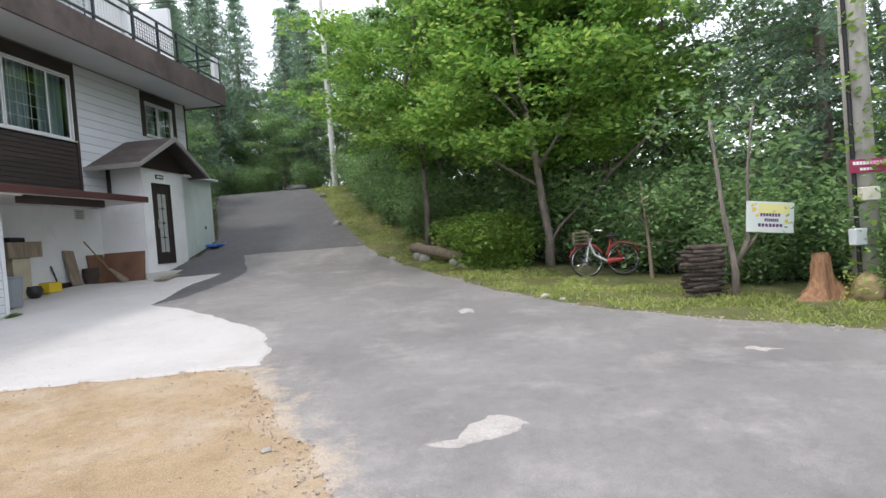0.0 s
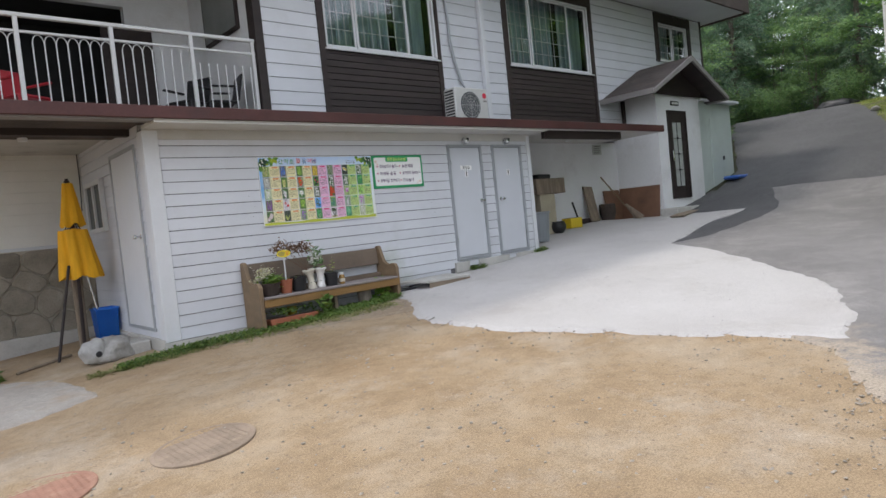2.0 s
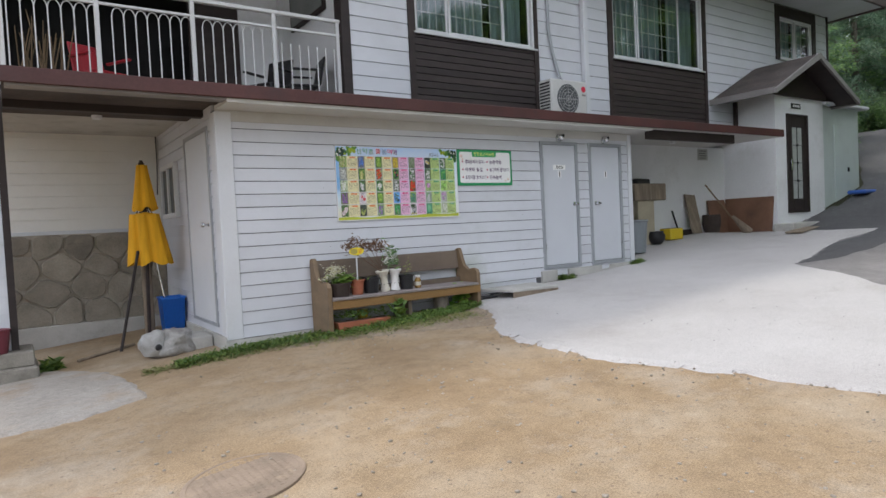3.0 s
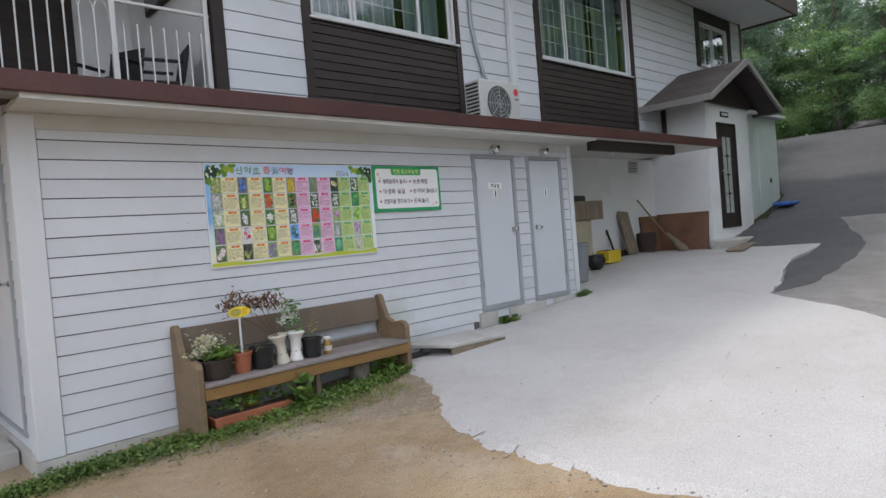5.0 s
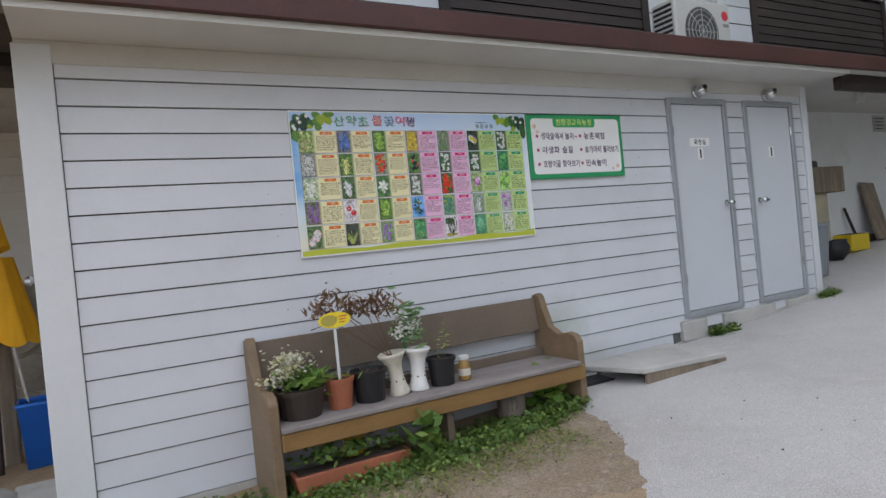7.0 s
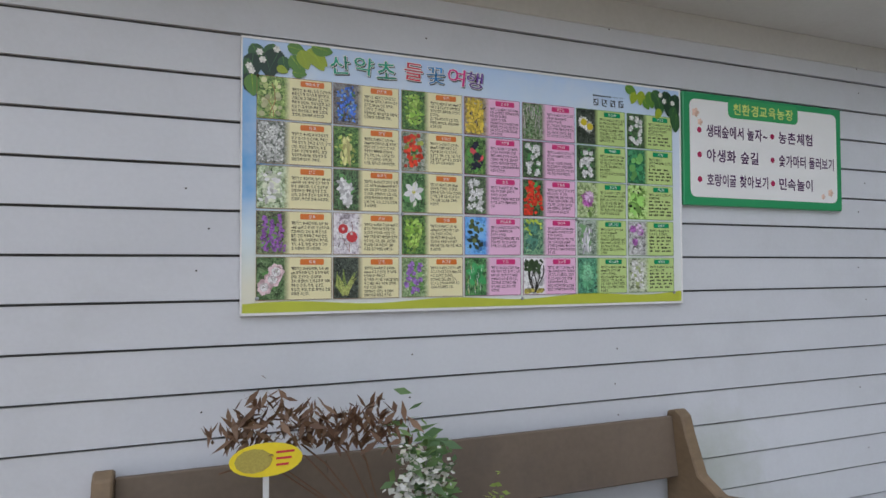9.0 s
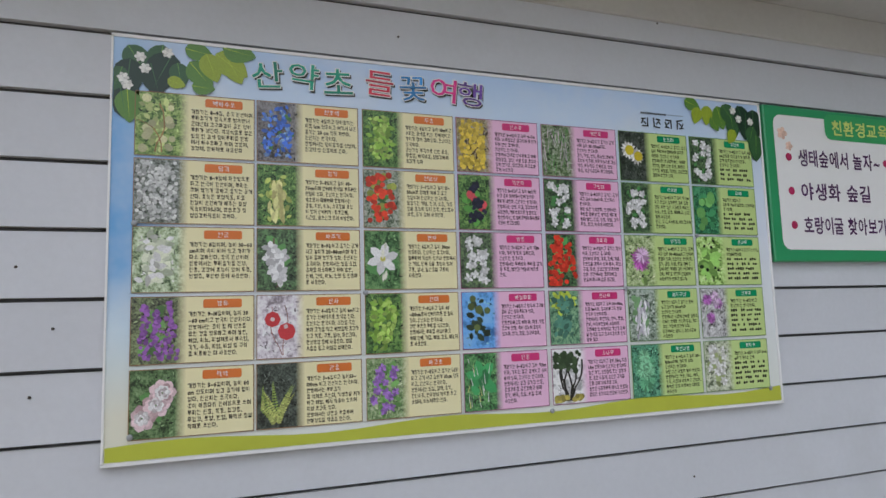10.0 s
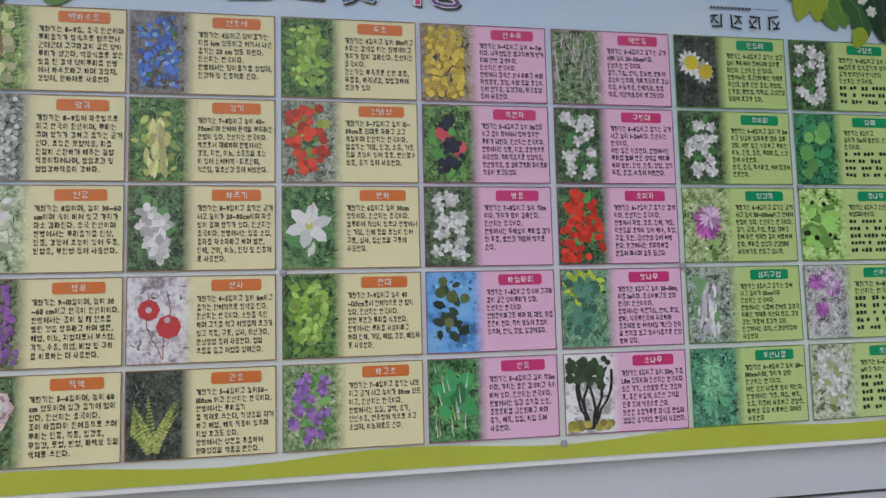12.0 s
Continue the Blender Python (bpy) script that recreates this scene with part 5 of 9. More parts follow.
HK = "원산지는 한국이다."
PLANTS = [
    [("백하수오", "pods", "개화기는 8~9월, 중국 원산이며\n뿌리줄기가 땅속으로 뻗으면서\n군데군데 고구마같이 굵은 덩이\n뿌리가 생긴다. 약용식물로 붉은\n빛을 띤 갈색 덩이뿌리를 한방\n에서 하수오라고 하며 강장제,\n강정제, 완하제로 사용한다"),
     ("현호색", "blue", "개화기는 4월이고 덩이줄기는\n지름 1cm 정도이고 여기서 나온\n줄기는 20 cm 정도 자란다.\n" + HK + "\n한방에서는 덩이줄기를 정혈제,\n진경제 및 진통제로 쓴다."),
     ("두충", "leafy", "개화기는 4월이고 높이 10m이고\n수피는 갈색을 띠는 회백색이고\n가지가 많이 갈라진다. 원산지는\n중국이다.\n간신기능 부족으로 인한 요통,\n무릎통, 하복냉감, 혈압강하에\n효과가 있다"),
     ("산수유", "yellowtree", "개화기는 3~4월이고 높이 4~7m\n이다. 나무껍질은 불규칙하게 벗겨\n지며 연한 갈색이다.\n" + HK + "\n한방에서 과육은 산수유라고 하며\n자양강장, 강정, 수렴 등의 효능이\n있어 현기증, 월경과다, 자궁출혈\n등에 사용한다."),
     ("맥문동", "reeds", "개화기는 5~6월이고 줄기는 곧게\n서며 높이 30~50cm이다.\n" + HK + "\n감기, 기침, 천식, 당뇨병, 변비에\n효능이 있으며, 약리작용으로 강심\n작용, 이뇨작용, 진해작용, 항암\n작용, 억균작용등이 보고되었다."),
     ("민들레", "daisy", "개화기는 4~5월이고 줄기는 없고\n잎이 뿌리에서 뭉쳐나며 옆으로\n퍼진다. " + HK + "\n한방에서는 포공영이라는 약재로\n쓰는데, 열로 인한 종창, 유방염,\n인후염, 맹장염, 복막염, 급성간염\n황달에 효과가 있다."),
     ("구절초", "whites", "개화기는 9~11월이고 높이 40\ncm정도로 땅속줄기가 옆으로\n길게 뻗으면서 번식한다.\n" + HK)],
    [("당귀", "lace", "개화기는 8~9월에 자줏빛으로\n피고 한국이 원산이며, 뿌리는\n크며 향기가 강하고 줄기는 곧게\n선다. 효능은 보혈작용, 피를\n원활히 순환하게 해주는 활혈\n작용이뛰어나며, 항암효과 및\n혈압강하작용이 강하다."),
     ("황기", "yellowpods", "개화기는 7~8월이고 높이 40~\n70cm이며 전체에 흰색의 부드러운\n잔털이 있다. " + HK + "\n약초로서 재배하며 한방에서는\n강장, 지한, 이뇨, 소종등의 효능\n이 있어 신체허약 · 피로권태,\n식은땀, 말초신경 등에 처방한다."),
     ("천남성", "redberries", "개화기는 5~7월이고 높이 15~\n50cm로 외대로 자라고 굵고\n육질이며 " + HK + "\n알줄기는 거담, 진경, 소종, 거풍\n등의 효능이 있어 중풍, 반신불수\n상풍, 종기 등에 사용한다."),
     ("복분자", "darkberries", "개화기는 5~6월이고 높이 3m정도\n이고 끝이 휘어져서 땅에 닿으면\n뿌리가 내린다. " + HK + "\n한방에서는 청량, 지갈, 강장약으로\n사용한다. 약리작용으로 항염작용,\n항산화작용, 항 헬리코박터 파이로리\n작용이 보고되었다."),
     ("구릿대", "whites", "개화기는 6~8월이고 줄기는 곧게\n서고 높이 1~2m이다. 원산지는\n한국이다.\n어린 잎은 식용한다. 한방에서는\n뿌리를 말려 만든 생약을 백지라\n하며 발한, 진정, 진통, 정혈, 감기\n두통, 통경, 치통에 처방한다."),
     ("으아리", "whites", "개화기는 6~8월이고 길이 약 2m\n이고 덩굴이 잎자루로 감아 올라\n간다. 어린 잎은 식용하고 뿌리는\n이뇨, 진통, 통풍, 류머티즘, 신경\n통에 사용한다.\n한국, 중국, 우수리강, 헤이룽강에\n분포한다."),
     ("다래", "greenfruit", "개화기는 5월이고\n길이가 7m에 달한다. 원산지는\n중국이다.")],
    [("천궁", "palegreen", "개화기는 8월이며, 높이 30~60\ncm이며 속이 비어 있고 가지가\n다소 갈라진다. 중국 원산이며\n한방에서는 뿌리줄기를 진정,\n진통, 강장에 효능이 있어 두통,\n빈혈증, 부인병 등에 사용한다."),
     ("차즈기", "whitespike", "개화기는 8~9월이고 줄기는 곧게\n서고 높이가 20~80cm이며 자줏\n빛이 돌며 향기가 있다. 원산지는\n중국이다. 한방에서는 잎을 소엽,\n종자를 자소자라고 하며 발한,\n진해, 건위, 이뇨, 진정 및 진통제\n로 사용한다."),
     ("반하", "star", "개화기는 6월이고 높이 30cm\n정도이다. 원산지는 중국이다.\n알뿌리에 독성이 있으나 한방에서\n는 거담, 진해 등의 효능이 있어\n구토, 설사, 임신중의 구토에\n사용한다."),
     ("방풍", "balls", "개화기는 7~8월이고 높이 약1m\n이다. 가지가 많이 갈라진다.\n원산지는 중국이다.\n한방에서는 두해살이 뿌리를 감기\n와 두통, 발한과 거담에 약으로\n쓴다."),
     ("오미자", "redclusters", "개화기는 6~7월이고 줄기는 갈색\n이다. 원산지는 중국이다.\n한방에서 자양, 강장, 진해, 거담,\n지한등의 효력이 있어 해수, 유정,\n구갈, 도한, 급성간염 등에 처방\n한다. 민간에서는 오미자차를\n만들어 마시며 술도 담근다."),
     ("엉겅퀴", "thistle", "개화기는 6~8월이고 줄기는 곧게\n서고 높이 50~100cm이고 전체에\n흰털이 있다. " + HK + "\n감기, 금창, 지혈, 토혈, 대하증\n등에 다른 약재와 같이 처방하여\n쓴다. 뿌리를 엉겅퀴 관절염에\n사용하기도 한다고 합니다."),
     ("뽕나무", "mulberry", "개화기는 6월이고 원산지는 한국,\n아열대지방이다.")],
    [("향유", "purplespike", "개화기는 9~10월이며, 높이 30\n~60 cm이고 한국이 원산지이다.\n한방에서는 꽃이 필 때 전초를\n말린 것을 향유라고 하며 발한,\n해열, 이뇨, 지혈제로서 부스럼,\n각기, 수종, 위염, 비혈 및 구취\n를 치료하는 데 사용한다."),
     ("산사", "hawthorn", "개화기는 4~5월이고 높이 6m이고\n줄기는 전체적으로 회색을 띤다.\n" + HK + " 소화를 촉진\n하며 고기를 먹고 체했을때 효과가\n있고 복통, 구토, 설사, 위산과다,\n만성장염 등에 사용한다. 혈의\n흐름을 돕고 어혈을 없애준다."),
     ("잔대", "leafy", "개화기는 7~9월이고 높이 40\n~120cm로서 전체적으로 잔 털이\n있다. " + HK + "\n연한 부분과 뿌리를 식용한다.\n한방에서는 뿌리를 사삼이라고\n하며 진해, 거담, 해열, 강장, 배농제\n로 사용한다."),
     ("하늘타리", "gourds", "개화기는 7~8월이고 땅속에 고구마\n같이 굵은 덩이뿌리가 있다.\n" + HK + "\n천화분이라고도 하며 폐, 대장, 위를\n튼튼히 한다. 특히 당뇨에 효험이\n있으며, 천식, 황달, 월경에좋다."),
     ("잣나무", "conifers", "개화기는 5월이고 높이 20~30m,\n지름 1m이다. 홍송이라고도 한다\n한국이 원산지이다.\n한방에서는 자른기침, 천식, 토혈,\n변비, 식욕부진등에 사용하며\n중풍예방 및 허약체질 개선과 환자\n의 회복을 돕고 장수식품으로 인정\n받아 왔다."),
     ("삼지구엽", "lilac", "개화기는 5월이고 줄기는 뭉쳐\n나고 높이가 30cm이다\n" + HK + "\n한방에서는 식물체 전체를 음양곽\n이라는 약재로 쓰는데 최음, 강장\n강정, 거풍에 효과가 있다.\n민간에서는 음위, 신경쇠약등에\n사용한다"),
     ("산부추", "chive", "개화기는 9~11월이고\n" + HK)],
    [("작약", "rose", "개화기는 5~6월이며, 높이 60\ncm 정도이며 잎과 줄기에 털이\n없다. 원산지는 중국이다.\n꽃이 아름다워 원예용으로 쓰며\n뿌리는 진통, 복통, 월경통,\n무월경, 토혈, 빈혈, 타박상 등의\n약재로 쓰인다."),
     ("관중", "fern", "개화기는 5~6월이고 높이50~\n100cm 이고 " + HK + "\n한방에서는 뿌리줄기\n를 약재로 쓰는데, 기생충의 제거\n하고 해열, 해독 작용이 있으며\n지혈 효과도 있다.\n양방에서는 성분을 추출하여\n면마정등의 약품을 만든다."),
     ("하고초", "purples", "개화기는 7~8월이고 줄기는 네모\n지고 곧게 서고 높이가 30cm 정도\n이고, " + HK + "\n한방에서는 임질, 결핵, 종기,\n전신수종, 연주창에 약으로 쓰고\n소염제, 이뇨제로도 쓴다."),
     ("인동", "honeysuckle", "개화기는 5~6월이고 길이 약5m\n이다. 가지는 붉은 갈색이고 속이\n비어 있다. " + HK + "\n한방에서는 잎과 줄기를 인동,\n꽃봉오리를 금은화라고 하며\n종기, 해독, 임질, 치질 등에\n사용한다."),
     ("소나무", "pinetree", "개화기는 5월이고 높이 35m, 지름\n1.8m 정도이며 " + HK + "\n잎은 각기, 소화불량 또는 강장제\n로, 꽃은 이질에, 송진은 고약의\n원료 등에 약용으로 쓴다.\n화분은 송황가루로 다식을 만들며\n껍질은 송기떡을 만들어 식용한다."),
     ("우산나물", "umbrellaleaf", "개화기는 6~9월이고 높이 50~\n100cm이며, 가지가 없다\n" + HK + "\n어린 순은 나물로 많이 먹는다.\n한방에서는 거풍, 제습, 해독,\n소종, 지통에 사용하고 관절통,\n타박상 등을 치료하는 데에도\n사용한다"),
     ("보리수", "palewhite", "개화기는 5~6월이고 높이 3~4\nm이고 가지는 은백")],
]
DG, MG, LG = (0.012, 0.035, 0.012), (0.05, 0.13, 0.03), (0.16, 0.28, 0.07)
# kind: three tones of the background, grain, then layers of (colour, how, count, size)
LOOKS = {
    "pods": (MG, (0.16, 0.26, 0.06), (0.33, 0.42, 0.14), 25, (((0.45, 0.52, 0.2), "leaf", 26, 0.02), ((0.55, 0.55, 0.3), "dot", 14, 0.009), ((0.3, 0.15, 0.06), "stalk", 2, 0.003))),
    "blue": ((0.05, 0.05, 0.05), (0.13, 0.12, 0.12), (0.2, 0.2, 0.2), 18, (((0.05, 0.15, 0.05), "leaf", 10, 0.02), ((0.06, 0.16, 0.62), "leaf", 70, 0.017), ((0.2, 0.35, 0.75), "leaf", 30, 0.012))),
    "leafy": (DG, MG, (0.14, 0.26, 0.06), 40, (((0.22, 0.4, 0.06), "leaf", 60, 0.022), ((0.36, 0.52, 0.12), "leaf", 30, 0.018))),
    "yellowtree": ((0.12, 0.1, 0.06), (0.28, 0.22, 0.1), (0.3, 0.3, 0.28), 35, (((0.08, 0.05, 0.03), "stalk", 7, 0.004), ((0.62, 0.44, 0.06), "dot", 170, 0.006))),
    "reeds": (DG, (0.1, 0.16, 0.06), (0.3, 0.32, 0.26), 30, (((0.5, 0.42, 0.46), "blade", 26, 0.09), ((0.1, 0.3, 0.08), "blade", 20, 0.05))),
    "daisy": ((0.01, 0.012, 0.01), (0.02, 0.03, 0.02), (0.06, 0.07, 0.06), 20, (((0.78, 0.76, 0.68), "daisy", 2, 0.03), ((0.75, 0.5, 0.03), "centre", 2, 0.015))),
    "whites": (DG, (0.03, 0.06, 0.03), (0.1, 0.18, 0.07), 40, (((0.06, 0.2, 0.06), "leaf", 20, 0.02), ((0.74, 0.75, 0.72), "bloom", 26, 0.009))),
    "lace": ((0.03, 0.035, 0.03), (0.12, 0.14, 0.11), (0.3, 0.32, 0.3), 60, (((0.55, 0.56, 0.54), "dot", 260, 0.0042),)),
    "yellowpods": (DG, MG, LG, 35, (((0.4, 0.48, 0.12), "leaf", 40, 0.02), ((0.72, 0.66, 0.26), "drop", 34, 0.032))),
    "redberries": ((0.06, 0.1, 0.05), (0.2, 0.24, 0.18), (0.36, 0.36, 0.32), 25, (((0.07, 0.2, 0.05), "leaf", 20, 0.024), ((0.35, 0.4, 0.08), "dot", 16, 0.008), ((0.66, 0.05, 0.02), "dot", 42, 0.008))),
    "darkberries": (DG, MG, LG, 25, (((0.1, 0.3, 0.06), "leaf", 16, 0.032), ((0.6, 0.08, 0.1), "dot", 4, 0.011), ((0.015, 0.015, 0.035), "berry", 5, 0.014))),
    "greenfruit": ((0.01, 0.06, 0.03), (0.02, 0.14, 0.06), (0.06, 0.26, 0.12), 20, (((0.05, 0.25, 0.1), "leaf", 14, 0.035), ((0.16, 0.42, 0.12), "dot", 8, 0.015))),
    "palegreen": ((0.08, 0.14, 0.06), (0.28, 0.36, 0.2), (0.5, 0.56, 0.42), 22, (((0.56, 0.64, 0.46), "leaf", 40, 0.03), ((0.7, 0.75, 0.64), "leaf", 16, 0.026))),
    "whitespike": ((0.02, 0.03, 0.02), (0.05, 0.09, 0.04), (0.1, 0.2, 0.08), 25, (((0.1, 0.25, 0.08), "leaf", 10, 0.04), ((0.12, 0.07, 0.06), "stalk", 1, 0.004), ((0.74, 0.7, 0.74), "bloom", 11, 0.016))),
    "star": ((0.02, 0.06, 0.02), (0.06, 0.16, 0.05), (0.14, 0.26, 0.1), 22, (((0.08, 0.22, 0.07), "leaf", 12, 0.04), ((0.78, 0.78, 0.72), "star", 1, 0.045), ((0.7, 0.6, 0.15), "centre", 1, 0.007), ((0.6, 0.64, 0.5), "drop", 4, 0.025))),
    "balls": (DG, (0.06, 0.09, 0.05), (0.12, 0.2, 0.08), 30, (((0.74, 0.74, 0.7), "bloom", 24, 0.010),)),
    "redclusters": ((0.012, 0.02, 0.012), (0.03, 0.08, 0.03), (0.1, 0.2, 0.08), 25, (((0.08, 0.3, 0.08), "leaf", 10, 0.03), ((0.68, 0.04, 0.02), "grapes", 3, 0.009))),
    "thistle": ((0.08, 0.14, 0.05), (0.25, 0.34, 0.14), (0.44, 0.5, 0.3), 25, (((0.25, 0.4, 0.12), "leaf", 14, 0.03), ((0.5, 0.12, 0.45), "burst", 2, 0.034), ((0.66, 0.4, 0.62), "burst", 1, 0.03))),
    "mulberry": ((0.1, 0.22, 0.04), (0.28, 0.46, 0.12), (0.46, 0.62, 0.26), 20, (((0.26, 0.5, 0.12), "leaf", 20, 0.045), ((0.02, 0.03, 0.02), "dot", 9, 0.005))),
    "purplespike": ((0.03, 0.03, 0.03), (0.1, 0.12, 0.06), (0.2, 0.26, 0.12), 25, (((0.12, 0.26, 0.08), "leaf", 18, 0.026), ((0.26, 0.1, 0.36), "spike", 3, 0.008))),
    "hawthorn": ((0.36, 0.3, 0.34), (0.5, 0.46, 0.5), (0.64, 0.62, 0.66), 9, (((0.3, 0.12, 0.1), "stalk", 2, 0.002), ((0.66, 0.05, 0.06), "dot", 2, 0.019), ((0.78, 0.5, 0.5), "centre", 2, 0.005))),
    "gourds": ((0.06, 0.22, 0.55), (0.1, 0.3, 0.64), (0.16, 0.36, 0.68), 6, (((0.03, 0.05, 0.03), "leaf", 16, 0.026), ((0.12, 0.16, 0.05), "dot", 5, 0.011))),
    "conifers": ((0.03, 0.09, 0.06), (0.1, 0.24, 0.14), (0.22, 0.36, 0.2), 35, (((0.4, 0.5, 0.06), "topleaf", 40, 0.022), ((0.08, 0.22, 0.16), "leaf", 50, 0.024))),
    "lilac": ((0.05, 0.09, 0.05), (0.22, 0.28, 0.22), (0.4, 0.44, 0.4), 25, (((0.16, 0.3, 0.14), "leaf", 12, 0.034), ((0.64, 0.6, 0.72), "drop", 36, 0.03))),
    "chive": ((0.2, 0.2, 0.18), (0.36, 0.36, 0.36), (0.5, 0.5, 0.5), 25, (((0.25, 0.38, 0.2), "blade", 8, 0.08), ((0.42, 0.14, 0.44), "burst", 3, 0.022), ((0.6, 0.42, 0.62), "burst", 2, 0.018))),
    "rose": ((0.02, 0.04, 0.015), (0.06, 0.12, 0.04), (0.14, 0.22, 0.1), 22, (((0.08, 0.2, 0.06), "leaf", 14, 0.034), ((0.75, 0.46, 0.48), "rose", 3, 0.028), ((0.8, 0.6, 0.6), "rose", 3, 0.016))),
    "fern": ((0.012, 0.014, 0.012), (0.03, 0.04, 0.03), (0.08, 0.1, 0.08), 25, (((0.26, 0.36, 0.08), "frond", 9, 0.07), ((0.42, 0.46, 0.14), "frond", 5, 0.06))),
    "purples": ((0.05, 0.1, 0.04), (0.16, 0.26, 0.1), (0.36, 0.4, 0.26), 30, (((0.16, 0.36, 0.1), "leaf", 34, 0.024), ((0.3, 0.15, 0.46), "bloom", 22, 0.009))),
    "honeysuckle": (DG, (0.04, 0.16, 0.05), (0.12, 0.3, 0.1), 25, (((0.05, 0.3, 0.1), "leaf", 9, 0.05), ((0.74, 0.74, 0.64), "blade", 12, 0.03), ((0.68, 0.56, 0.2), "blade", 5, 0.025))),
    "pinetree": ((0.55, 0.55, 0.56), (0.64, 0.64, 0.65), (0.72, 0.72, 0.73), 6, (((0.02, 0.018, 0.015), "stalk", 6, 0.006), ((0.04, 0.07, 0.03), "canopy", 60, 0.012), ((0.42, 0.36, 0.08), "floor", 30, 0.01))),
    "umbrellaleaf": ((0.02, 0.06, 0.04), (0.05, 0.2, 0.12), (0.12, 0.34, 0.2), 25, (((0.12, 0.38, 0.2), "burst", 6, 0.034), ((0.2, 0.48, 0.28), "burst", 5, 0.024))),
    "palewhite": ((0.1, 0.14, 0.07), (0.34, 0.38, 0.26), (0.52, 0.54, 0.44), 22, (((0.3, 0.36, 0.16), "leaf", 10, 0.035), ((0.74, 0.72, 0.6), "bloom", 22, 0.010))),
}


def blossoms(bm, how, count, size, x0, x1, z0, z1, y, rng):
    w, h = x1 - x0, z1 - z0

    def spot(m):
        return rng.uniform(x0 + m, x1 - m - 0.012), rng.uniform(z0 + m, z1 - m)

    def keep(a, m=0.001):
        return max(x0 + m, min(x1 - m - 0.004, a[0])), max(z0 + m, min(z1 - m, a[1]))

    n = 0
    for k in range(count):
        yk = y - 0.00001 * k
        if how in ("leaf", "topleaf", "drop"):
            a = rng.uniform(0, 6.28) if how != "drop" else rng.uniform(-1.9, -1.2)
            ln = size * rng.uniform(0.7, 1.2)
            cx, cz = spot(ln * 0.9)
            cz = z1 - (z1 - cz) * 0.4 if how == "topleaf" else cz
            petal(bm, cx, min(cz, z1 - ln * 0.8), a, ln * 0.9, ln * (0.5 if how != "drop" else 0.28), yk)
        elif how == "dot":
            cx, cz = spot(size * 1.3)
            if count == 2:
                cx, cz = (x0 + w * (0.34, 0.66)[k], z0 + h * (0.62, 0.42)[k])
            disc(bm, cx, cz, size * rng.uniform(0.75, 1.15), yk)
        elif how == "bloom":
            cx, cz = spot(size * 1.6)
            for j in range(5):
                petal(bm, cx, cz, j * 1.257 + k, size * rng.uniform(0.9, 1.5), size * 0.8, yk - 0.000004 * j)
        elif how in ("daisy", "burst"):
            cx, cz = (x0 + w * (0.22 + 0.36 * k), z0 + h * (0.62 - 0.12 * k)) if how == "daisy" else spot(size)
            m = 13 if how == "daisy" else 17
            for j in range(m):
                petal(bm, *keep((cx, cz), size * 0.96), j * 6.283 / m + k, size * rng.uniform(0.75, 0.95), size * (0.3 if how == "daisy" else 0.2), yk - 0.000004 * j)
        elif how == "centre":
            cx, cz = (x0 + w * (0.34 + 0.30 * k), z0 + h * (0.62 - 0.12 * k)) if count > 1 else (x0 + w * 0.45, z0 + h * 0.52)
            disc(bm, cx, cz, size, yk, 10)
        elif how == "star":
            for j in range(6):
                petal(bm, x0 + w * 0.45, z0 + h * 0.52, j * 1.047 + 0.3, size * 0.9, size * 0.48, yk - 0.00002 * j)
        elif how == "rose":
            cx, cz = (x0 + w * (0.62, 0.24, 0.5)[k % 3], z0 + h * (0.66, 0.3, 0.48)[k % 3])
            for ring in range(4):
                for j in range(7):
                    r = size * (1 - ring * 0.23)
                    p = keep((cx + 0.3 * r * math.cos(j * 0.9 + ring), cz + 0.3 * r * math.sin(j * 0.9 + ring)), r * 0.75)
                    petal(bm, *p, j * 0.9 + ring, r * 0.72, r * 0.75, yk - 0.00003 * (ring * 7 + j))
        elif how == "stalk":
            a = rng.uniform(1.1, 2.0)
            cx, cz = x0 + w * rng.uniform(0.35, 0.6), z0 + 0.006
            for j in range(6):
                nx, nz = keep((cx + 0.019 * math.cos(a), cz + 0.019 * math.sin(a)), 0.004)
                shape(bm, [(cx - size * 0.5, cz), (cx + size * 0.5, cz), (nx + size * 0.4, nz), (nx - size * 0.4, nz)], yk) if nz > cz + 0.002 else None
                cx, cz, a = nx, nz, a + rng.uniform(-0.45, 0.45)
        elif how == "blade":
            cx, cz = spot(0.006)
            a, ln = rng.uniform(1.2, 1.9), min(size, z1 - cz - 0.004)
            if ln > 0.01:
                p = keep((cx + ln * math.cos(a), cz + ln * math.sin(a)))
                shape(bm, [(cx, cz), (cx + 0.0022, cz), p], yk)
        elif how == "spike":
            cx = x0 + w * (0.26, 0.5, 0.74)[k % 3]
            for j in range(46):
                f = j / 45
                disc(bm, *keep((cx + rng.gauss(0, 0.008) * (1.1 - f * 0.8), z0 + 0.01 + f * h * (0.8, 0.72, 0.86)[k % 3]), 0.006), size * rng.uniform(0.4, 0.75), yk - 0.000003 * j, 6)
        elif how in ("grapes", "berry"):
            cx, cz = (x0 + w * (0.2, 0.62, 0.3)[k], z0 + h * (0.2, 0.52, 0.66)[k]) if how == "grapes" else spot(0.02)
            for j in range(34 if how == "grapes" else 16):
                disc(bm, *keep((cx + rng.gauss(0, 0.01 if how == "grapes" else size * 0.45), cz + rng.gauss(0, 0.022 if how == "grapes" else size * 0.45)), 0.008), size * (0.75 if how == "grapes" else 0.4), yk - 0.000003 * j, 7)
        elif how == "frond":
            a = rng.uniform(0.7, 2.5)
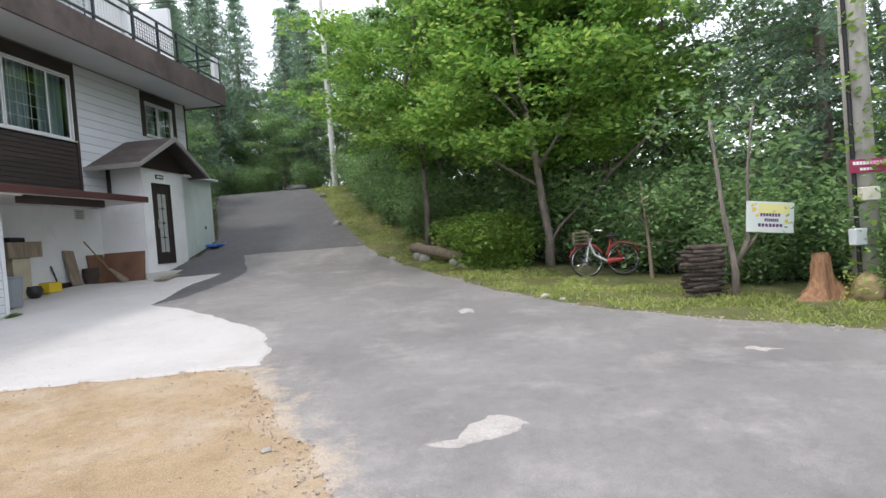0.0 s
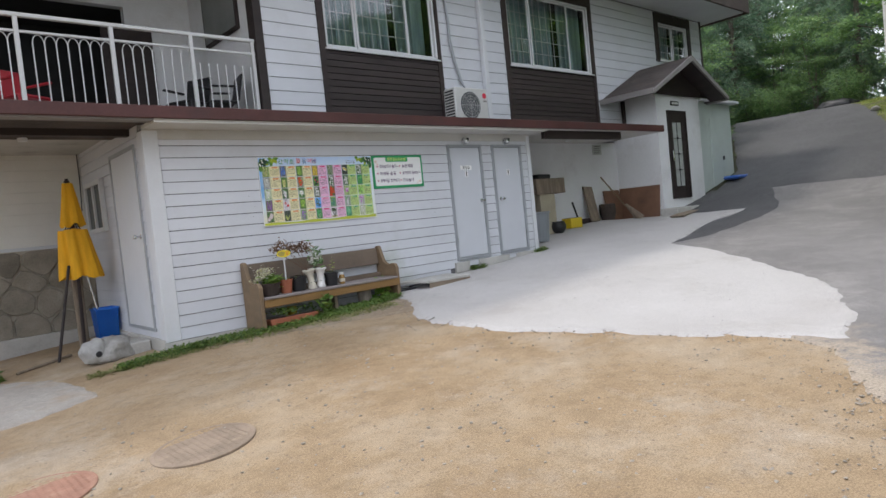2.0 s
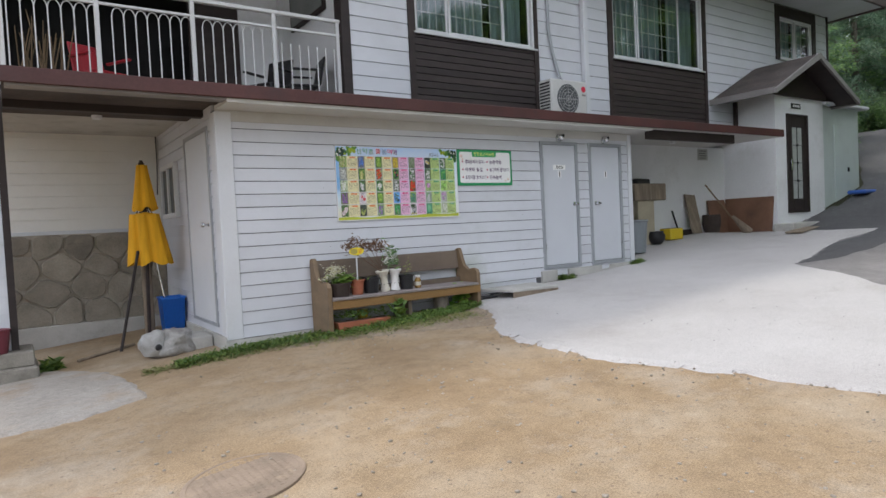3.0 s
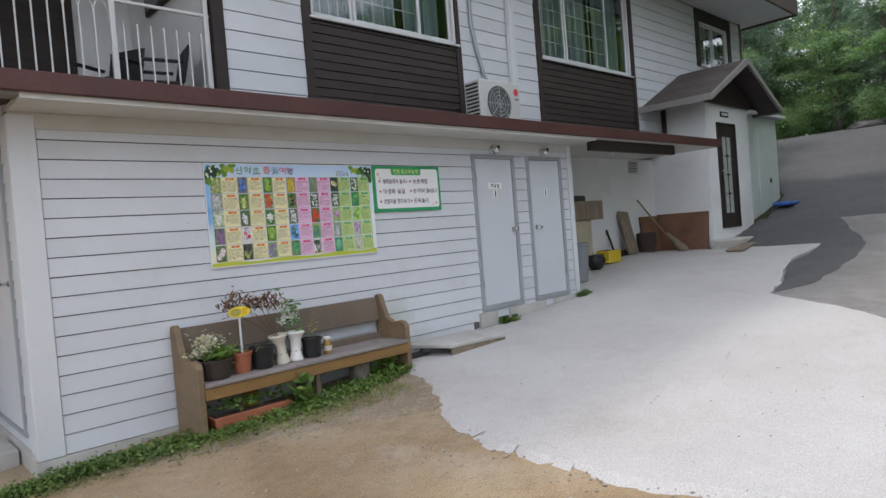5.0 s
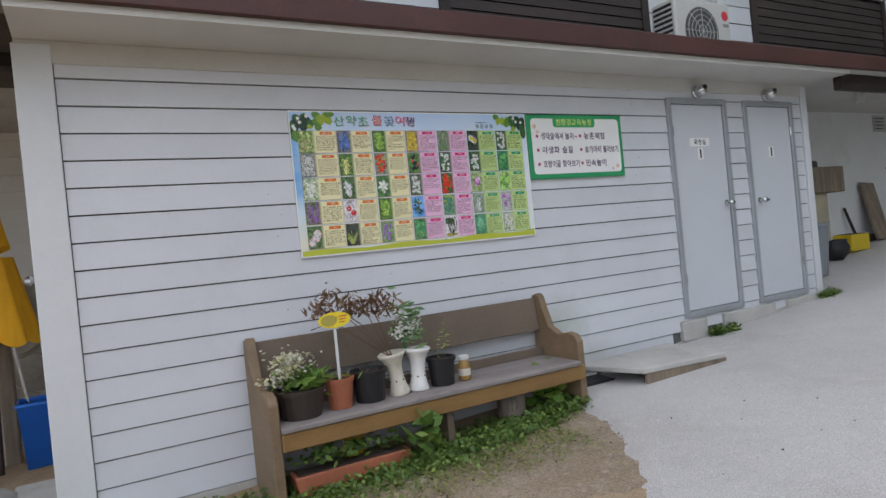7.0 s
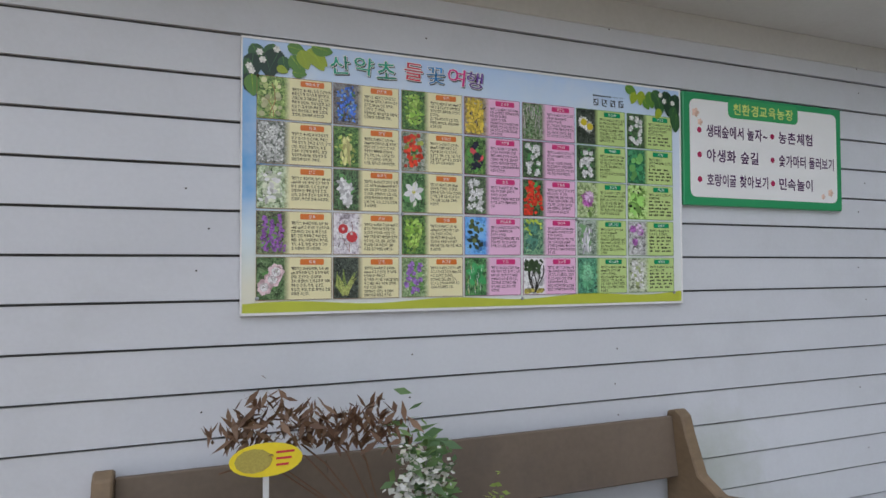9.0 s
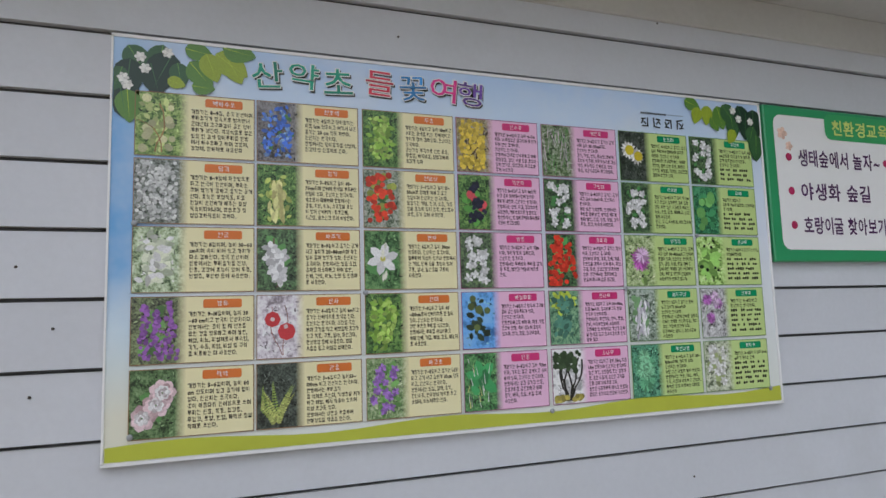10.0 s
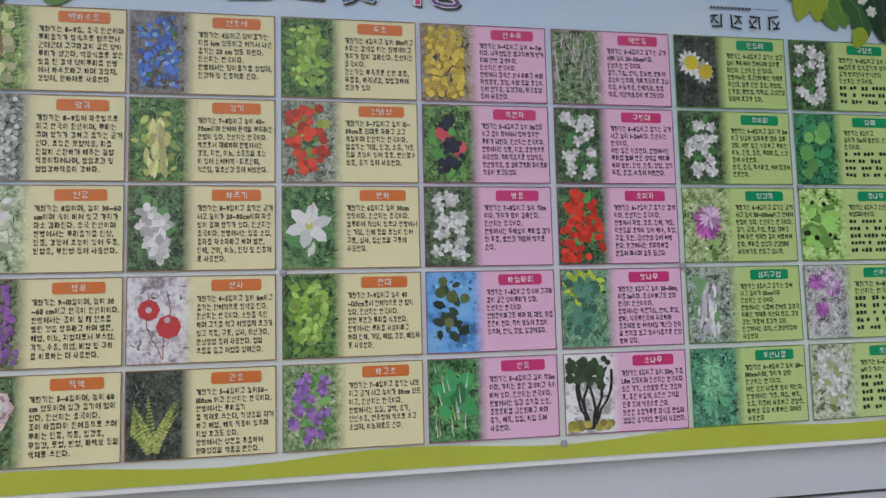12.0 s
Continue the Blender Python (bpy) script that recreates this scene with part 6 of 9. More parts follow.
            cx, cz = x0 + w * 0.42, z0 + 0.012
            for j in range(15):
                f = j / 14
                px_, pz_ = keep((cx + f * size * 1.35 * math.cos(a), cz + f * size * 1.5 * math.sin(a) - 0.018 * f * f), 0.012)
                for sgn in (1, -1):
                    petal(bm, px_, pz_, a + sgn * 1.2, 0.011 * (1.05 - f), 0.0042, yk)
        elif how == "canopy":
            disc(bm, *keep((x0 + w * (0.45 + 0.24 * rng.gauss(0, 1)), z0 + h * (0.78 + 0.09 * rng.gauss(0, 1))), 0.009), size * rng.uniform(0.4, 0.75), yk, 7)
        elif how == "floor":
            disc(bm, *keep((rng.uniform(x0, x1), z0 + 0.008 + rng.random() * 0.01), 0.008), size * 0.7, yk, 6)


XC, WC, ZR, HR = [0.046, 0.300, 0.546, 0.790, 1.035, 1.281, 1.527], [0.249, 0.236, 0.236, 0.234, 0.236, 0.236, 0.234], [2.147, 1.998, 1.849, 1.698, 1.546], 0.143
for r, row in enumerate(PLANTS):
    for c, (title, kind, body) in enumerate(row):
        tone = 0 if c < 3 else 1 if c < 5 else 2
        x0, x1, z1 = XC[c], XC[c] + WC[c], ZR[r]
        z0, xp = z1 - HR, XC[c] + WC[c] * (0.425 if c else 0.42)
        card = part("card", plate(x0, x1, z0, z1, YP + 0.0015), M_CARDS[tone], poster)
        rule = bmesh.new()
        for a, b2, d, e in ((x0, x1, z1 - 0.0014, z1), (x0, x1, z0, z0 + 0.0014), (x0, x0 + 0.0014, z0, z1), (x1 - 0.0014, x1, z0, z1)):
            plate(a, b2, d, e, YP + 0.0004, rule)
        part("rule", rule, M_RULES[tone], card)
        xm = (xp + x1) / 2 + (0.004 if c else 0.006)
        part("title_tag", plate(xm - 0.040, xm + 0.040, z1 - 0.026, z1 - 0.007, YP + 0.0008, round_=0.004), M_TAGS[tone], card)
        part("title", lettering(title, xm, z1 - 0.0165, YP + 0.0002, 0.0115, 0.062, True, built=True), M_PAPERWHITE, card)
        n = body.count("\n") + 1
        part("caption", lettering(body, xp + 0.009, z1 - 0.033, YP + 0.0004, 0.0142 * n - 0.004 if n < 8 else 0.104, x1 - xp - 0.014, squeeze=n > 3, built=True, bold=0.04), M_INK, card)
        if c == 6:
            bars, rb = bmesh.new(), random.Random(90 + r)
            for k in range(n, 7):
                zk, xk = z1 - 0.0335 - 0.0142 * k, xp + 0.009
                while xk < x1 - 0.02:
                    xe = min(x1 - 0.005, xk + rb.uniform(0.014, 0.034))
                    for j in range(max(1, int((xe - xk) / 0.0082))):
                        plate(xk + 0.0082 * j, xk + 0.0082 * j + 0.0058, zk - 0.0088 + rb.uniform(0, 0.002), zk - rb.uniform(0.0, 0.002), YP + 0.0004, bars)
                    xk = xe + 0.005
            tagged(part("small_print", bars, M_INK, card), kind="stuff")
        dark, mid, light, grain, layers = LOOKS[kind]
        dark = tuple(v * 0.7 for v in dark)
        mid, light = (tuple(min(0.85, v * 1.35 + 0.01) for v in q) for q in (mid, light))
        base = (CREAM, PINK, LIME)[tone]
        photo = part("photo", plate(x0 + 0.0015, xp + 0.006, z0 + 0.0015, z1 - 0.0015, YP + 0.0009), photo_mat("photo_" + kind, dark, mid, light, base, grain * 2.2), poster)
        rng = random.Random(r * 10 + c)
        yl = YP + 0.0006
        for k, (shade, count) in enumerate((((d * 0.55 for d in dark), 22), ((min(0.8, d * 1.15 + 0.02) for d in light), 24))):
            bm = bmesh.new()
            for j in range(count):
                px, pz = rng.uniform(x0 + 0.014, xp - 0.014), rng.uniform(z0 + 0.014, z1 - 0.014)
                petal(bm, px, pz, rng.uniform(0, 6.28), rng.uniform(0.006, 0.0125), rng.uniform(0.0015, 0.004), YP + 0.0008 - 0.0001 * k - 0.000002 * j)
            tagged(part("leaf_print", bm, ink(tuple(shade)), photo), kind="stuff")
        for k, (tint, how, count, size) in enumerate(layers):
            bm = bmesh.new()
            blossoms(bm, how, count, size, x0 + 0.002, xp - 0.002, z0 + 0.002, z1 - 0.002, yl, rng)
            yl -= 0.00001 * count + (0.0012 if how == "rose" else 0.0004)
            tagged(part("plant_print", bm, ink(tuple(min(0.85, v * 1.2) for v in tint)), photo), kind="stuff")
for x, z in ((0.05, 1.855), (0.548, 1.70), (0.05, 1.41), (1.275, 1.70), (1.03, 1.39), (1.53, 1.85), (1.76, 1.40)):
    part("screw", turned(lathe([(0.0065, 0), (0.0055, 0.003), (0.001, 0.004)], (0, 0, 0), 10), Matrix.Translation((x, YP - 0.001, z)) @ Matrix.Rotation(radians(90), 4, "X")), M_FRAMEGREY, poster)

notice = thing("activity_sign", "white activity sign with a green border", "sign", (2.3, 0, 1.775))
part("board", box(1.818, 2.792, -0.02, 0.0, 1.775, 2.27, 0.004), print_mat("sign_green", (0.03, 0.30, 0.12), spread=0.03), notice, "green sign border")
part("face", plate(1.853, 2.757, 1.812, 2.240, -0.0212, round_=0.03), M_PAPERWHITE, notice, "white sign face")
part("header", plate(2.07, 2.50, 2.172, 2.258, -0.0222, round_=0.025), print_mat("header_green", (0.045, 0.36, 0.13), spread=0.03), notice, "green header tab")
part("header_text", lettering("친환경교육농장", 2.285, 2.213, -0.0232, 0.052, 0.37, True), print_mat("lime_ink", (0.62, 0.72, 0.2)), notice)
M_PURPLEINK = print_mat("purple_ink", (0.09, 0.03, 0.11))
for k, (a, b2) in enumerate((("생태숲에서 놀자~", "농촌체험"), ("야생화 숲길", "숯가마터 둘러보기"), ("호랑이굴 찾아보기", "민속놀이"))):
    z = 2.105 - 0.108 * k
    for x, txt, wmax in ((1.905, a, 0.36), (2.335, b2, 0.36)):
        bl = bmesh.new()
        disc(bl, x, z, 0.013, -0.0222, 10)
        part("bullet", bl, ink((0.5, 0.03, 0.12)), notice)
        part("line", lettering(txt, x + 0.04, z + 0.028, -0.0222, 0.056, wmax), M_PURPLEINK, notice)
for x, z, s in ((1.885, 2.18, 0.022), (1.91, 2.14, 0.016), (2.71, 1.86, 0.02), (2.66, 1.84, 0.014)):
    bm = bmesh.new()
    for j in range(5):
        petal(bm, x, z, j * 1.257, s, s * 0.8, -0.0222 + 0.00002 * j)
    part("flower_print", bm, ink((0.8, 0.5, 0.4)), notice)


# ---- windows and doors ----
def window(name, g, cols, bars, label, y=YU):
    """A white sliding window in its opening: frame, sill, panes, the grille behind the middle pane and curtains."""
    x0, x1, z0, z1 = g
    win = tagged(new(name), label, "window", kind="structure")
    ORIGIN[win] = Vector((0, 0, 0))
    fr = bmesh.new()
    for a, b, c, d in ((x0, x1, z0, z0 + 0.045), (x0, x1, z1 - 0.045, z1), (x0, x0 + 0.045, z0, z1), (x1 - 0.045, x1, z0, z1)):
        box(a, b, y + 0.0, y + 0.1, c, d, 0.006, fr)
    part("window_frame", fr, M_WINFRAME, win)
    part("window_sill", box(x0 - 0.03, x1 + 0.03, y - 0.05, y + 0.02, z0 - 0.03, z0, 0.006), M_WINFRAME, win)
    x = x0 + 0.045
    for k, f in enumerate(cols):
        w = (x1 - x0 - 0.09) * f
        dy = 0.03 if k % 2 else 0.055
        sash = bmesh.new()
        for a, b, c, d in ((x, x + w, z0 + 0.045, z0 + 0.08), (x, x + w, z1 - 0.08, z1 - 0.045), (x, x + 0.04, z0 + 0.08, z1 - 0.08), (x + w - 0.04, x + w, z0 + 0.08, z1 - 0.08)):
            box(a, b, y + dy, y + dy + 0.022, c, d, 0.003, sash)
        s = part("sash", sash, M_WINFRAME, win)
        pane = part("pane", box(x + 0.04, x + w - 0.04, y + dy + 0.008, y + dy + 0.013, z0 + 0.08, z1 - 0.08), M_GLASS, s, "greenish glass pane")
        pane.visible_shadow = False
        if bars[k]:
            gr = bmesh.new()
            nx, nz = bars[k]
            for i in range(1, nx):
                xi = x + 0.04 + (w - 0.08) * i / nx
                box(xi - 0.006, xi + 0.006, y + 0.115, y + 0.127, z0 + 0.045, z1 - 0.045, bm=gr)
            for i in range(1, nz):
                zi = z0 + 0.08 + (z1 - z0 - 0.2) * i / nz
                box(x, x + w, y + 0.113, y + 0.125, zi - 0.006, zi + 0.006, bm=gr)
            part("grille", gr, M_WINFRAME, win, "white security grille")
        x += w
    # Box behind the panes, coloured almost black in place of indoor shade.
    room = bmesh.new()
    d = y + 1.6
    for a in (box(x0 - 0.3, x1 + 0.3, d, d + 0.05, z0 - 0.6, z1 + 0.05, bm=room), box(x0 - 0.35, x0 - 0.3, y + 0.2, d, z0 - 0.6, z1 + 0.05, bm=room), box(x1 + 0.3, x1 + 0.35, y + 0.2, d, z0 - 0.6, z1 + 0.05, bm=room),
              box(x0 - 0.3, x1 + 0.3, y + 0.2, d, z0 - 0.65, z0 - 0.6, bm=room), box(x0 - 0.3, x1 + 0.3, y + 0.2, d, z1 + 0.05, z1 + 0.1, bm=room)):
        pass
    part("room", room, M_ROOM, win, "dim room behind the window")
    for lo, hi in ((x0 + 0.05, x0 + (x1 - x0) * 0.62), (x1 - (x1 - x0) * 0.3, x1 - 0.05)):
        cu = bmesh.new()
        n = int((hi - lo) / 0.035)
        top, bot = [], []
        for i in range(n + 1):
            a = lo + (hi - lo) * i / n
            b = y + 0.26 + 0.04 * math.sin(i * 1.1) + 0.015 * math.sin(i * 2.7)
            top.append(cu.verts.new((a, b, z1 + 0.02)))
            bot.append(cu.verts.new((a + 0.01 * math.sin(i), b + 0.01, z0 - 0.3)))
        for i in range(n):
            cu.faces.new((bot[i], bot[i + 1], top[i + 1], top[i]))
        bmesh.ops.solidify(cu, geom=cu.faces[:], thickness=0.004)
        part("curtain", cu, M_CURTAIN, win, "pleated teal curtain")
    return win


window("window_1", G1, (0.26, 0.48, 0.26), ((4, 5), (6, 5), None), "white three-part sliding window with a grille and teal curtains")
window("window_2", G2, (0.26, 0.48, 0.26), ((4, 5), (6, 5), None), "white three-part sliding window with a grille and teal curtains")
window("window_3", G3, (0.5, 0.5), ((3, 4), (3, 4)), "white two-part window beside the porch roof")
window("window_4", G4, (0.5, 0.5), (None, (3, 4)), "white terrace window of the top storey", 1.38)

M_SIGNBLUE = print_mat("sign_blue", (0.01, 0.07, 0.42), spread=0.05)


def knob(parent, x, y, z, lever=0.0):
    bm = turned(lathe([(0.032, 0), (0.032, 0.006), (0.014, 0.012), (0.012, 0.04), (0.026, 0.05), (0.03, 0.065), (0.02, 0.08), (0.002, 0.083)], (0, 0, 0), 16), Matrix.Translation((x, y, z)) @ Matrix.Rotation(radians(90), 4, "X"))
    if lever:
        box(min(x, x + lever), max(x, x + lever), y - 0.062, y - 0.045, z - 0.01, z + 0.01, 0.003, bm)
    return part("door_handle", bm, M_CHROME, parent, "chrome door handle", smooth=False)


def grey_door(name, g, handle_x, lever, label, word):
    x0, x1, z0, z1 = g
    door = tagged(new(name), label, "door", kind="structure")
    ORIGIN[door] = Vector((0, 0, 0))
    fr = bmesh.new()
    for a, b, c, d in ((x0 - 0.04, x0 + 0.012, z0 - 0.05, z1 + 0.04), (x1 - 0.012, x1 + 0.04, z0 - 0.05, z1 + 0.04), (x0 + 0.012, x1 - 0.012, z1 - 0.012, z1 + 0.04), (x0 + 0.012, x1 - 0.012, z0 - 0.05, z0 + 0.006)):
        box(a, b, -0.02, 0.1, c, d, 0.004, fr)
    part("door_frame", fr, M_FRAMEGREY, door, "grey steel door frame")
    leaf = part("door_leaf", box(x0 + 0.016, x1 - 0.016, 0.0, 0.04, z0 + 0.01, z1 - 0.016, 0.004), M_DOORGREY, door, "flush grey painted door leaf")
    knob(leaf, handle_x, 0.0, 1.475, lever)
    for z in (z0 + 0.25, z1 - 0.3):
        hx = x0 + 0.012 if handle_x > (x0 + x1) / 2 else x1 - 0.012
        part("hinge", lathe([(0.008, 0), (0.008, 0.09)], (hx, -0.012, z), 8), M_CHROME, leaf)
    xm = (x0 + x1) / 2
    if word:
        part("door_sign", box(xm - 0.13, xm + 0.13, -0.004, 0.0, 2.01, 2.085), M_PAPERWHITE, leaf)
        part("door_lettering", lettering(word, xm, 2.048, -0.0052, 0.052, 0.22, True), M_INK, leaf)
    part("door_sign", box(xm - 0.035, xm + 0.035, -0.004, 0.0, 1.89, 1.995), M_PAPERWHITE, leaf)
    part("door_symbol", box(xm - 0.011, xm + 0.011, -0.0055, -0.004, 1.90, 1.985, 0.0), M_INK, leaf)
    return door


grey_door("door_1", D1, 4.068, -0.07, "closed grey toilet door with a small sign", "화장실")
grey_door("door_2", D2, 4.56, 0.07, "closed grey toilet door with a pictogram plate", "")
structure("step_door_1", box(3.3, 3.62, -0.03, 0.02, 0.3, 0.47, 0.006), M_CONC, "pale concrete block under the toilet door", "step")
structure("step_door_2", box(3.86, 4.62, -0.03, 0.02, 0.33, 0.47, 0.006), M_CONC, "pale concrete block between the toilet doors", "step")
structure("step_door_3", box(4.82, 5.46, -0.03, 0.02, 0.38, 0.47, 0.006), M_CONC, "pale concrete block under the toilet door", "step")

sd = tagged(new("door_3"), "closed white side door inside the entry recess", "door", kind="structure")
ORIGIN[sd] = Vector((0, 0, 0))
fr = bmesh.new()
for a, b, c, d in ((0.36, 0.41, 0.2, 2.5), (1.45, 1.5, 0.2, 2.5), (0.41, 1.45, 2.45, 2.5), (0.41, 1.45, 0.2, 0.24)):
    box(XL - 0.015, XL + 0.05, a, b, c, d, 0.004, fr)
part("door_frame", fr, M_FRAMEGREY, sd)
leaf = part("door_leaf", box(XL - 0.004, XL + 0.035, 0.41, 1.45, 0.24, 2.45, 0.003), M_WHITE, sd, "white door leaf")
part("door_handle", turned(lathe([(0.03, 0), (0.012, 0.012), (0.012, 0.045), (0.03, 0.06), (0.022, 0.085), (0.002, 0.09)], (0, 0, 0), 14), Matrix.Translation((XL - 0.004, 0.52, 1.38)) @ Matrix.Rotation(radians(-90), 4, "Y")), M_CHROME, leaf, "chrome door knob")
w5 = tagged(new("window_5"), "small white window in the recess side wall", "window", kind="structure")
ORIGIN[w5] = Vector((0, 0, 0))
fr = bmesh.new()
for a, b, c, d in ((1.98, 2.04, 1.53, 2.27), (2.83, 2.89, 1.53, 2.27), (2.04, 2.83, 2.21, 2.27), (2.04, 2.83, 1.53, 1.59), (2.40, 2.46, 1.59, 2.21)):
    box(XL - 0.05, XL + 0.01, a, b, c, d, 0.004, fr)
part("window_frame", fr, M_WINFRAME, w5)
part("pane", box(XL - 0.02, XL - 0.012, 2.04, 2.83, 1.59, 2.21), flat("dark_pane", (0.03, 0.04, 0.045), 0.08), w5, "dark glass pane")

pd = tagged(new("door_4"), "dark-framed entrance door with frosted glass panels", "door", kind="structure")
ORIGIN[pd] = Vector((0, 0, 0))
fr = bmesh.new()
for a, b, c, d in ((10.566, 10.60, 1.14, 3.27), (11.433, 11.467, 1.14, 3.27), (10.60, 11.433, 3.236, 3.27), (10.60, 11.433, 1.14, 1.17)):
    box(a, b, PY - 0.03, PY + 0.1, c, d, 0.004, fr)
part("door_frame", fr, M_DARK, pd)
st = bmesh.new()
for a, b, c, d in ((10.60, 10.80, 1.17, 3.236), (11.233, 11.433, 1.17, 3.236), (10.80, 11.233, 2.99, 3.236), (10.80, 11.233, 1.17, 1.44)):
    box(a, b, PY - 0.01, PY + 0.04, c, d, 0.006, st)
leaf = part("door_leaf", st, M_DARK, pd, "dark brown door leaf")
part("pane", box(10.80, 11.233, PY + 0.01, PY + 0.02, 1.44, 2.99), surface("frosted_glass", (0.42, 0.44, 0.42), 0.25, var=0.12, scale=6, bump=0.1), leaf, "frosted glass panel")
bars = bmesh.new()
box(11.01, 11.022, PY - 0.004, PY + 0.008, 1.44, 2.99, bm=bars)
for z in (1.83, 2.22, 2.6):
    box(10.8, 11.233, PY - 0.004, PY + 0.008, z - 0.005, z + 0.005, bm=bars)
    lathe([(0.03, -0.02), (0.03, 0.02)], (11.016, PY, z), 10, bars)
part("glazing_bar", bars, M_BLACK, leaf, "thin dark glazing ornament")
part("door_handle", box(10.66, 10.72, PY - 0.06, PY - 0.01, 2.05, 2.3, 0.008), M_CHROME, leaf, "chrome handle plate")
nameplate = thing("door_plate", "small black name plate over the porch door", "sign", (11.0, PY, 3.42))
part("plate", box(10.79, 11.17, PY - 0.02, PY, 3.39, 3.5, 0.004), M_BLACK, nameplate)
for k in range(4):
    part("mark", box(10.84 + 0.075 * k, 10.89 + 0.075 * k, PY - 0.024, PY - 0.02, 3.42, 3.47), M_PAPERWHITE, nameplate)

# ---- porch roof and shed ----
porch_roof = thing("porch_roof", "grey felt gable roof over the entrance porch", "roof", (11.0, 0.0, 3.6))
for sgn, xe in ((-1, 9.2), (1, 12.78)):
    prof = [(11.0, 4.46), (xe, 3.6), (xe, 3.54), (11.0, 4.37)]
    part("roof_slope", prism(prof, "y", -0.48, 0.95), M_SHINGLE, porch_roof, "weathered grey felt slope")
    part("bargeboard", prism([(11.0, 4.475), (xe - 0.02 * -sgn * -1, 3.6), (xe, 3.50), (11.0, 4.35)], "y", -0.53, -0.48), M_VERGE, porch_roof, "pale weathered bargeboard")
    part("eave_board", box(min(xe, xe + 0.03 * sgn), max(xe, xe + 0.03 * sgn), -0.5, 0.93, 3.5, 3.62), M_VERGE, porch_roof, "pale eave board")
    part("lining", prism([(11.0, 4.36), (xe - 0.04 * sgn, 3.55), (xe - 0.04 * sgn, 3.53), (11.0, 4.33)], "y", -0.46, 0.93), M_DARK, porch_roof, "dark boarding under the eaves")
part("gable", prism([(11.0, 4.33), (9.75, 3.74), (9.75, 3.62), (12.2, 3.62), (12.2, 3.76)], "y", -0.06, -0.03), M_DARK, porch_roof, "dark timber gable")
shed = thing("garden_shed", "pale grey-green metal shed beside the porch", "shed", (13.2, 0.1, 1.1))
M_SHED = surface("pale_shed_paint", (0.5, 0.56, 0.53), 0.5, var=0.06, scale=1.0, bump=0.05, stain=(0.36, 0.4, 0.38), amount=0.4)
part("body", box(12.205, 14.15, 0.1, 0.94, 1.0, 3.56, 0.01), M_SHED, shed)
part("roof", box(12.21, 14.4, -0.06, 0.94, 3.56, 3.63, 0.012), M_WHITE, shed, "thin pale roof sheet")
sdoor = part("door", box(12.88, 13.6, 0.075, 0.1, 1.2, 3.15, 0.006), M_SHED, shed)
part("handle", box(13.48, 13.53, 0.04, 0.075, 2.05, 2.15, 0.006), M_BLACK, sdoor, "dark latch")
part("sill", box(12.2, 14.2, -0.05, 0.1, 0.9, 1.1, 0.01), M_CONC, shed, "concrete sill")
tarp = thing("folded_tarp", "small folded blue tarpaulin on the asphalt", "tarpaulin", (13.4, -0.3, gz(13.4, -0.3)))
part("sheet", box(13.0, 13.9, -0.5, -0.1, gz(13.4, -0.3), gz(13.4, -0.3) + 0.09, 0.03), flat("blue_tarp", (0.04, 0.12, 0.42), 0.5), tarp)

# ---- fittings on the walls ----
for x in (3.77, 4.785):
    lamp = thing("dome_lamp", "small chrome dome lamp over a toilet door", "wall lamp", (x, 0.0, 2.5), "lamps over the doors")
    m = Matrix.Translation((x, -0.004, 2.5)) @ Matrix.Rotation(radians(90), 4, "X")
    part("base", turned(lathe([(0.06, 0), (0.06, 0.02), (0.05, 0.028)], (0, 0, 0), 20), m), M_CHROME, lamp)
    part("dome", turned(lathe([(0.052, 0.024), (0.056, 0.05), (0.048, 0.085), (0.03, 0.105), (0.004, 0.112)], (0, 0, 0), 20), m), M_CHROME, lamp, smooth=True)
    part("lens", turned(lathe([(0.022, 0.09), (0.022, 0.116), (0.002, 0.118)], (0.0, 0.022, 0), 12), m), M_BLACK, lamp, "black lens")

ac = thing("air_conditioner", "white outdoor air conditioner unit on the ledge", "air conditioner", (4.3, 0.4, 2.77))
part("body", box(3.93, 4.74, 0.26, 0.56, 2.87, 3.49, 0.02), flat("ac_white", (0.52, 0.52, 0.5), 0.45), ac)
m = Matrix.Translation((4.29, 0.258, 3.18)) @ Matrix.Rotation(radians(90), 4, "X")
# Solid disc on the casing; the hollow's shade is put into its colour.
part("fan_opening", turned(lathe([(0.24, 0), (0.24, 0.006), (0.22, 0.008)], (0, 0, 0), 28), m), flat("ac_dark", (0.08, 0.085, 0.09), 0.5), ac, "dark disc for the shaded fan opening")
rings = bmesh.new()
for r in (0.06, 0.11, 0.16, 0.21):
    tube([(4.29 + r * math.cos(a * 0.2618), 0.244, 3.18 + r * math.sin(a * 0.2618)) for a in range(25)], 0.004, 4, rings)
for a in range(8):
    tube([(4.29, 0.244, 3.18), (4.29 + 0.24 * math.cos(a * 0.785), 0.246, 3.18 + 0.24 * math.sin(a * 0.785))], 0.004, 4, rings)
part("fan_guard", rings, flat("ac_guard", (0.45, 0.45, 0.44), 0.5), ac, "grey wire fan guard")
louv = bmesh.new()
for k in range(11):
    box(3.924, 3.934, 0.30, 0.52, 2.92 + 0.05 * k, 2.945 + 0.05 * k, bm=louv)
part("louvre", louv, M_BLACK, ac, "dark side louvres")
mk = bmesh.new()
disc(mk, 4.65, 3.36, 0.05, 0.257, 14)
part("badge", mk, ink((0.5, 0.03, 0.06)), ac, "round red badge")
part("badge_bar", box(4.62, 4.70, 0.256, 0.259, 3.25, 3.28), M_VERGE, ac)
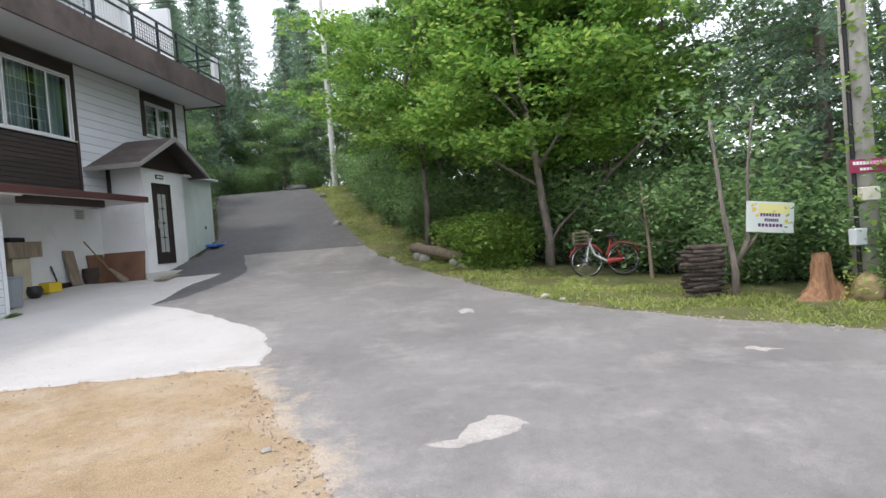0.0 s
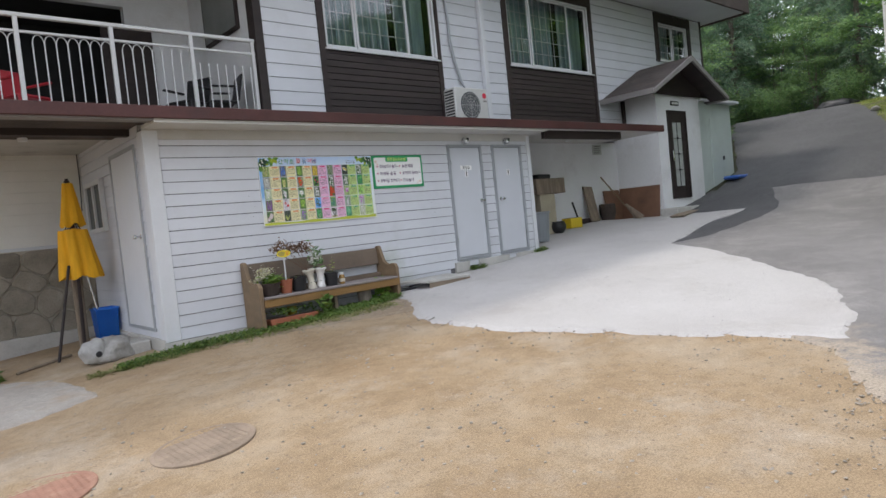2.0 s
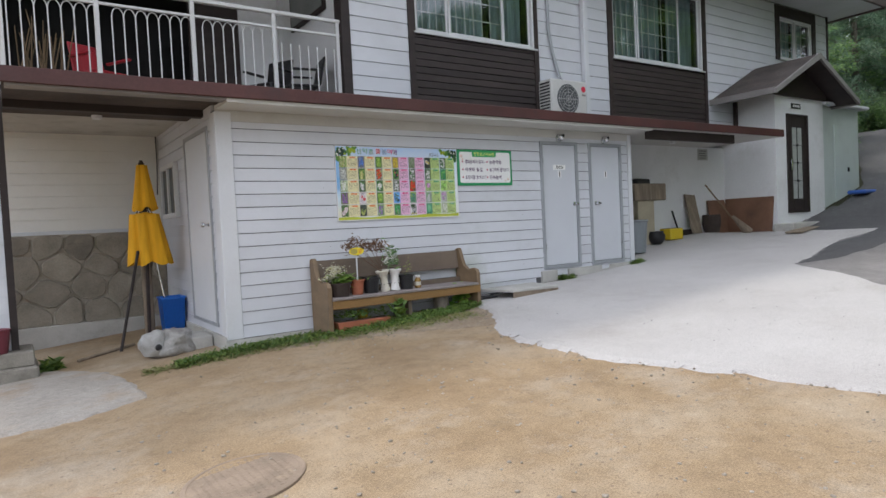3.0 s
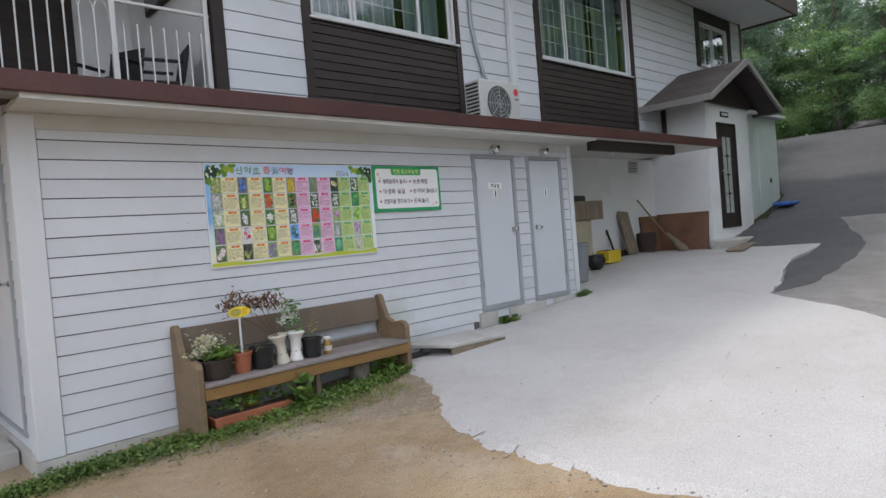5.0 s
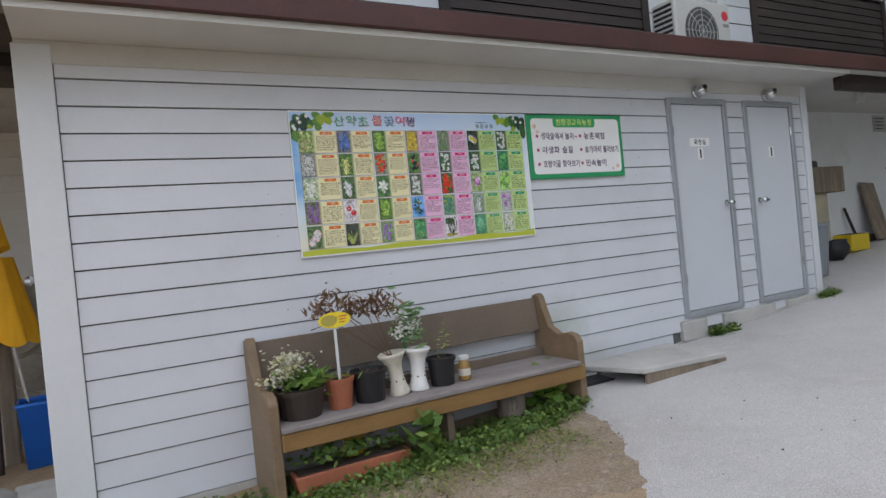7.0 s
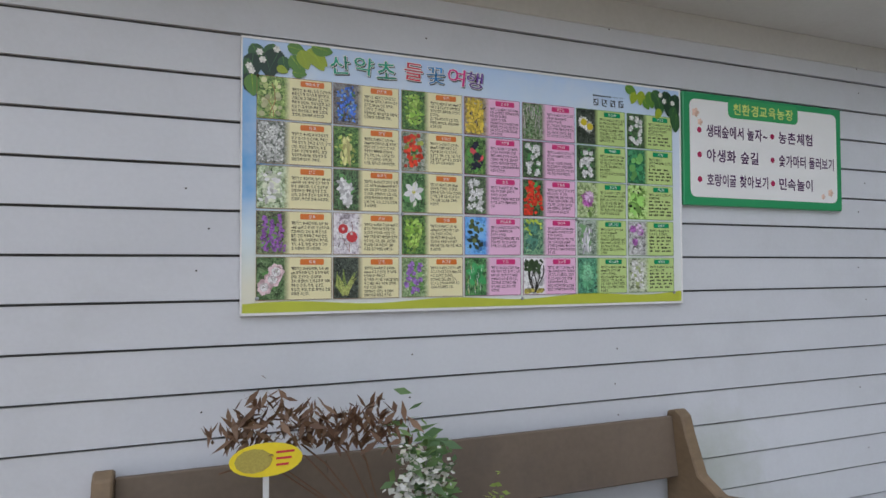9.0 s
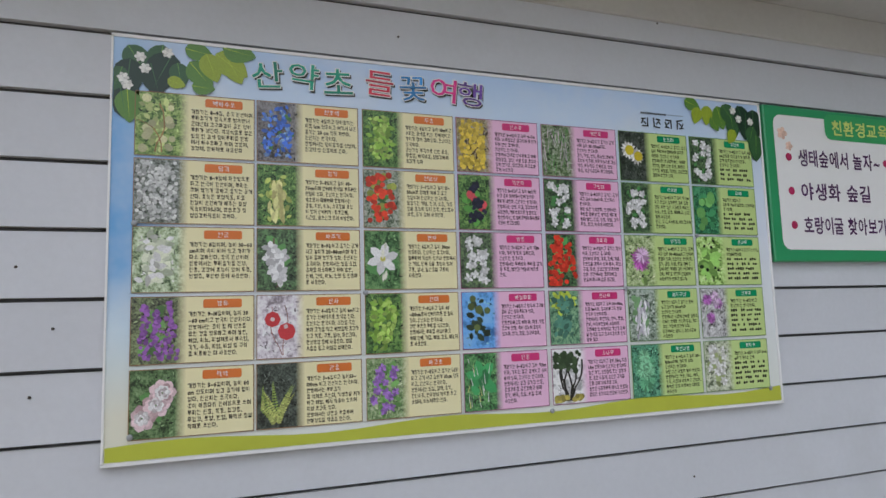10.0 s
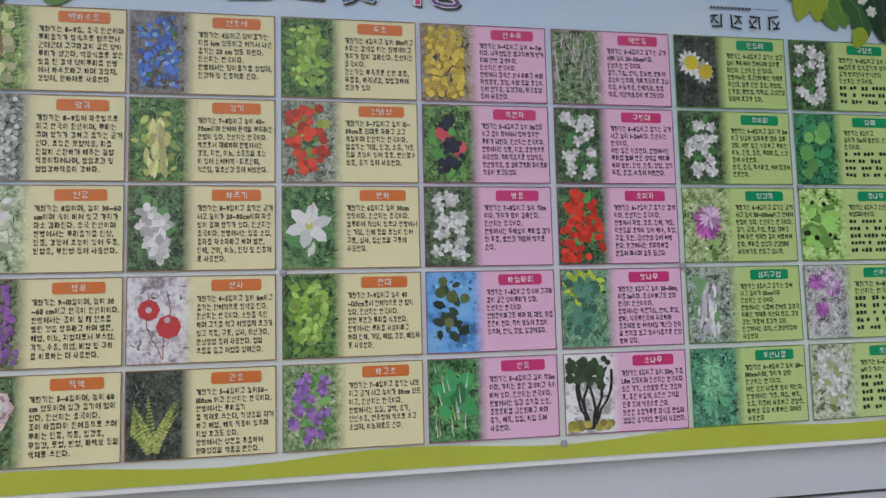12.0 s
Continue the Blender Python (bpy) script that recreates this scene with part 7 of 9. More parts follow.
for x in (4.02, 4.64):
    part("foot", box(x - 0.03, x + 0.03, 0.27, 0.57, 2.77, 2.87, 0.004), M_FRAMEGREY, ac)
hose = thing("refrigerant_hose", "grey lagged hose running up the boards to the eaves", "hose", (4.6, 0.86, 3.5))
part("hose", tube([(4.72, 0.72, 3.44), (4.74, 0.80, 3.6), (4.70, 0.855, 3.75), (4.58, 0.86, 4.1), (4.5, 0.86, 4.5), (4.5, 0.86, 4.9), (4.46, 0.862, 5.3), (4.4, 0.88, 5.42)], 0.028, 8), M_FRAMEGREY, hose, smooth=True)
dp = thing("downpipe", "white square downpipe on the upper wall", "downpipe", (5.35, 0.85, 2.8))
part("pipe", box(5.3, 5.41, 0.79, 0.885, 2.78, 6.05, 0.008), M_WHITE, dp)
for z in (3.3, 4.6, 5.8):
    part("bracket", box(5.285, 5.425, 0.785, 0.89, z, z + 0.03), M_WHITE, dp)
el = thing("eaves_lamp", "long white fluorescent lamp under the terrace", "ceiling lamp", (5.5, 0.3, 6.02))
part("housing", turned(box(-0.35, 0.35, -0.05, 0.05, 6.0, 6.06, 0.008), pose(5.55, 0.45, 0, 0, 0, -65)), M_WINFRAME, el)
for x in (-2.4, 6.9):
    cl = thing("ceiling_lamp", "small round white ceiling lamp", "ceiling lamp", (x, 0.9 if x < 0 else 0.2, 2.7))
    part("shade", lathe([(0.05, -0.12), (0.06, -0.05), (0.045, 0.0)], (x, 1.2 if x < 0 else 0.2, 2.78 if x < 0 else 2.655), 14), M_WINFRAME, cl)

plate65 = thing("house_number", "blue enamel house-number plate 65 on the pillar", "sign", (-3.5, 1.14, 1.8))
part("plate", prism([(-3.64, 1.79), (-3.38, 1.79), (-3.38, 2.0), (-3.43, 2.02), (-3.51, 2.05), (-3.59, 2.02), (-3.64, 2.0)], "y", 1.125, 1.144), M_SIGNBLUE, plate65)
part("number", lettering("65", -3.51, 1.87, 1.1235, 0.085, centre=True, bold=0.04), M_PAPERWHITE, plate65, "white figures")
part("street_line", box(-3.6, -3.42, 1.1225, 1.125, 1.955, 1.98), print_mat("pale_blue", (0.3, 0.4, 0.7)), plate65)
part("lower_strip", box(-3.62, -3.4, 1.125, 1.144, 1.735, 1.78), print_mat("navy", (0.01, 0.02, 0.1)), plate65)

# ---- railings ----
rail = thing("balcony_railing", "white steel balcony railing with arched balusters", "railing", (-1.3, 0.95, 2.86))
for x in (-3.26, -2.36, -1.33, -0.32, 0.58):
    part("post", box(x - 0.025, x + 0.025, 0.925, 0.975, 2.86, 4.1, 0.004), M_RAIL, rail)
part("handrail", box(-3.3, 0.62, 0.92, 0.98, 4.08, 4.13, 0.008), M_RAIL, rail)
part("mid_rail", box(-3.3, 0.62, 0.935, 0.965, 3.90, 3.93, 0.004), M_RAIL, rail)
part("bottom_rail", box(-3.3, 0.62, 0.935, 0.965, 2.93, 2.96, 0.004), M_RAIL, rail)
k = 0
x = -3.2
while x < 0.56:
    if min(abs(x - p) for p in (-3.26, -2.36, -1.33, -0.32, 0.58)) > 0.05:
        part("baluster", box(x - 0.0065, x + 0.0065, 0.9435, 0.9565, 2.96, 3.72 if x > -0.32 else 3.80), M_RAIL, rail)
        if x < -0.4:
            part("arch", tube([(x + 0.062 - 0.062 * math.cos(a * 0.3927), 0.95, 3.78 + 0.11 * math.sin(a * 0.3927)) for a in range(9)], 0.006, 6), M_RAIL, rail)
    x += 0.124
    k += 1

trail = thing("terrace_railing", "dark steel terrace railing with mesh panels", "railing", (9, -0.28, 6.72))
for x in (4.2, 6.3, 8.3, 9.85, 11.0, 12.0, 13.2, 14.6):
    part("post", box(x - 0.03, x + 0.03, -0.31, -0.25, 6.72, 7.55, 0.004), M_RAILDARK, trail)
for z in (6.8, 7.32, 7.52):
    part("rail", box(4.0, 14.7, -0.305, -0.255, z, z + 0.05, 0.004), M_RAILDARK, trail)
    part("end_rail", box(14.62, 14.68, -0.25, 4.0, z, z + 0.05, 0.004), M_RAILDARK, trail)
for xa, xb in ((4.25, 9.4), (9.95, 10.95), (11.05, 11.95)):
    mesh_bm = bmesh.new()
    n = int((xb - xa) / 0.11)
    for i in range(n + 1):
        box(xa + (xb - xa) * i / n - 0.005, xa + (xb - xa) * i / n + 0.005, -0.275, -0.265, 6.85, 7.32, bm=mesh_bm)
    for i in range(5):
        box(xa, xb, -0.277, -0.267, 6.9 + 0.09 * i, 6.908 + 0.09 * i, bm=mesh_bm)
    part("mesh_panel", mesh_bm, M_RAIL if xb < 9.5 else M_RAILDARK, trail, "square steel mesh")
for x in (9.55, 14.35, 14.55):
    part("white_post", box(x - 0.07, x + 0.07, -0.3, -0.18, 6.72, 7.5, 0.006), M_WHITE, trail, "white boxed post")

# ---- balcony ----
def plastic_chair(at, turn, material, label):
    ch = thing("plastic_chair", label, "chair", (0, 0, 0), "chairs on the balcony")
    part("seat", box(-0.22, 0.22, -0.21, 0.21, 0.40, 0.44, 0.015), material, ch)
    part("backrest", turned(box(-0.22, 0.22, -0.015, 0.015, 0, 0.42, 0.012), pose(0, 0.22, 0.43, -12, 0, 0)), material, ch)
    for a in (-1, 1):
        part("armrest", box(a * 0.25 - 0.025, a * 0.25 + 0.025, -0.2, 0.22, 0.62, 0.65, 0.008), material, ch)
        for b in (-1, 1):
            part("leg", tube([(a * 0.23, b * 0.23, 0), (a * 0.21, b * 0.19, 0.42)], 0.02, 8), material, ch)
    ch.matrix_basis = pose(*at, 0, 0, turn)
    return ch


plastic_chair((-2.25, 1.7, 2.86), 30, flat("red_plastic", (0.42, 0.025, 0.04), 0.4), "red moulded plastic armchair on the balcony")
plastic_chair((-0.2, 1.6, 2.86), -60, M_BLACK, "black plastic armchair on the balcony")
plastic_chair((0.25, 1.5, 2.86), -100, M_BLACK, "black plastic armchair on the balcony")
picture = thing("wall_frame", "dark-framed grey board on the balcony side wall", "picture frame", (0.74, 2.2, 4.4))
part("frame", box(0.70, 0.75, 1.6, 2.9, 4.5, 5.5, 0.01), M_DARK, picture)
part("board", box(0.69, 0.70, 1.66, 2.84, 4.56, 5.44), surface("grey_board", (0.2, 0.21, 0.2), 0.6), picture, "grey board")
bdoor = tagged(new("door_5"), "dark doorway panel at the back of the balcony", "door", kind="structure")
ORIGIN[bdoor] = Vector((0, 0, 0))
part("door_leaf", box(-0.75, 0.05, 3.55, 3.6, 2.86, 5.0, 0.006), M_DARK, bdoor)
sticks = thing("firewood_bundle", "bundle of reddish brush stacked on the balcony", "firewood", (-2.9, 1.7, 2.86))
rngs = random.Random(3)
for k in range(26):
    a = (-3.2 + rngs.random() * 0.5, 1.4 + rngs.random() * 0.6, 2.87)
    part("stick", tube([a, (a[0] + rngs.uniform(-0.2, 0.25), a[1] + rngs.uniform(-0.2, 0.2), 2.87 + rngs.uniform(0.7, 1.05))], [0.012, 0.006], 5), M_BENCH, sticks)


# ---- entry recess ----
M_YELLOW = surface("yellow_canvas", (0.78, 0.40, 0.015), 0.8, var=0.12, scale=5, fine=90, bump=0.3, stretch=(3, 3, 0.5))
M_BLUE = flat("blue_plastic", (0.02, 0.16, 0.60), 0.35)
M_WOODOLD = surface("weathered_wood", (0.24, 0.19, 0.14), 0.9, var=0.3, scale=4, fine=50, bump=0.6, depth=0.006, stretch=(4, 4, 0.5))
M_BOARDBROWN = surface("brown_plywood", (0.20, 0.105, 0.065), 0.7, var=0.25, scale=1.6, stain=(0.1, 0.06, 0.045), amount=0.7)
M_TERRA = surface("terracotta_plastic", (0.36, 0.12, 0.065), 0.6, var=0.15)
M_BAG = surface("grey_poly_bag", (0.33, 0.32, 0.30), 0.35, var=0.2, scale=8, fine=30, bump=0.8, depth=0.02)
M_BAGPALE = surface("pale_poly_bag", (0.37, 0.365, 0.35), 0.3, var=0.15, scale=8, fine=30, bump=0.8, depth=0.02)
M_CONCOLD = surface("weathered_concrete", (0.27, 0.25, 0.215), 0.95, var=0.25, scale=2.5, fine=60, bump=0.6, depth=0.008, stain=(0.13, 0.115, 0.09), amount=0.7)
M_MAROON = surface("maroon_plastic", (0.16, 0.035, 0.05), 0.5, var=0.2, stain=(0.28, 0.2, 0.2), amount=0.5)
M_CREAMVASE = surface("cream_ceramic", (0.60, 0.56, 0.47), 0.4, var=0.12, scale=9, bump=0.15)
M_WHITEVASE = surface("white_ceramic", (0.72, 0.71, 0.69), 0.35, var=0.06, scale=9, bump=0.1)
M_SOIL = surface("potting_soil", (0.05, 0.035, 0.025), 0.95, var=0.4, fine=80, bump=0.8, depth=0.01)
M_ROCK = surface("field_stone", (0.40, 0.38, 0.35), 0.9, var=0.25, scale=4, bump=0.6, depth=0.01, rand=0.4)
M_DEAD = leaf_mat("withered_leaf", (0.12, 0.06, 0.035), (0.21, 0.12, 0.07), (0.3, 0.19, 0.12), 0.2)
M_PETALW = leaf_mat("white_petal", (0.6, 0.6, 0.55), (0.74, 0.74, 0.7), (0.8, 0.78, 0.66), 0.2)
M_PETALY = leaf_mat("pale_petal", (0.5, 0.48, 0.22), (0.68, 0.66, 0.5), (0.76, 0.74, 0.66), 0.2)
M_MANHOLE = surface("rusty_cover", (0.26, 0.2, 0.148), 0.85, var=0.2, scale=5, fine=70, bump=0.6, depth=0.006, stain=(0.34, 0.265, 0.185), amount=0.7)
M_MANHOLE2 = surface("red_rusty_cover", (0.31, 0.165, 0.115), 0.85, var=0.2, scale=5, fine=70, bump=0.6, depth=0.006, stain=(0.38, 0.26, 0.18), amount=0.6)


def leaves_on(parent, centres, per, spread, size, material, seed, name="foliage", narrow=0.5, droop=0.0):
    q = leaf_cloud(np.random.default_rng(seed), np.asarray(centres, float) - np.array(ORIGIN[parent]), per, spread, size, 0.8, droop, narrow)
    ob = new(name, blades_mesh(name, q, material))
    ob.parent = parent
    return tagged(ob, kind="stuff") if name == "blossom" else ob


stone_wall = structure("wall_stone_dado", box(-3.55, XL, 3.10, 3.2, 0.1, 1.37), M_MORTAR, "rubble stone dado with recessed mortar", "wall")
rs = random.Random(11)
sites = [(-3.6 + 0.45 * c + rs.uniform(-0.12, 0.12) + 0.2 * (r % 2), 0.26 + 0.32 * r + rs.uniform(-0.08, 0.08)) for r in range(4) for c in range(6)]
for ax, az in sites:
    cell = [(-3.55, 0.11), (XL, 0.11), (XL, 1.36), (-3.55, 1.36)]
    for bx, bz in sites:
        if (bx, bz) == (ax, az):
            continue
        nx, nz = bx - ax, bz - az
        k = math.hypot(nx, nz)
        lim = (nx * (ax + bx) + nz * (az + bz)) / 2 - 0.011 * k
        cut = []
        for p, q in zip(cell, cell[1:] + cell[:1]):
            dp, dq = nx * p[0] + nz * p[1] - lim, nx * q[0] + nz * q[1] - lim
            if dp <= 0:
                cut.append(p)
            if dp * dq < 0:
                cut.append((p[0] + (q[0] - p[0]) * dp / (dp - dq), p[1] + (q[1] - p[1]) * dp / (dp - dq)))
        cell = cut
        if len(cell) < 3:
            break
    if len(cell) < 3 or max(p[0] for p in cell) - min(p[0] for p in cell) < 0.06:
        continue
    mx, mz = sum(p[0] for p in cell) / len(cell), sum(p[1] for p in cell) / len(cell)
    rim_ = []
    for p, q in zip(cell, cell[1:] + cell[:1]):
        for f in (0.18, 0.5, 0.82):
            g = 1 + rs.uniform(-0.035, 0.02)
            rim_.append((mx + (p[0] + (q[0] - p[0]) * f - mx) * g, mz + (p[1] + (q[1] - p[1]) * f - mz) * g))
    bm = prism(rim_, "y", 3.10 - rs.uniform(0.02, 0.045), 3.11)
    bm.normal_update()
    bmesh.ops.inset_region(bm, faces=[f for f in bm.faces if f.normal.y < -0.9], thickness=0.014, depth=0.007)
    part("stone", bm, M_STONE, stone_wall)

plinth = thing("pillar_plinth", "two-course concrete plinth under the pillar", "plinth", (-3.48, 1.2, -0.2))
gp = gz(-3.45, 1.1)
part("block", box(-3.80, -3.14, 0.88, 1.55, gp - 0.1, gp + 0.16, 0.02), M_CONCOLD, plinth)
part("block", box(-3.77, -3.17, 0.93, 1.52, gp + 0.155, 0.125, 0.015), M_CONCOLD, plinth)
bucket = thing("plastic_bucket", "scuffed maroon plastic bucket on the plinth", "bucket", (-3.5, 1.03, 0.12))
part("body", lathe([(0.10, 0.0), (0.125, 0.2), (0.135, 0.245), (0.14, 0.25), (0.128, 0.25), (0.12, 0.22), (0.09, 0.03)], (-3.5, 1.02, 0.125), 20), M_MAROON, bucket)
part("soil", lathe([(0.11, 0), (0.112, 0.02)], (-3.5, 1.02, 0.29), 14), M_SOIL, bucket)

umb = thing("parasol", "folded yellow two-tier parasol leaning in the corner", "parasol", (-1.98, 1.9, gz(-1.98, 1.9)))
UC = (-1.83, 2.0)


def drape(z0, z1, r0, r1, folds, seed, lean):
    bm, rings = bmesh.new(), []
    rg = random.Random(seed)
    ph = [rg.uniform(0, 6.28) for _ in range(3)]
    for i in range(11):
        f = i / 10
        ring = []
        for k in range(48):
            a = 2 * math.pi * k / 48
            r = (r0 + (r1 - r0) * f) * (1 + 0.26 * (1 - 0.55 * f) * math.sin(folds * a + ph[0]) + 0.08 * math.sin((folds * 2 + 1) * a + ph[1]))
            ring.append(bm.verts.new((UC[0] + lean * (f - 1) + r * math.cos(a), UC[1] + r * 0.75 * math.sin(a), z0 + (z1 - z0) * f + (0.03 * math.sin(folds * a + ph[2]) if i == 0 else 0))))
        rings.append(ring)
    for a, b in zip(rings, rings[1:]):
        for k in range(48):
            bm.faces.new((a[k], a[(k + 1) % 48], b[(k + 1) % 48], b[k]))
    return bm


part("canopy", drape(0.93, 1.58, 0.225, 0.16, 6, 1, -0.04), M_YELLOW, umb, "yellow canvas canopy", smooth=True)
part("canopy_top", lathe([(0.15, 1.57), (0.1, 1.59), (0.02, 1.605)], (UC[0], UC[1], 0), 20), M_YELLOW, umb, "yellow canvas shoulder", smooth=True)
part("upper_canopy", drape(1.64, 2.22, 0.135, 0.06, 5, 4, 0.0), M_YELLOW, umb, "yellow canvas top tier", smooth=True)
part("pole", tube([(-1.86, 2.02, gz(-1.86, 2.0)), (-1.83, 2.0, 1.2), (UC[0], 2.0, 2.28)], 0.024, 10), M_DARK, umb)
part("finial", lathe([(0.03, 0), (0.04, 0.03), (0.01, 0.07)], (UC[0], 2.0, 2.21), 10), M_DARK, umb)
for k in range(6):
    a = k * math.pi / 3
    part("rib", tube([(UC[0] + 0.03 * math.cos(a), 2.0 + 0.03 * math.sin(a), 1.72), (UC[0] + 0.10 * math.cos(a), 2.0 + 0.08 * math.sin(a), 1.575)], 0.008, 6), M_DARK, umb)
rod = thing("steel_rod", "rusty dark steel rod leaning on the wall", "rod", (-2.25, 1.5, gz(-2.25, 1.5)))
part("rod", tube([(-2.28, 1.45, gz(-2.28, 1.45)), (-1.95, 1.9, 1.1)], 0.018, 8), M_DARK, rod)
post = thing("timber_post", "split weathered timber post in the corner", "post", (-1.85, 2.3, gz(-1.85, 2.3)))
part("post", box(-1.86, -1.74, 2.25, 2.36, gz(-1.85, 2.3) - 0.01, 1.15, 0.015), M_WOODOLD, post)
bin_ = thing("waste_bin", "bright blue rectangular plastic waste bin", "bin", (-1.57, 2.0, gz(-1.57, 2.0)))
gb = gz(-1.57, 2.0)
bm = bmesh.new()
lo_, hi_ = (-1.68, -1.44, 1.9, 2.12), (-1.71, -1.42, 1.86, 2.16)
vs = [[bm.verts.new((x, y, z)) for x, y in ((b[0], b[2]), (b[1], b[2]), (b[1], b[3]), (b[0], b[3]))] for b, z in ((lo_, gb), (hi_, gb + 0.5))]
for k in range(4):
    bm.faces.new((vs[0][k], vs[0][(k + 1) % 4], vs[1][(k + 1) % 4], vs[1][k]))
bm.faces.new(vs[0][::-1])
bmesh.ops.solidify(bm, geom=bm.faces[:], thickness=0.008)
part("body", bm, M_BLUE, bin_)
rimb = bmesh.new()
for a in ((hi_[0] - 0.012, hi_[1] + 0.012, hi_[2] - 0.012, hi_[2] + 0.006), (hi_[0] - 0.012, hi_[1] + 0.012, hi_[3] - 0.006, hi_[3] + 0.012), (hi_[0] - 0.012, hi_[0] + 0.006, hi_[2], hi_[3]), (hi_[1] - 0.006, hi_[1] + 0.012, hi_[2], hi_[3])):
    box(*a, gb + 0.48, gb + 0.505, 0.003, rimb)
part("rim", rimb, M_BLUE, bin_)
broom = thing("broom_stick", "pale metal handle standing in the blue bin", "broom", (-1.6, 2.0, gb + 0.02))
part("handle", tube([(-1.58, 2.0, gb + 0.03), (-1.74, 2.06, 1.1)], 0.012, 8), M_CHROME, broom)
cable = thing("hanging_cable", "thin dark cable hanging down the wall corner", "cable", (-1.42, 3.1, 2.2))
part("cable", tube([(-1.42, 3.15, 2.78), (-1.42, 3.14, 2.4), (-1.45, 3.1, 1.9)], 0.008, 6), M_BLACK, cable)


def lumpy(at, size, seed, amount=0.25, seg=3):
    bm = bmesh.new()
    bmesh.ops.create_icosphere(bm, subdivisions=seg, radius=1.0)
    for v in bm.verts:
        n = noise.noise(v.co * 1.7 + Vector((seed * 3.1, 0, 0))) * amount + noise.noise(v.co * 4.5 + Vector((0, seed, 0))) * amount * 0.4
        v.co = Vector((v.co.x * size[0], v.co.y * size[1], v.co.z * size[2])) * (1 + n)
        v.co.z = max(v.co.z, -size[2] * 0.55)
    bmesh.ops.translate(bm, vec=Vector(at) + Vector((0, 0, size[2] * 0.55)), verts=bm.verts)
    return bm


bag = thing("plastic_sack", "crumpled translucent grey plastic sack", "sack", (-1.9, 0.6, gz(-1.9, 0.6)))
part("sack", lumpy((-1.86, 0.6, gz(-1.9, 0.6)), (0.27, 0.2, 0.18), 2.0, 0.35), M_BAG, bag, smooth=True)
part("neck", lumpy((-2.06, 0.52, gz(-2, 0.55) + 0.03), (0.155, 0.1, 0.17), 7.0, 0.3), M_BAGPALE, bag, "bunched pale neck of the sack", smooth=True)
part("tie", turned(lathe([(0.03, 0), (0.036, 0.012), (0.02, 0.03)], (0, 0, 0), 10), Matrix.Translation((-2.04, 0.415, gz(-2, 0.55) + 0.13)) @ Matrix.Rotation(radians(90), 4, "X")), M_BLACK, bag, "dark tie")
block = thing("step_block", "hollow concrete step block by the side door", "concrete block", (-1.53, 0.75, gz(-1.53, 0.75)))
part("block", box(-1.68, -1.43, 0.5, 1.0, gz(-1.5, 0.75) - 0.02, gz(-1.5, 0.75) + 0.13, 0.012), M_CONC, block)
batten = thing("ground_batten", "thin wooden batten lying on the ground", "batten", (-2.3, 1.4, gz(-2.3, 1.4)))
part("batten", tube([(-2.75, 1.35, gz(-2.75, 1.35) + 0.02), (-2.1, 1.65, gz(-2.1, 1.6) + 0.025)], 0.018, 6), M_WOODOLD, batten)
for k, (x, y, s, matl, lab) in enumerate(((-4.15, 1.25, 0.3, M_BAG, "white printed feed sack by the pillar"), (-4.0, 0.95, 0.2, M_BAG, "small crumpled sack by the plinth"))):
    sk = thing("feed_sack", lab, "sack", (x, y, gz(x, y)), "sacks by the pillar")
    part("sack", lumpy((x, y, gz(x, y)), (s * 0.8, s * 0.6, s), 5.0 + k, 0.2), matl, sk, smooth=True)
rack = thing("slatted_rack", "maroon slatted wooden rack beyond the pillar", "rack", (-4.3, 2.2, gz(-4.3, 2.2)))
for k in range(13):
    part("slat", turned(box(-0.5, 0.3, -0.02, 0.02, 0.0, 0.11, 0.006), pose(-4.35, 1.9, gz(-4.3, 2.0) + 0.45 + 0.16 * k, 0, 8 if k % 2 else -6, 0)), M_MAROON, rack)
for x in (-4.7, -4.12):
    part("upright", box(x - 0.03, x + 0.03, 1.93, 1.99, gz(-4.3, 2.0), 2.6), M_MAROON, rack)

# ---- bench with its pots ----
bench = thing("pew_bench", "old tan wooden pew standing against the annex wall", "bench", (0.68, -0.25, 0.1))
gL, gR = gz(-0.38, -0.3), gz(1.72, -0.3)


def bench_end(x0, x1, g):
    prof = [(-0.50, g - 0.01), (-0.50, 0.60), (-0.47, 0.645), (-0.40, 0.66), (-0.30, 0.64), (-0.20, 0.69), (-0.14, 0.83), (-0.115, 0.905), (-0.08, 0.925), (-0.03, 0.91), (-0.02, 0.85), (-0.03, g - 0.01)]
    return prism(prof, "x", x0, x1, bevel=0.006)


part("end_panel", bench_end(-0.41, -0.355, gL), M_BENCH, bench, "shaped end panel")
part("end_panel", bench_end(1.70, 1.755, gR), M_BENCH, bench, "shaped end panel")
part("seat", box(-0.355, 1.70, -0.53, -0.10, 0.445, 0.475, 0.006), M_BENCHSEAT, bench, "worn grey seat boards")
part("apron", box(-0.355, 1.74, -0.515, -0.485, 0.345, 0.445, 0.006), M_BENCHAPRON, bench, "orange-brown front board")
part("backrest", turned(box(-0.355, 1.70, -0.014, 0.014, 0.0, 0.24, 0.004), pose(0, -0.085, 0.655, -8, 0, 0)), M_BENCHBACK, bench, "brown back panel")
part("lower_back", box(-0.355, 1.70, -0.12, -0.09, 0.475, 0.535, 0.004), M_BENCHBACK, bench)
part("brace", box(0.66, 0.71, -0.46, -0.1, gL + 0.02, 0.445, 0.004), M_BENCHBACK, bench)


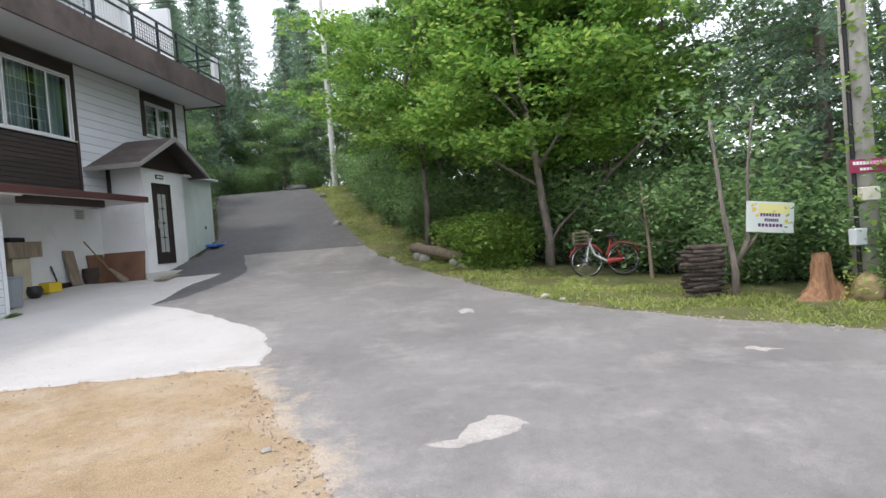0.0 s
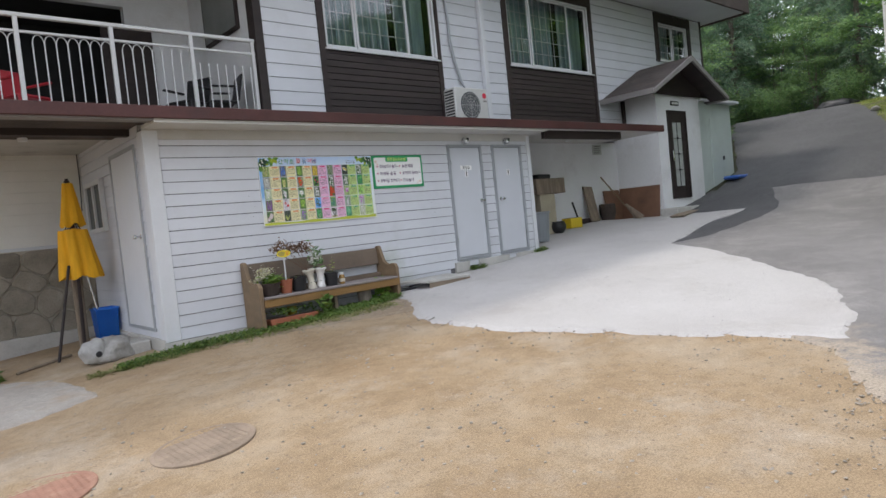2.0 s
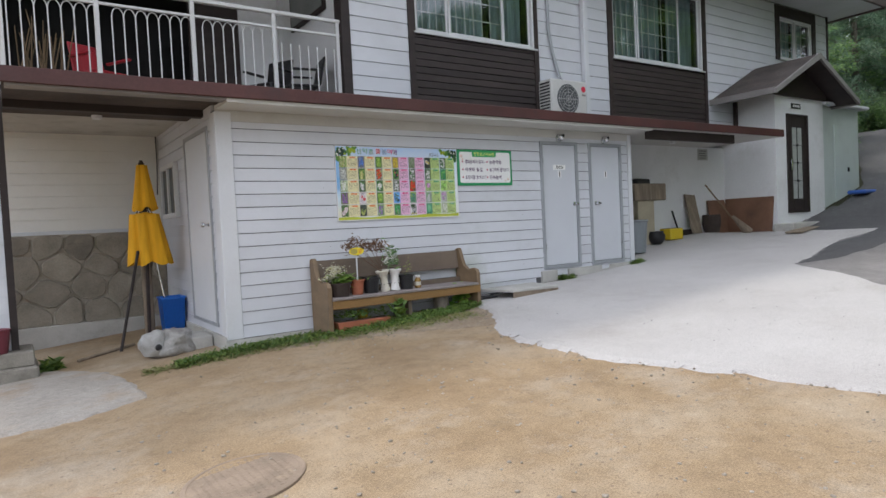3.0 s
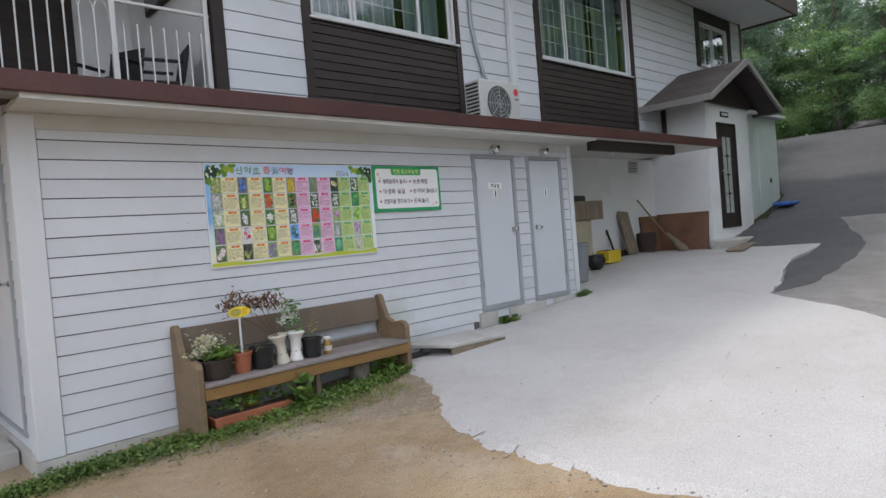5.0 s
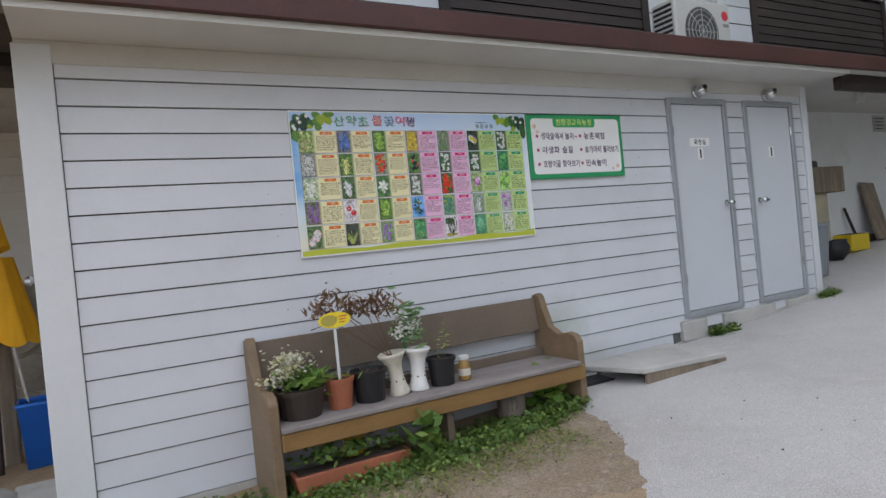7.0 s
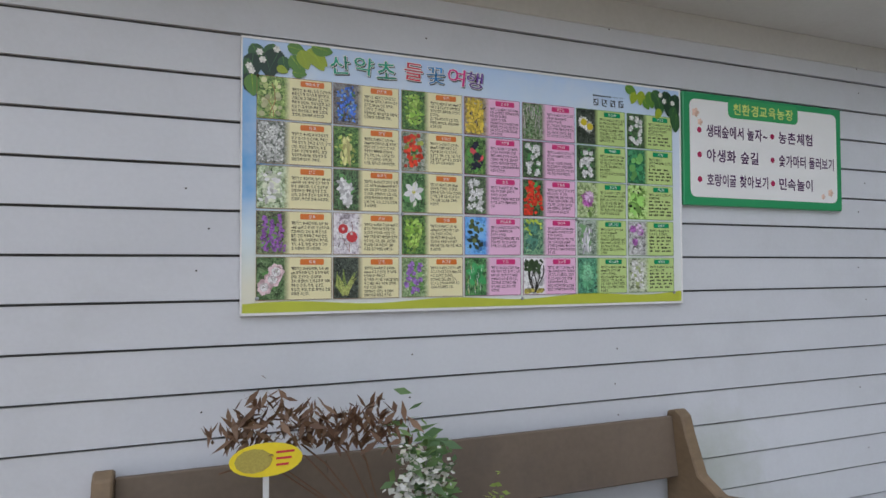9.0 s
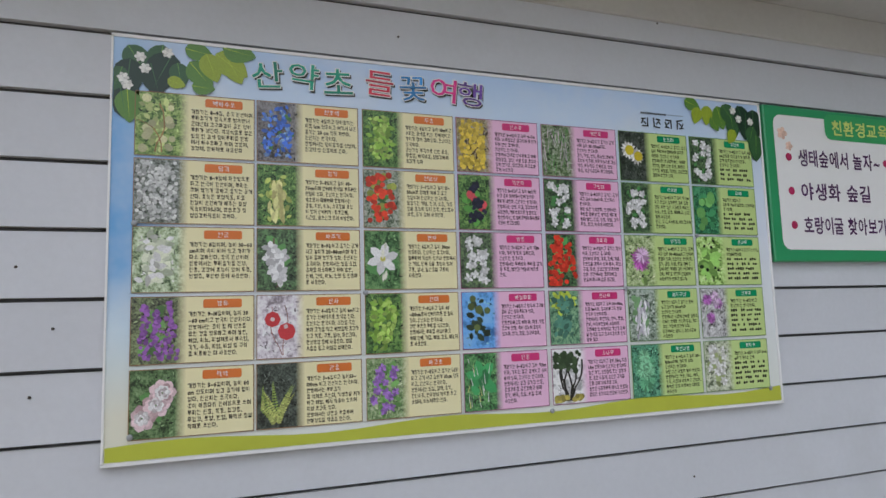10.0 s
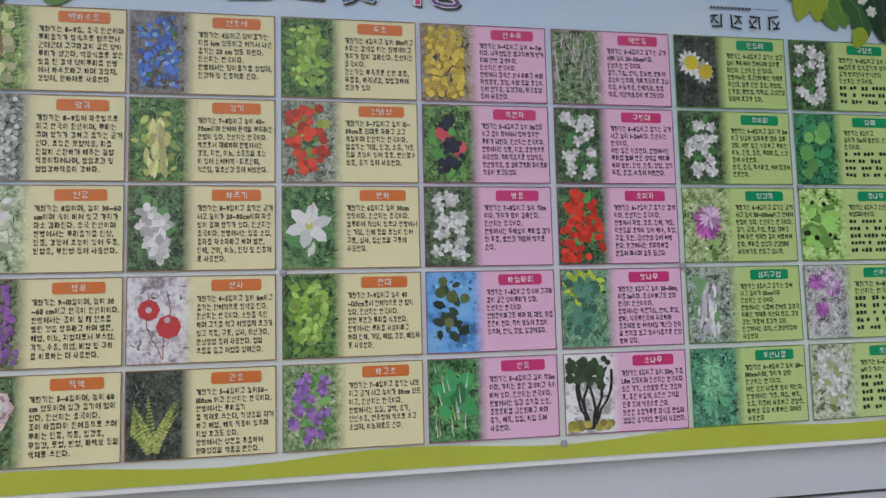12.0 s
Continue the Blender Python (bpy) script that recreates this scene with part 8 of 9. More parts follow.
def pot(label, x, y, z, r0, r1, h, material, group="pots on the bench"):
    p = thing("flower_pot", label, "flower pot", (x, y, z), group)
    part("pot", lathe([(r0, 0), (r1 * 0.97, h * 0.86), (r1 * 1.06, h * 0.87), (r1 * 1.08, h), (r1 * 0.95, h), (r1 * 0.9, h * 0.85), (r0 * 0.5, h * 0.8)], (x, y, z), 20), material, p)
    part("soil", lathe([(r1 * 0.92, 0), (r1 * 0.6, 0.012), (0.002, 0.015)], (x, y, z + h * 0.86), 14), M_SOIL, p)
    return p


SZ = 0.476
M_POTBROWN = surface("dark_brown_plastic", (0.05, 0.036, 0.03), 0.55, var=0.2, bump=0.1)
p = pot("low brown pot of pale flowers on the bench", -0.19, -0.33, SZ, 0.115, 0.14, 0.16, M_POTBROWN)
leaves_on(p, [(-0.19 + dx, -0.33 + dy, SZ + 0.2) for dx, dy in ((0.05, 0), (0.1, 0.04), (-0.05, 0), (0, 0.05), (0.08, -0.05))], 26, (0.05, 0.05, 0.04), 0.11, M_BUSH, 1, narrow=0.32)
leaves_on(p, [(-0.19 + dx, -0.33 + dy, SZ + 0.26 + dz) for dx, dy, dz in ((-0.08, -0.02, 0), (-0.03, 0.0, 0.05), (-0.12, 0.03, -0.04), (0.02, 0.02, 0.04), (-0.06, 0.05, 0.06))], 90, (0.04, 0.04, 0.032), 0.026, M_PETALY, 2, "blossom", 0.8)
p = pot("terracotta plastic pot with sparse shoots on the bench", 0.045, -0.33, SZ, 0.065, 0.085, 0.175, M_TERRA)
leaves_on(p, [(0.06, -0.33, SZ + 0.18), (0.0, -0.31, SZ + 0.18)], 14, (0.04, 0.04, 0.012), 0.06, M_BUSH, 3, narrow=0.2)
p = pot("black plastic pot of bare soil on the bench", 0.235, -0.32, SZ, 0.085, 0.105, 0.185, M_BLACK)
leaves_on(p, [(0.235, -0.3, SZ + 0.19)], 10, (0.05, 0.05, 0.01), 0.03, M_DEAD, 4)


def vase(label, x, y, material, lean):
    v = thing("vase", label, "vase", (x, y, SZ), "vases on the bench")
    m = Matrix.Translation((x, y, SZ)) @ Matrix.Rotation(radians(lean), 4, "Y")
    part("body", turned(lathe([(0.062, 0), (0.066, 0.012), (0.052, 0.05), (0.044, 0.12), (0.048, 0.18), (0.066, 0.225), (0.08, 0.24), (0.086, 0.256), (0.078, 0.262), (0.06, 0.235), (0.02, 0.22)], (0, 0, 0), 24), m), material, v, smooth=True)
    for k in range(6):
        a = k * math.pi / 3
        part("dimple", turned(lathe([(0.006, 0), (0.004, 0.004)], (0, 0, 0), 8), m @ Matrix.Translation((0.047 * math.cos(a), 0.047 * math.sin(a), 0.09)) @ Matrix.Rotation(a, 4, "Z") @ Matrix.Rotation(radians(90), 4, "Y")), M_SOIL, v)
    return v


v = vase("cream ceramic vase holding withered leaves", 0.425, -0.33, M_CREAMVASE, -8)
for k in range(6):
    part("stem", tube([(0.40, -0.33, SZ + 0.22), (0.34 - 0.06 * k, -0.30, SZ + 0.46 + 0.03 * (k % 2)), (0.30 - 0.075 * k, -0.28, SZ + 0.56 - 0.02 * k)], 0.003, 5), M_DEAD, v)
leaves_on(v, [(0.40 - 0.085 * k, -0.30, SZ + 0.55 + 0.035 * math.sin(k * 2) + (0.03 if k > 1 else 0)) for k in range(6)], 62, (0.045, 0.03, 0.035), 0.06, M_DEAD, 5, narrow=0.28, droop=0.9)
v = vase("white ceramic vase with white blossoms", 0.555, -0.33, M_WHITEVASE, 2)
leaves_on(v, [(0.53, -0.32, SZ + 0.34), (0.50, -0.3, SZ + 0.42), (0.56, -0.32, SZ + 0.40), (0.52, -0.3, SZ + 0.5)], 34, (0.04, 0.04, 0.045), 0.075, M_LEAF_B, 6, narrow=0.35)
leaves_on(v, [(0.49, -0.35, SZ + 0.40), (0.53, -0.36, SZ + 0.36), (0.47, -0.34, SZ + 0.46), (0.55, -0.36, SZ + 0.43), (0.45, -0.34, SZ + 0.36)], 46, (0.024, 0.02, 0.026), 0.024, M_PETALW, 7, "blossom", 0.8)
p = pot("black plastic pot with a thin yellow sprig on the bench", 0.73, -0.32, SZ, 0.075, 0.09, 0.175, M_BLACK)
leaves_on(p, [(0.74, -0.32, SZ + 0.24), (0.76, -0.32, SZ + 0.3)], 20, (0.025, 0.025, 0.04), 0.03, M_GRASS, 8)
jar = thing("glass_jar", "small glass jar of amber liquid with a pale lid", "jar", (0.89, -0.33, SZ))
part("glass", lathe([(0.036, 0), (0.04, 0.008), (0.04, 0.1), (0.03, 0.115), (0.03, 0.13)], (0.89, -0.33, SZ), 18), surface("amber_jar", (0.34, 0.2, 0.06), 0.12, var=0.3, scale=14, bump=0), jar, smooth=True)
part("lid", lathe([(0.034, 0.13), (0.036, 0.135), (0.036, 0.152), (0.03, 0.156)], (0.89, -0.33, SZ), 18), M_WHITEVASE, jar, "pale screw lid")
part("label", lathe([(0.0405, 0.03), (0.0405, 0.075)], (0.89, -0.33, SZ), 18), M_CREAMVASE, jar, "paper label")
tag = thing("plant_marker", "oval yellow plant marker on a white stick", "plant marker", (0.045, -0.35, SZ + 0.16))
part("stick", box(0.036, 0.052, -0.354, -0.348, SZ + 0.15, 0.95), M_WINFRAME, tag)
ov = bmesh.new()
shape(ov, [(0.044 + 0.098 * math.cos(a * 0.2618), 0.985 + 0.046 * math.sin(a * 0.2618)) for a in range(24)], -0.358)
bmesh.ops.solidify(ov, geom=ov.faces[:], thickness=-0.004)
part("plate", ov, print_mat("marker_yellow", (0.78, 0.62, 0.03)), tag, "yellow oval plate")
ph = bmesh.new()
shape(ph, [(0.01 + 0.05 * math.cos(a * 0.5236), 0.985 + 0.033 * math.sin(a * 0.5236)) for a in range(12)], -0.3635)
part("picture", ph, print_mat("marker_green", (0.36, 0.3, 0.07), spread=0.4, scale=200), tag)
for k in range(3):
    part("text_bar", box(0.07, 0.12 - 0.008 * k, -0.3632, -0.363, 1.0 - 0.017 * k, 1.006 - 0.017 * k), ink((0.5, 0.03, 0.05)), tag)

# under the bench
gU = gz(0.2, -0.35)
tr = thing("planter_trough", "long brown planter trough under the bench", "planter", (0.05, -0.42, gU))
part("trough", prism([(-0.28, gU - 0.01), (0.36, gU - 0.01), (0.385, gU + 0.105), (-0.305, gU + 0.105)], "y", -0.50, -0.36, bevel=0.006), M_TERRA, tr)
part("soil", box(-0.28, 0.36, -0.48, -0.38, gU + 0.098, gU + 0.11), M_SOIL, tr)
leaves_on(tr, [(-0.2 + 0.1 * k, -0.43, gU + 0.18) for k in range(6)], 26, (0.05, 0.04, 0.03), 0.06, M_WEED, 11)
yp = thing("flower_pot", "small yellow pot under the bench", "flower pot", (0.12, -0.28, gU), "pots under the bench")
part("pot", lathe([(0.05, 0), (0.065, 0.17), (0.07, 0.2), (0.06, 0.2)], (0.12, -0.28, gU), 16), flat("yellow_pot", (0.55, 0.36, 0.03), 0.5), yp)
bp = thing("metal_pail", "rusty dark pail under the bench", "pail", (1.2, -0.3, gz(1.2, -0.3)))
part("pail", lathe([(0.09, 0), (0.10, 0.2), (0.105, 0.22), (0.095, 0.22), (0.085, 0.03)], (1.22, -0.34, gz(1.2, -0.34)), 18), M_BARK, bp)
fern = thing("fern_plant", "broad green weed growing before the bench", "weed", (0.47, -0.56, gz(0.47, -0.56)))
leaves_on(fern, [(0.45, -0.56, gz(0.47, -0.56) + 0.12 + 0.05 * k) for k in range(4)], 9, (0.06, 0.05, 0.02), 0.13, M_WEED, 12, narrow=0.4)
vine = thing("vine", "leafy weed climbing beside the bench end", "weed", (1.5, -0.3, gz(1.5, -0.3)))
leaves_on(vine, [(1.45 + 0.06 * (k % 3), -0.33, gz(1.5, -0.3) + 0.06 + 0.055 * k) for k in range(5)], 16, (0.06, 0.04, 0.03), 0.09, M_BUSH, 13, narrow=0.7)


M_WEEDPALE = leaf_mat("dry_weed", (0.13, 0.16, 0.05), (0.22, 0.25, 0.075), (0.34, 0.31, 0.13), 0.3)


def patch(name, label, outline, count, size, material, seed, height=0.02, narrow=0.7):
    rg = np.random.default_rng(seed)
    pts = []
    while len(pts) < count:
        k = rg.integers(0, len(outline) - 1)
        f = rg.random()
        (xa, ya, wa), (xb, yb, wb) = outline[k], outline[k + 1]
        x, y = xa + (xb - xa) * f, ya + (yb - ya) * f + rg.normal(0, 1) * 0.45 * (wa + (wb - wa) * f)
        if y < -0.03 or x < XL:
            pts.append((x, y, gz(x, y) + height * rg.random()))
    ob = new(name, blades_mesh(name, leaf_cloud(rg, pts, 5, (0.025, 0.025, 0.012), size, 0.6, -0.2, narrow), material))
    return tagged(ob, label, "weeds", kind="stuff")


patch("clover", "green clover and weeds along the annex foot", [(-2.0, -0.25, 0.1), (-1.2, -0.25, 0.16), (-0.4, -0.45, 0.26), (0.5, -0.55, 0.30), (1.2, -0.5, 0.22), (1.75, -0.4, 0.14)], 3600, 0.03, M_WEED, 21, 0.06)
patch("clover_tufts", "sparse weeds on the bare earth", [(-2.3, -0.2, 0.12), (-1.2, -0.35, 0.3), (0.3, -0.85, 0.3), (1.3, -0.9, 0.25)], 1500, 0.034, M_WEEDPALE, 22, 0.03, 0.25)
patch("door_weeds", "weeds sprouting at the foot of the toilet doors", [(3.6, -0.08, 0.03), (3.75, -0.1, 0.05), (3.9, -0.1, 0.05)], 60, 0.075, M_WEED, 23, 0.08, 0.25)
patch("corner_weeds", "weeds sprouting at the annex end", [(5.3, -0.08, 0.03), (5.45, -0.1, 0.05), (5.6, -0.05, 0.04)], 60, 0.07, M_WEED, 24, 0.08, 0.25)
patch("pillar_weeds", "weeds beside the pillar plinth", [(-3.1, 1.2, 0.15), (-2.95, 1.25, 0.2)], 50, 0.13, M_WEED, 25, 0.1, 0.3)

slab = thing("timber_hatch", "weathered grey board hatch lying by the wall", "hatch", (2.5, -0.4, gz(2.5, -0.4)))
gs = gz(2.5, -0.4)
part("top", prism([(2.02, -0.08), (3.05, -0.06), (2.98, -0.68), (2.22, -0.58)], "z", gs + 0.085, gs + 0.125, bevel=0.006), M_CONC, slab, "grey weathered top")
part("edge_board", prism([(2.25, -0.575), (2.99, -0.67), (2.99, -0.64), (2.25, -0.55)], "z", gs - 0.01, gs + 0.085), M_WOODOLD, slab)
part("edge_board", prism([(2.96, -0.66), (2.99, -0.66), (3.05, -0.08), (3.02, -0.08)], "z", gs - 0.01, gs + 0.085), M_WOODOLD, slab)
part("mat", prism([(1.85, -0.05), (2.25, -0.06), (2.22, -0.28), (1.9, -0.22)], "z", gz(2, -0.1) + 0.02, gz(2, -0.1) + 0.05, bevel=0.004), M_BLACK, slab, "dark rubber mat")

for x, y, r, mt, lab in ((-2.33, -3.57, 0.34, M_MANHOLE, "round rusty manhole cover in the earth"), (-3.3, -3.36, 0.36, M_MANHOLE2, "round red-brown manhole cover in the earth")):
    mh = thing("manhole_cover", lab, "manhole cover", (x, y, gz(x, y)), "manhole covers in the yard")
    tilt = Matrix.Translation((x, y, gz(x, y) - 0.009)) @ Matrix.Rotation(-math.atan((gz(x + 0.3, y) - gz(x - 0.3, y)) / 0.6), 4, "Y")
    part("cover", turned(lathe([(r, -0.02), (r, 0.016), (r - 0.012, 0.02), (r - 0.03, 0.02), (r - 0.034, 0.016), (0.002, 0.017)], (0, 0, 0), 40), tilt), mt, mh)
    studs = bmesh.new()
    for i in range(-7, 8):
        for j in range(-7, 8):
            if math.hypot(i, j) * 0.042 < r - 0.05:
                box(i * 0.042 - 0.008, i * 0.042 + 0.008, j * 0.042 - 0.008, j * 0.042 + 0.008, 0.015, 0.0185, bm=studs)
    tagged(part("stud", turned(studs, tilt), mt, mh), kind="stuff")

# ---- carport ----
M_LOGDARK = surface("dark_wicker", (0.06, 0.045, 0.037), 0.9, var=0.3, scale=6, fine=50, bump=0.7, depth=0.01)
gc = lambda x, y: gz(x, y) + 0.024
cb = thing("storage_bin", "large grey plastic bin in the carport", "bin", (6.15, 0.5, gc(6.15, 0.5)))
part("body", lathe([(0.22, 0), (0.26, 0.55), (0.28, 0.58), (0.27, 0.6), (0.24, 0.58)], (6.12, 0.55, gc(6.1, 0.5)), 20), flat("bin_grey", (0.22, 0.24, 0.26), 0.5), cb)
bk = thing("black_cabinet", "tall black crate behind the bin", "crate", (6.0, 0.9, gc(6, 0.9)))
part("crate", box(5.75, 6.25, 0.8, 1.18, gc(6, 0.9), 1.98, 0.01), M_BLACK, bk)
shf = thing("wooden_stand", "old wooden stand with a cabinet and clutter on top", "stand", (6.75, 0.9, gc(6.75, 0.9)))
part("cabinet", box(6.5, 6.98, 0.72, 1.15, gc(6.7, 0.9), 1.52, 0.008), surface("cream_cabinet", (0.42, 0.37, 0.27), 0.6, var=0.15), shf, "cream side cabinet")
part("top_box", box(6.35, 7.28, 0.66, 1.16, 1.52, 1.84, 0.01), M_WOODOLD, shf, "weathered wooden box")
part("clutter", turned(box(-0.28, 0.28, -0.12, 0.12, 0, 0.1, 0.02), pose(6.75, 0.9, 1.84, 0, 0, 12)), M_BLACK, shf)
bpot = thing("clay_pot", "squat black glazed pot", "pot", (6.95, 0.68, gc(6.95, 0.68)))
part("pot", lathe([(0.09, 0), (0.16, 0.08), (0.175, 0.16), (0.14, 0.23), (0.15, 0.25), (0.12, 0.235)], (6.95, 0.68, gc(6.95, 0.68)), 20), M_BLACK, bpot, smooth=True)
yc = thing("yellow_crate", "bright yellow plastic crate", "crate", (7.65, 0.85, gc(7.65, 0.85)))
part("crate", box(7.46, 7.86, 0.72, 0.98, gc(7.65, 0.85), gc(7.65, 0.85) + 0.22, 0.012), flat("yellow_plastic", (0.62, 0.45, 0.02), 0.45), yc)
# Dark sheet on the solid crate, painting the shade of its hollow.
part("opening", box(7.49, 7.83, 0.75, 0.95, gc(7.65, 0.85) + 0.2, gc(7.65, 0.85) + 0.224), M_SOIL, yc)
plk = thing("leaning_plank", "grey plank leaning on the wall", "plank", (8.9, 1.05, gc(8.9, 1.0)))
part("plank", turned(box(-0.17, 0.17, -0.02, 0.02, 0, 0.85, 0.006), pose(8.68, 0.95, gc(8.68, 0.95), -14, 4, 0)), M_WOODOLD, plk)
cur = thing("wall_log", "dark timber lying along the wall", "timber", (8.4, 1.1, gc(8.4, 1.1)))
part("timber", box(7.9, 8.75, 1.02, 1.18, gc(8.3, 1.1), gc(8.3, 1.1) + 0.12, 0.01), M_DARK, cur)
stk = thing("iron_bar", "short iron bar leaning on the wall", "bar", (8.2, 1.1, gc(8.2, 1.1)))
part("bar", tube([(8.15, 1.0, gc(8.2, 1)), (8.15, 1.17, 1.3)], 0.02, 6), M_BLACK, stk)
bas = thing("wicker_basket", "dark woven basket on the concrete", "basket", (9.25, 0.85, gc(9.25, 0.85)))
part("basket", lathe([(0.15, 0), (0.19, 0.18), (0.185, 0.36), (0.17, 0.38), (0.15, 0.34)], (9.12, 0.9, gc(9.12, 0.9)), 18), M_LOGDARK, bas)
bd = thing("plywood_sheet", "stained brown plywood leaning against the porch wall", "plywood", (10.0, 0.7, gc(10, 0.7)))
part("sheet", turned(box(-0.012, 0.012, -0.55, 0.55, 0, 0.76, 0.003), pose(10.0, 0.62, gc(10.0, 0.62) - 0.01, 0, 8, 0)), M_BOARDBROWN, bd)
bd2 = thing("plywood_sheet", "brown plywood leaning on the carport back wall", "plywood", (9.8, 1.1, gc(9.8, 1.1)))
part("sheet", turned(box(-0.36, 0.3, -0.012, 0.012, 0, 0.74, 0.003), pose(9.75, 1.06, gc(9.75, 1.06), -9, 0, 0)), M_BOARDBROWN, bd2)
brm = thing("straw_broom", "straw broom leaning in the carport corner", "broom", (9.5, 0.7, gc(9.5, 0.7)))
part("handle", tube([(9.62, 0.72, gc(9.6, 0.7) + 0.3), (9.3, 1.14, 1.84)], 0.016, 8), M_BENCH, brm)
part("bristles", tube([(9.86, 0.5, gc(9.8, 0.5)), (9.62, 0.72, gc(9.6, 0.7) + 0.36)], [0.11, 0.03], 10), M_WOODOLD, brm, "straw bristles")
nt_ = thing("wall_notice", "faded paper notice on the carport wall", "notice", (9.3, 1.19, 2.5))
part("sheet", box(9.15, 9.5, 1.19, 1.2, 2.38, 2.62), surface("faded_paper", (0.5, 0.5, 0.47), 0.8, var=0.06), nt_)
for k in range(4):
    part("text_bar", box(9.2, 9.44 - 0.03 * (k % 2), 1.186, 1.19, 2.57 - 0.05 * k, 2.583 - 0.05 * k), M_BLACK, nt_)
mt_ = thing("door_mat", "flat grey board before the porch", "board", (10.0, -0.6, gc(10, -0.6)))
part("board", turned(box(-0.5, 0.5, -0.16, 0.16, 0, 0.03, 0.006), pose(10.0, -0.55, gz(10, -0.55) + 0.03, 0, -4, 8)), M_WOODOLD, mt_)


# ---- along the verge ----
def bicycle():
    bike = thing("bicycle", "old red and white ladies' bicycle with a basket", "bicycle", (6.85, -10.85, gz(6.85, -10.85)))
    g = gz(6.85, -10.85) + 0.02
    X, R = 6.85, 0.29
    YF, YR = -10.52, -11.19
    red, white = flat("bike_red", (0.36, 0.04, 0.035), 0.4), flat("bike_white", (0.62, 0.6, 0.58), 0.4)
    for y, nm in ((YF, "front_wheel"), (YR, "rear_wheel")):
        tyre = part(nm, tube([(X, y + R * math.cos(a * 0.2244), g + R + R * math.sin(a * 0.2244)) for a in range(29)], 0.018, 6), M_BLACK, bike, "black tyre")
        part("rim", tube([(X, y + (R - 0.025) * math.cos(a * 0.2244), g + R + (R - 0.025) * math.sin(a * 0.2244)) for a in range(29)], 0.009, 5), M_CHROME, tyre)
        sp = bmesh.new()
        for k in range(16):
            tube([(X, y, g + R), (X, y + (R - 0.02) * math.cos(k * 0.3927), g + R + (R - 0.02) * math.sin(k * 0.3927))], 0.0025, 4, sp)
        part("spokes", sp, M_CHROME, tyre)
        part("mudguard", tube([(X, y + (R + 0.03) * math.cos(0.3 + a * 0.3), g + R + (R + 0.03) * math.sin(0.3 + a * 0.3)) for a in range(9)], 0.016, 6), red, bike)
    BB = (X, -10.9, g + 0.27)
    part("down_tube", tube([(X, -10.60, g + 0.62), (X, -10.68, g + 0.40), BB], 0.02, 8), white, bike)
    part("seat_tube", tube([BB, (X, -10.99, g + 0.72)], 0.018, 8), red, bike)
    part("head_tube", tube([(X, -10.63, g + 0.72), (X, -10.58, g + 0.56)], 0.02, 8), white, bike)
    part("fork", tube([(X, -10.58, g + 0.58), (X, YF, g + R)], 0.014, 8), M_CHROME, bike)
    part("chainstay", tube([BB, (X, YR, g + R)], 0.012, 6), red, bike)
    part("seatstay", tube([(X, -10.98, g + 0.64), (X, YR, g + R)], 0.011, 6), red, bike)
    part("chain_guard", tube([BB, (X - 0.03, YR + 0.05, g + R)], [0.06, 0.035], 8), red, bike)
    part("saddle", lumpy((X, -11.0, g + 0.70), (0.07, 0.12, 0.05), 3.0, 0.1, 2), M_BLACK, bike, "black saddle")
    part("handlebar", tube([(X - 0.26, -10.8, g + 0.84), (X - 0.2, -10.68, g + 0.86), (X, -10.63, g + 0.80), (X + 0.2, -10.68, g + 0.86), (X + 0.26, -10.8, g + 0.84)], 0.012, 6), M_CHROME, bike)
    bk = bmesh.new()
    for z in (0.62, 0.69, 0.76, 0.83):
        box(X - 0.15, X + 0.15, -10.56, -10.30, g + z, g + z + 0.015, bm=bk)
    for k in range(7):
        for y in (-10.56, -10.30):
            box(X - 0.15 + 0.05 * k - 0.006, X - 0.15 + 0.05 * k + 0.006, y - 0.006, y + 0.006, g + 0.62, g + 0.84, bm=bk)
    part("basket", bk, M_WOODOLD, bike, "brown wire basket")
    return bike


bicycle()
board = thing("verge_sign", "white and yellow sign board with small flowers in the trees", "sign", (4.3, -12.85, gz(4.3, -12.85)))
m = Matrix.Translation((4.3, -12.84, 1.2)) @ Matrix.Rotation(radians(-90 + 16), 4, "Z") @ Matrix.Rotation(radians(6), 4, "Y")
part("panel", turned(box(-0.38, 0.38, -0.012, 0.012, -0.22, 0.22, 0.004), m), print_mat("sign_cream", (0.66, 0.70, 0.66), spread=0.03), board)
part("yellow_field", turned(box(-0.2, 0.3, -0.014, -0.012, 0.05, 0.19), m), print_mat("pale_yellow", (0.75, 0.70, 0.3), spread=0.05), board)
for k, (x, z, s) in enumerate(((-0.27, 0.1, 0.04), (-0.3, 0.16, 0.025), (-0.22, 0.02, 0.03), (0.25, -0.05, 0.035), (-0.25, 0.18, 0.02))):
    fl = bmesh.new()
    for j in range(6):
        petal(fl, x, z, j * 1.047, s, s * 0.7, -0.0145 - 0.0001 * j)
    part("flower_print", turned(fl, m), ink((0.75, 0.5, 0.04)), board)
for k, (a, b) in enumerate(((-0.17, 0.16), (-0.1, 0.13), (-0.2, 0.2))):
    n = 7
    for i in range(n):
        part("text_bar", turned(box(a + (b - a) * i / n, a + (b - a) * (i + 0.7) / n, -0.0165, -0.0145, 0.03 - 0.075 * k - 0.02, 0.03 - 0.075 * k + 0.025), m), M_PURPLEINK, board)
part("bracket", box(4.31, 4.35, -12.62, -12.50, 1.10, 1.14, 0.004), M_WOODOLD, board, "wooden bracket on the trunk")

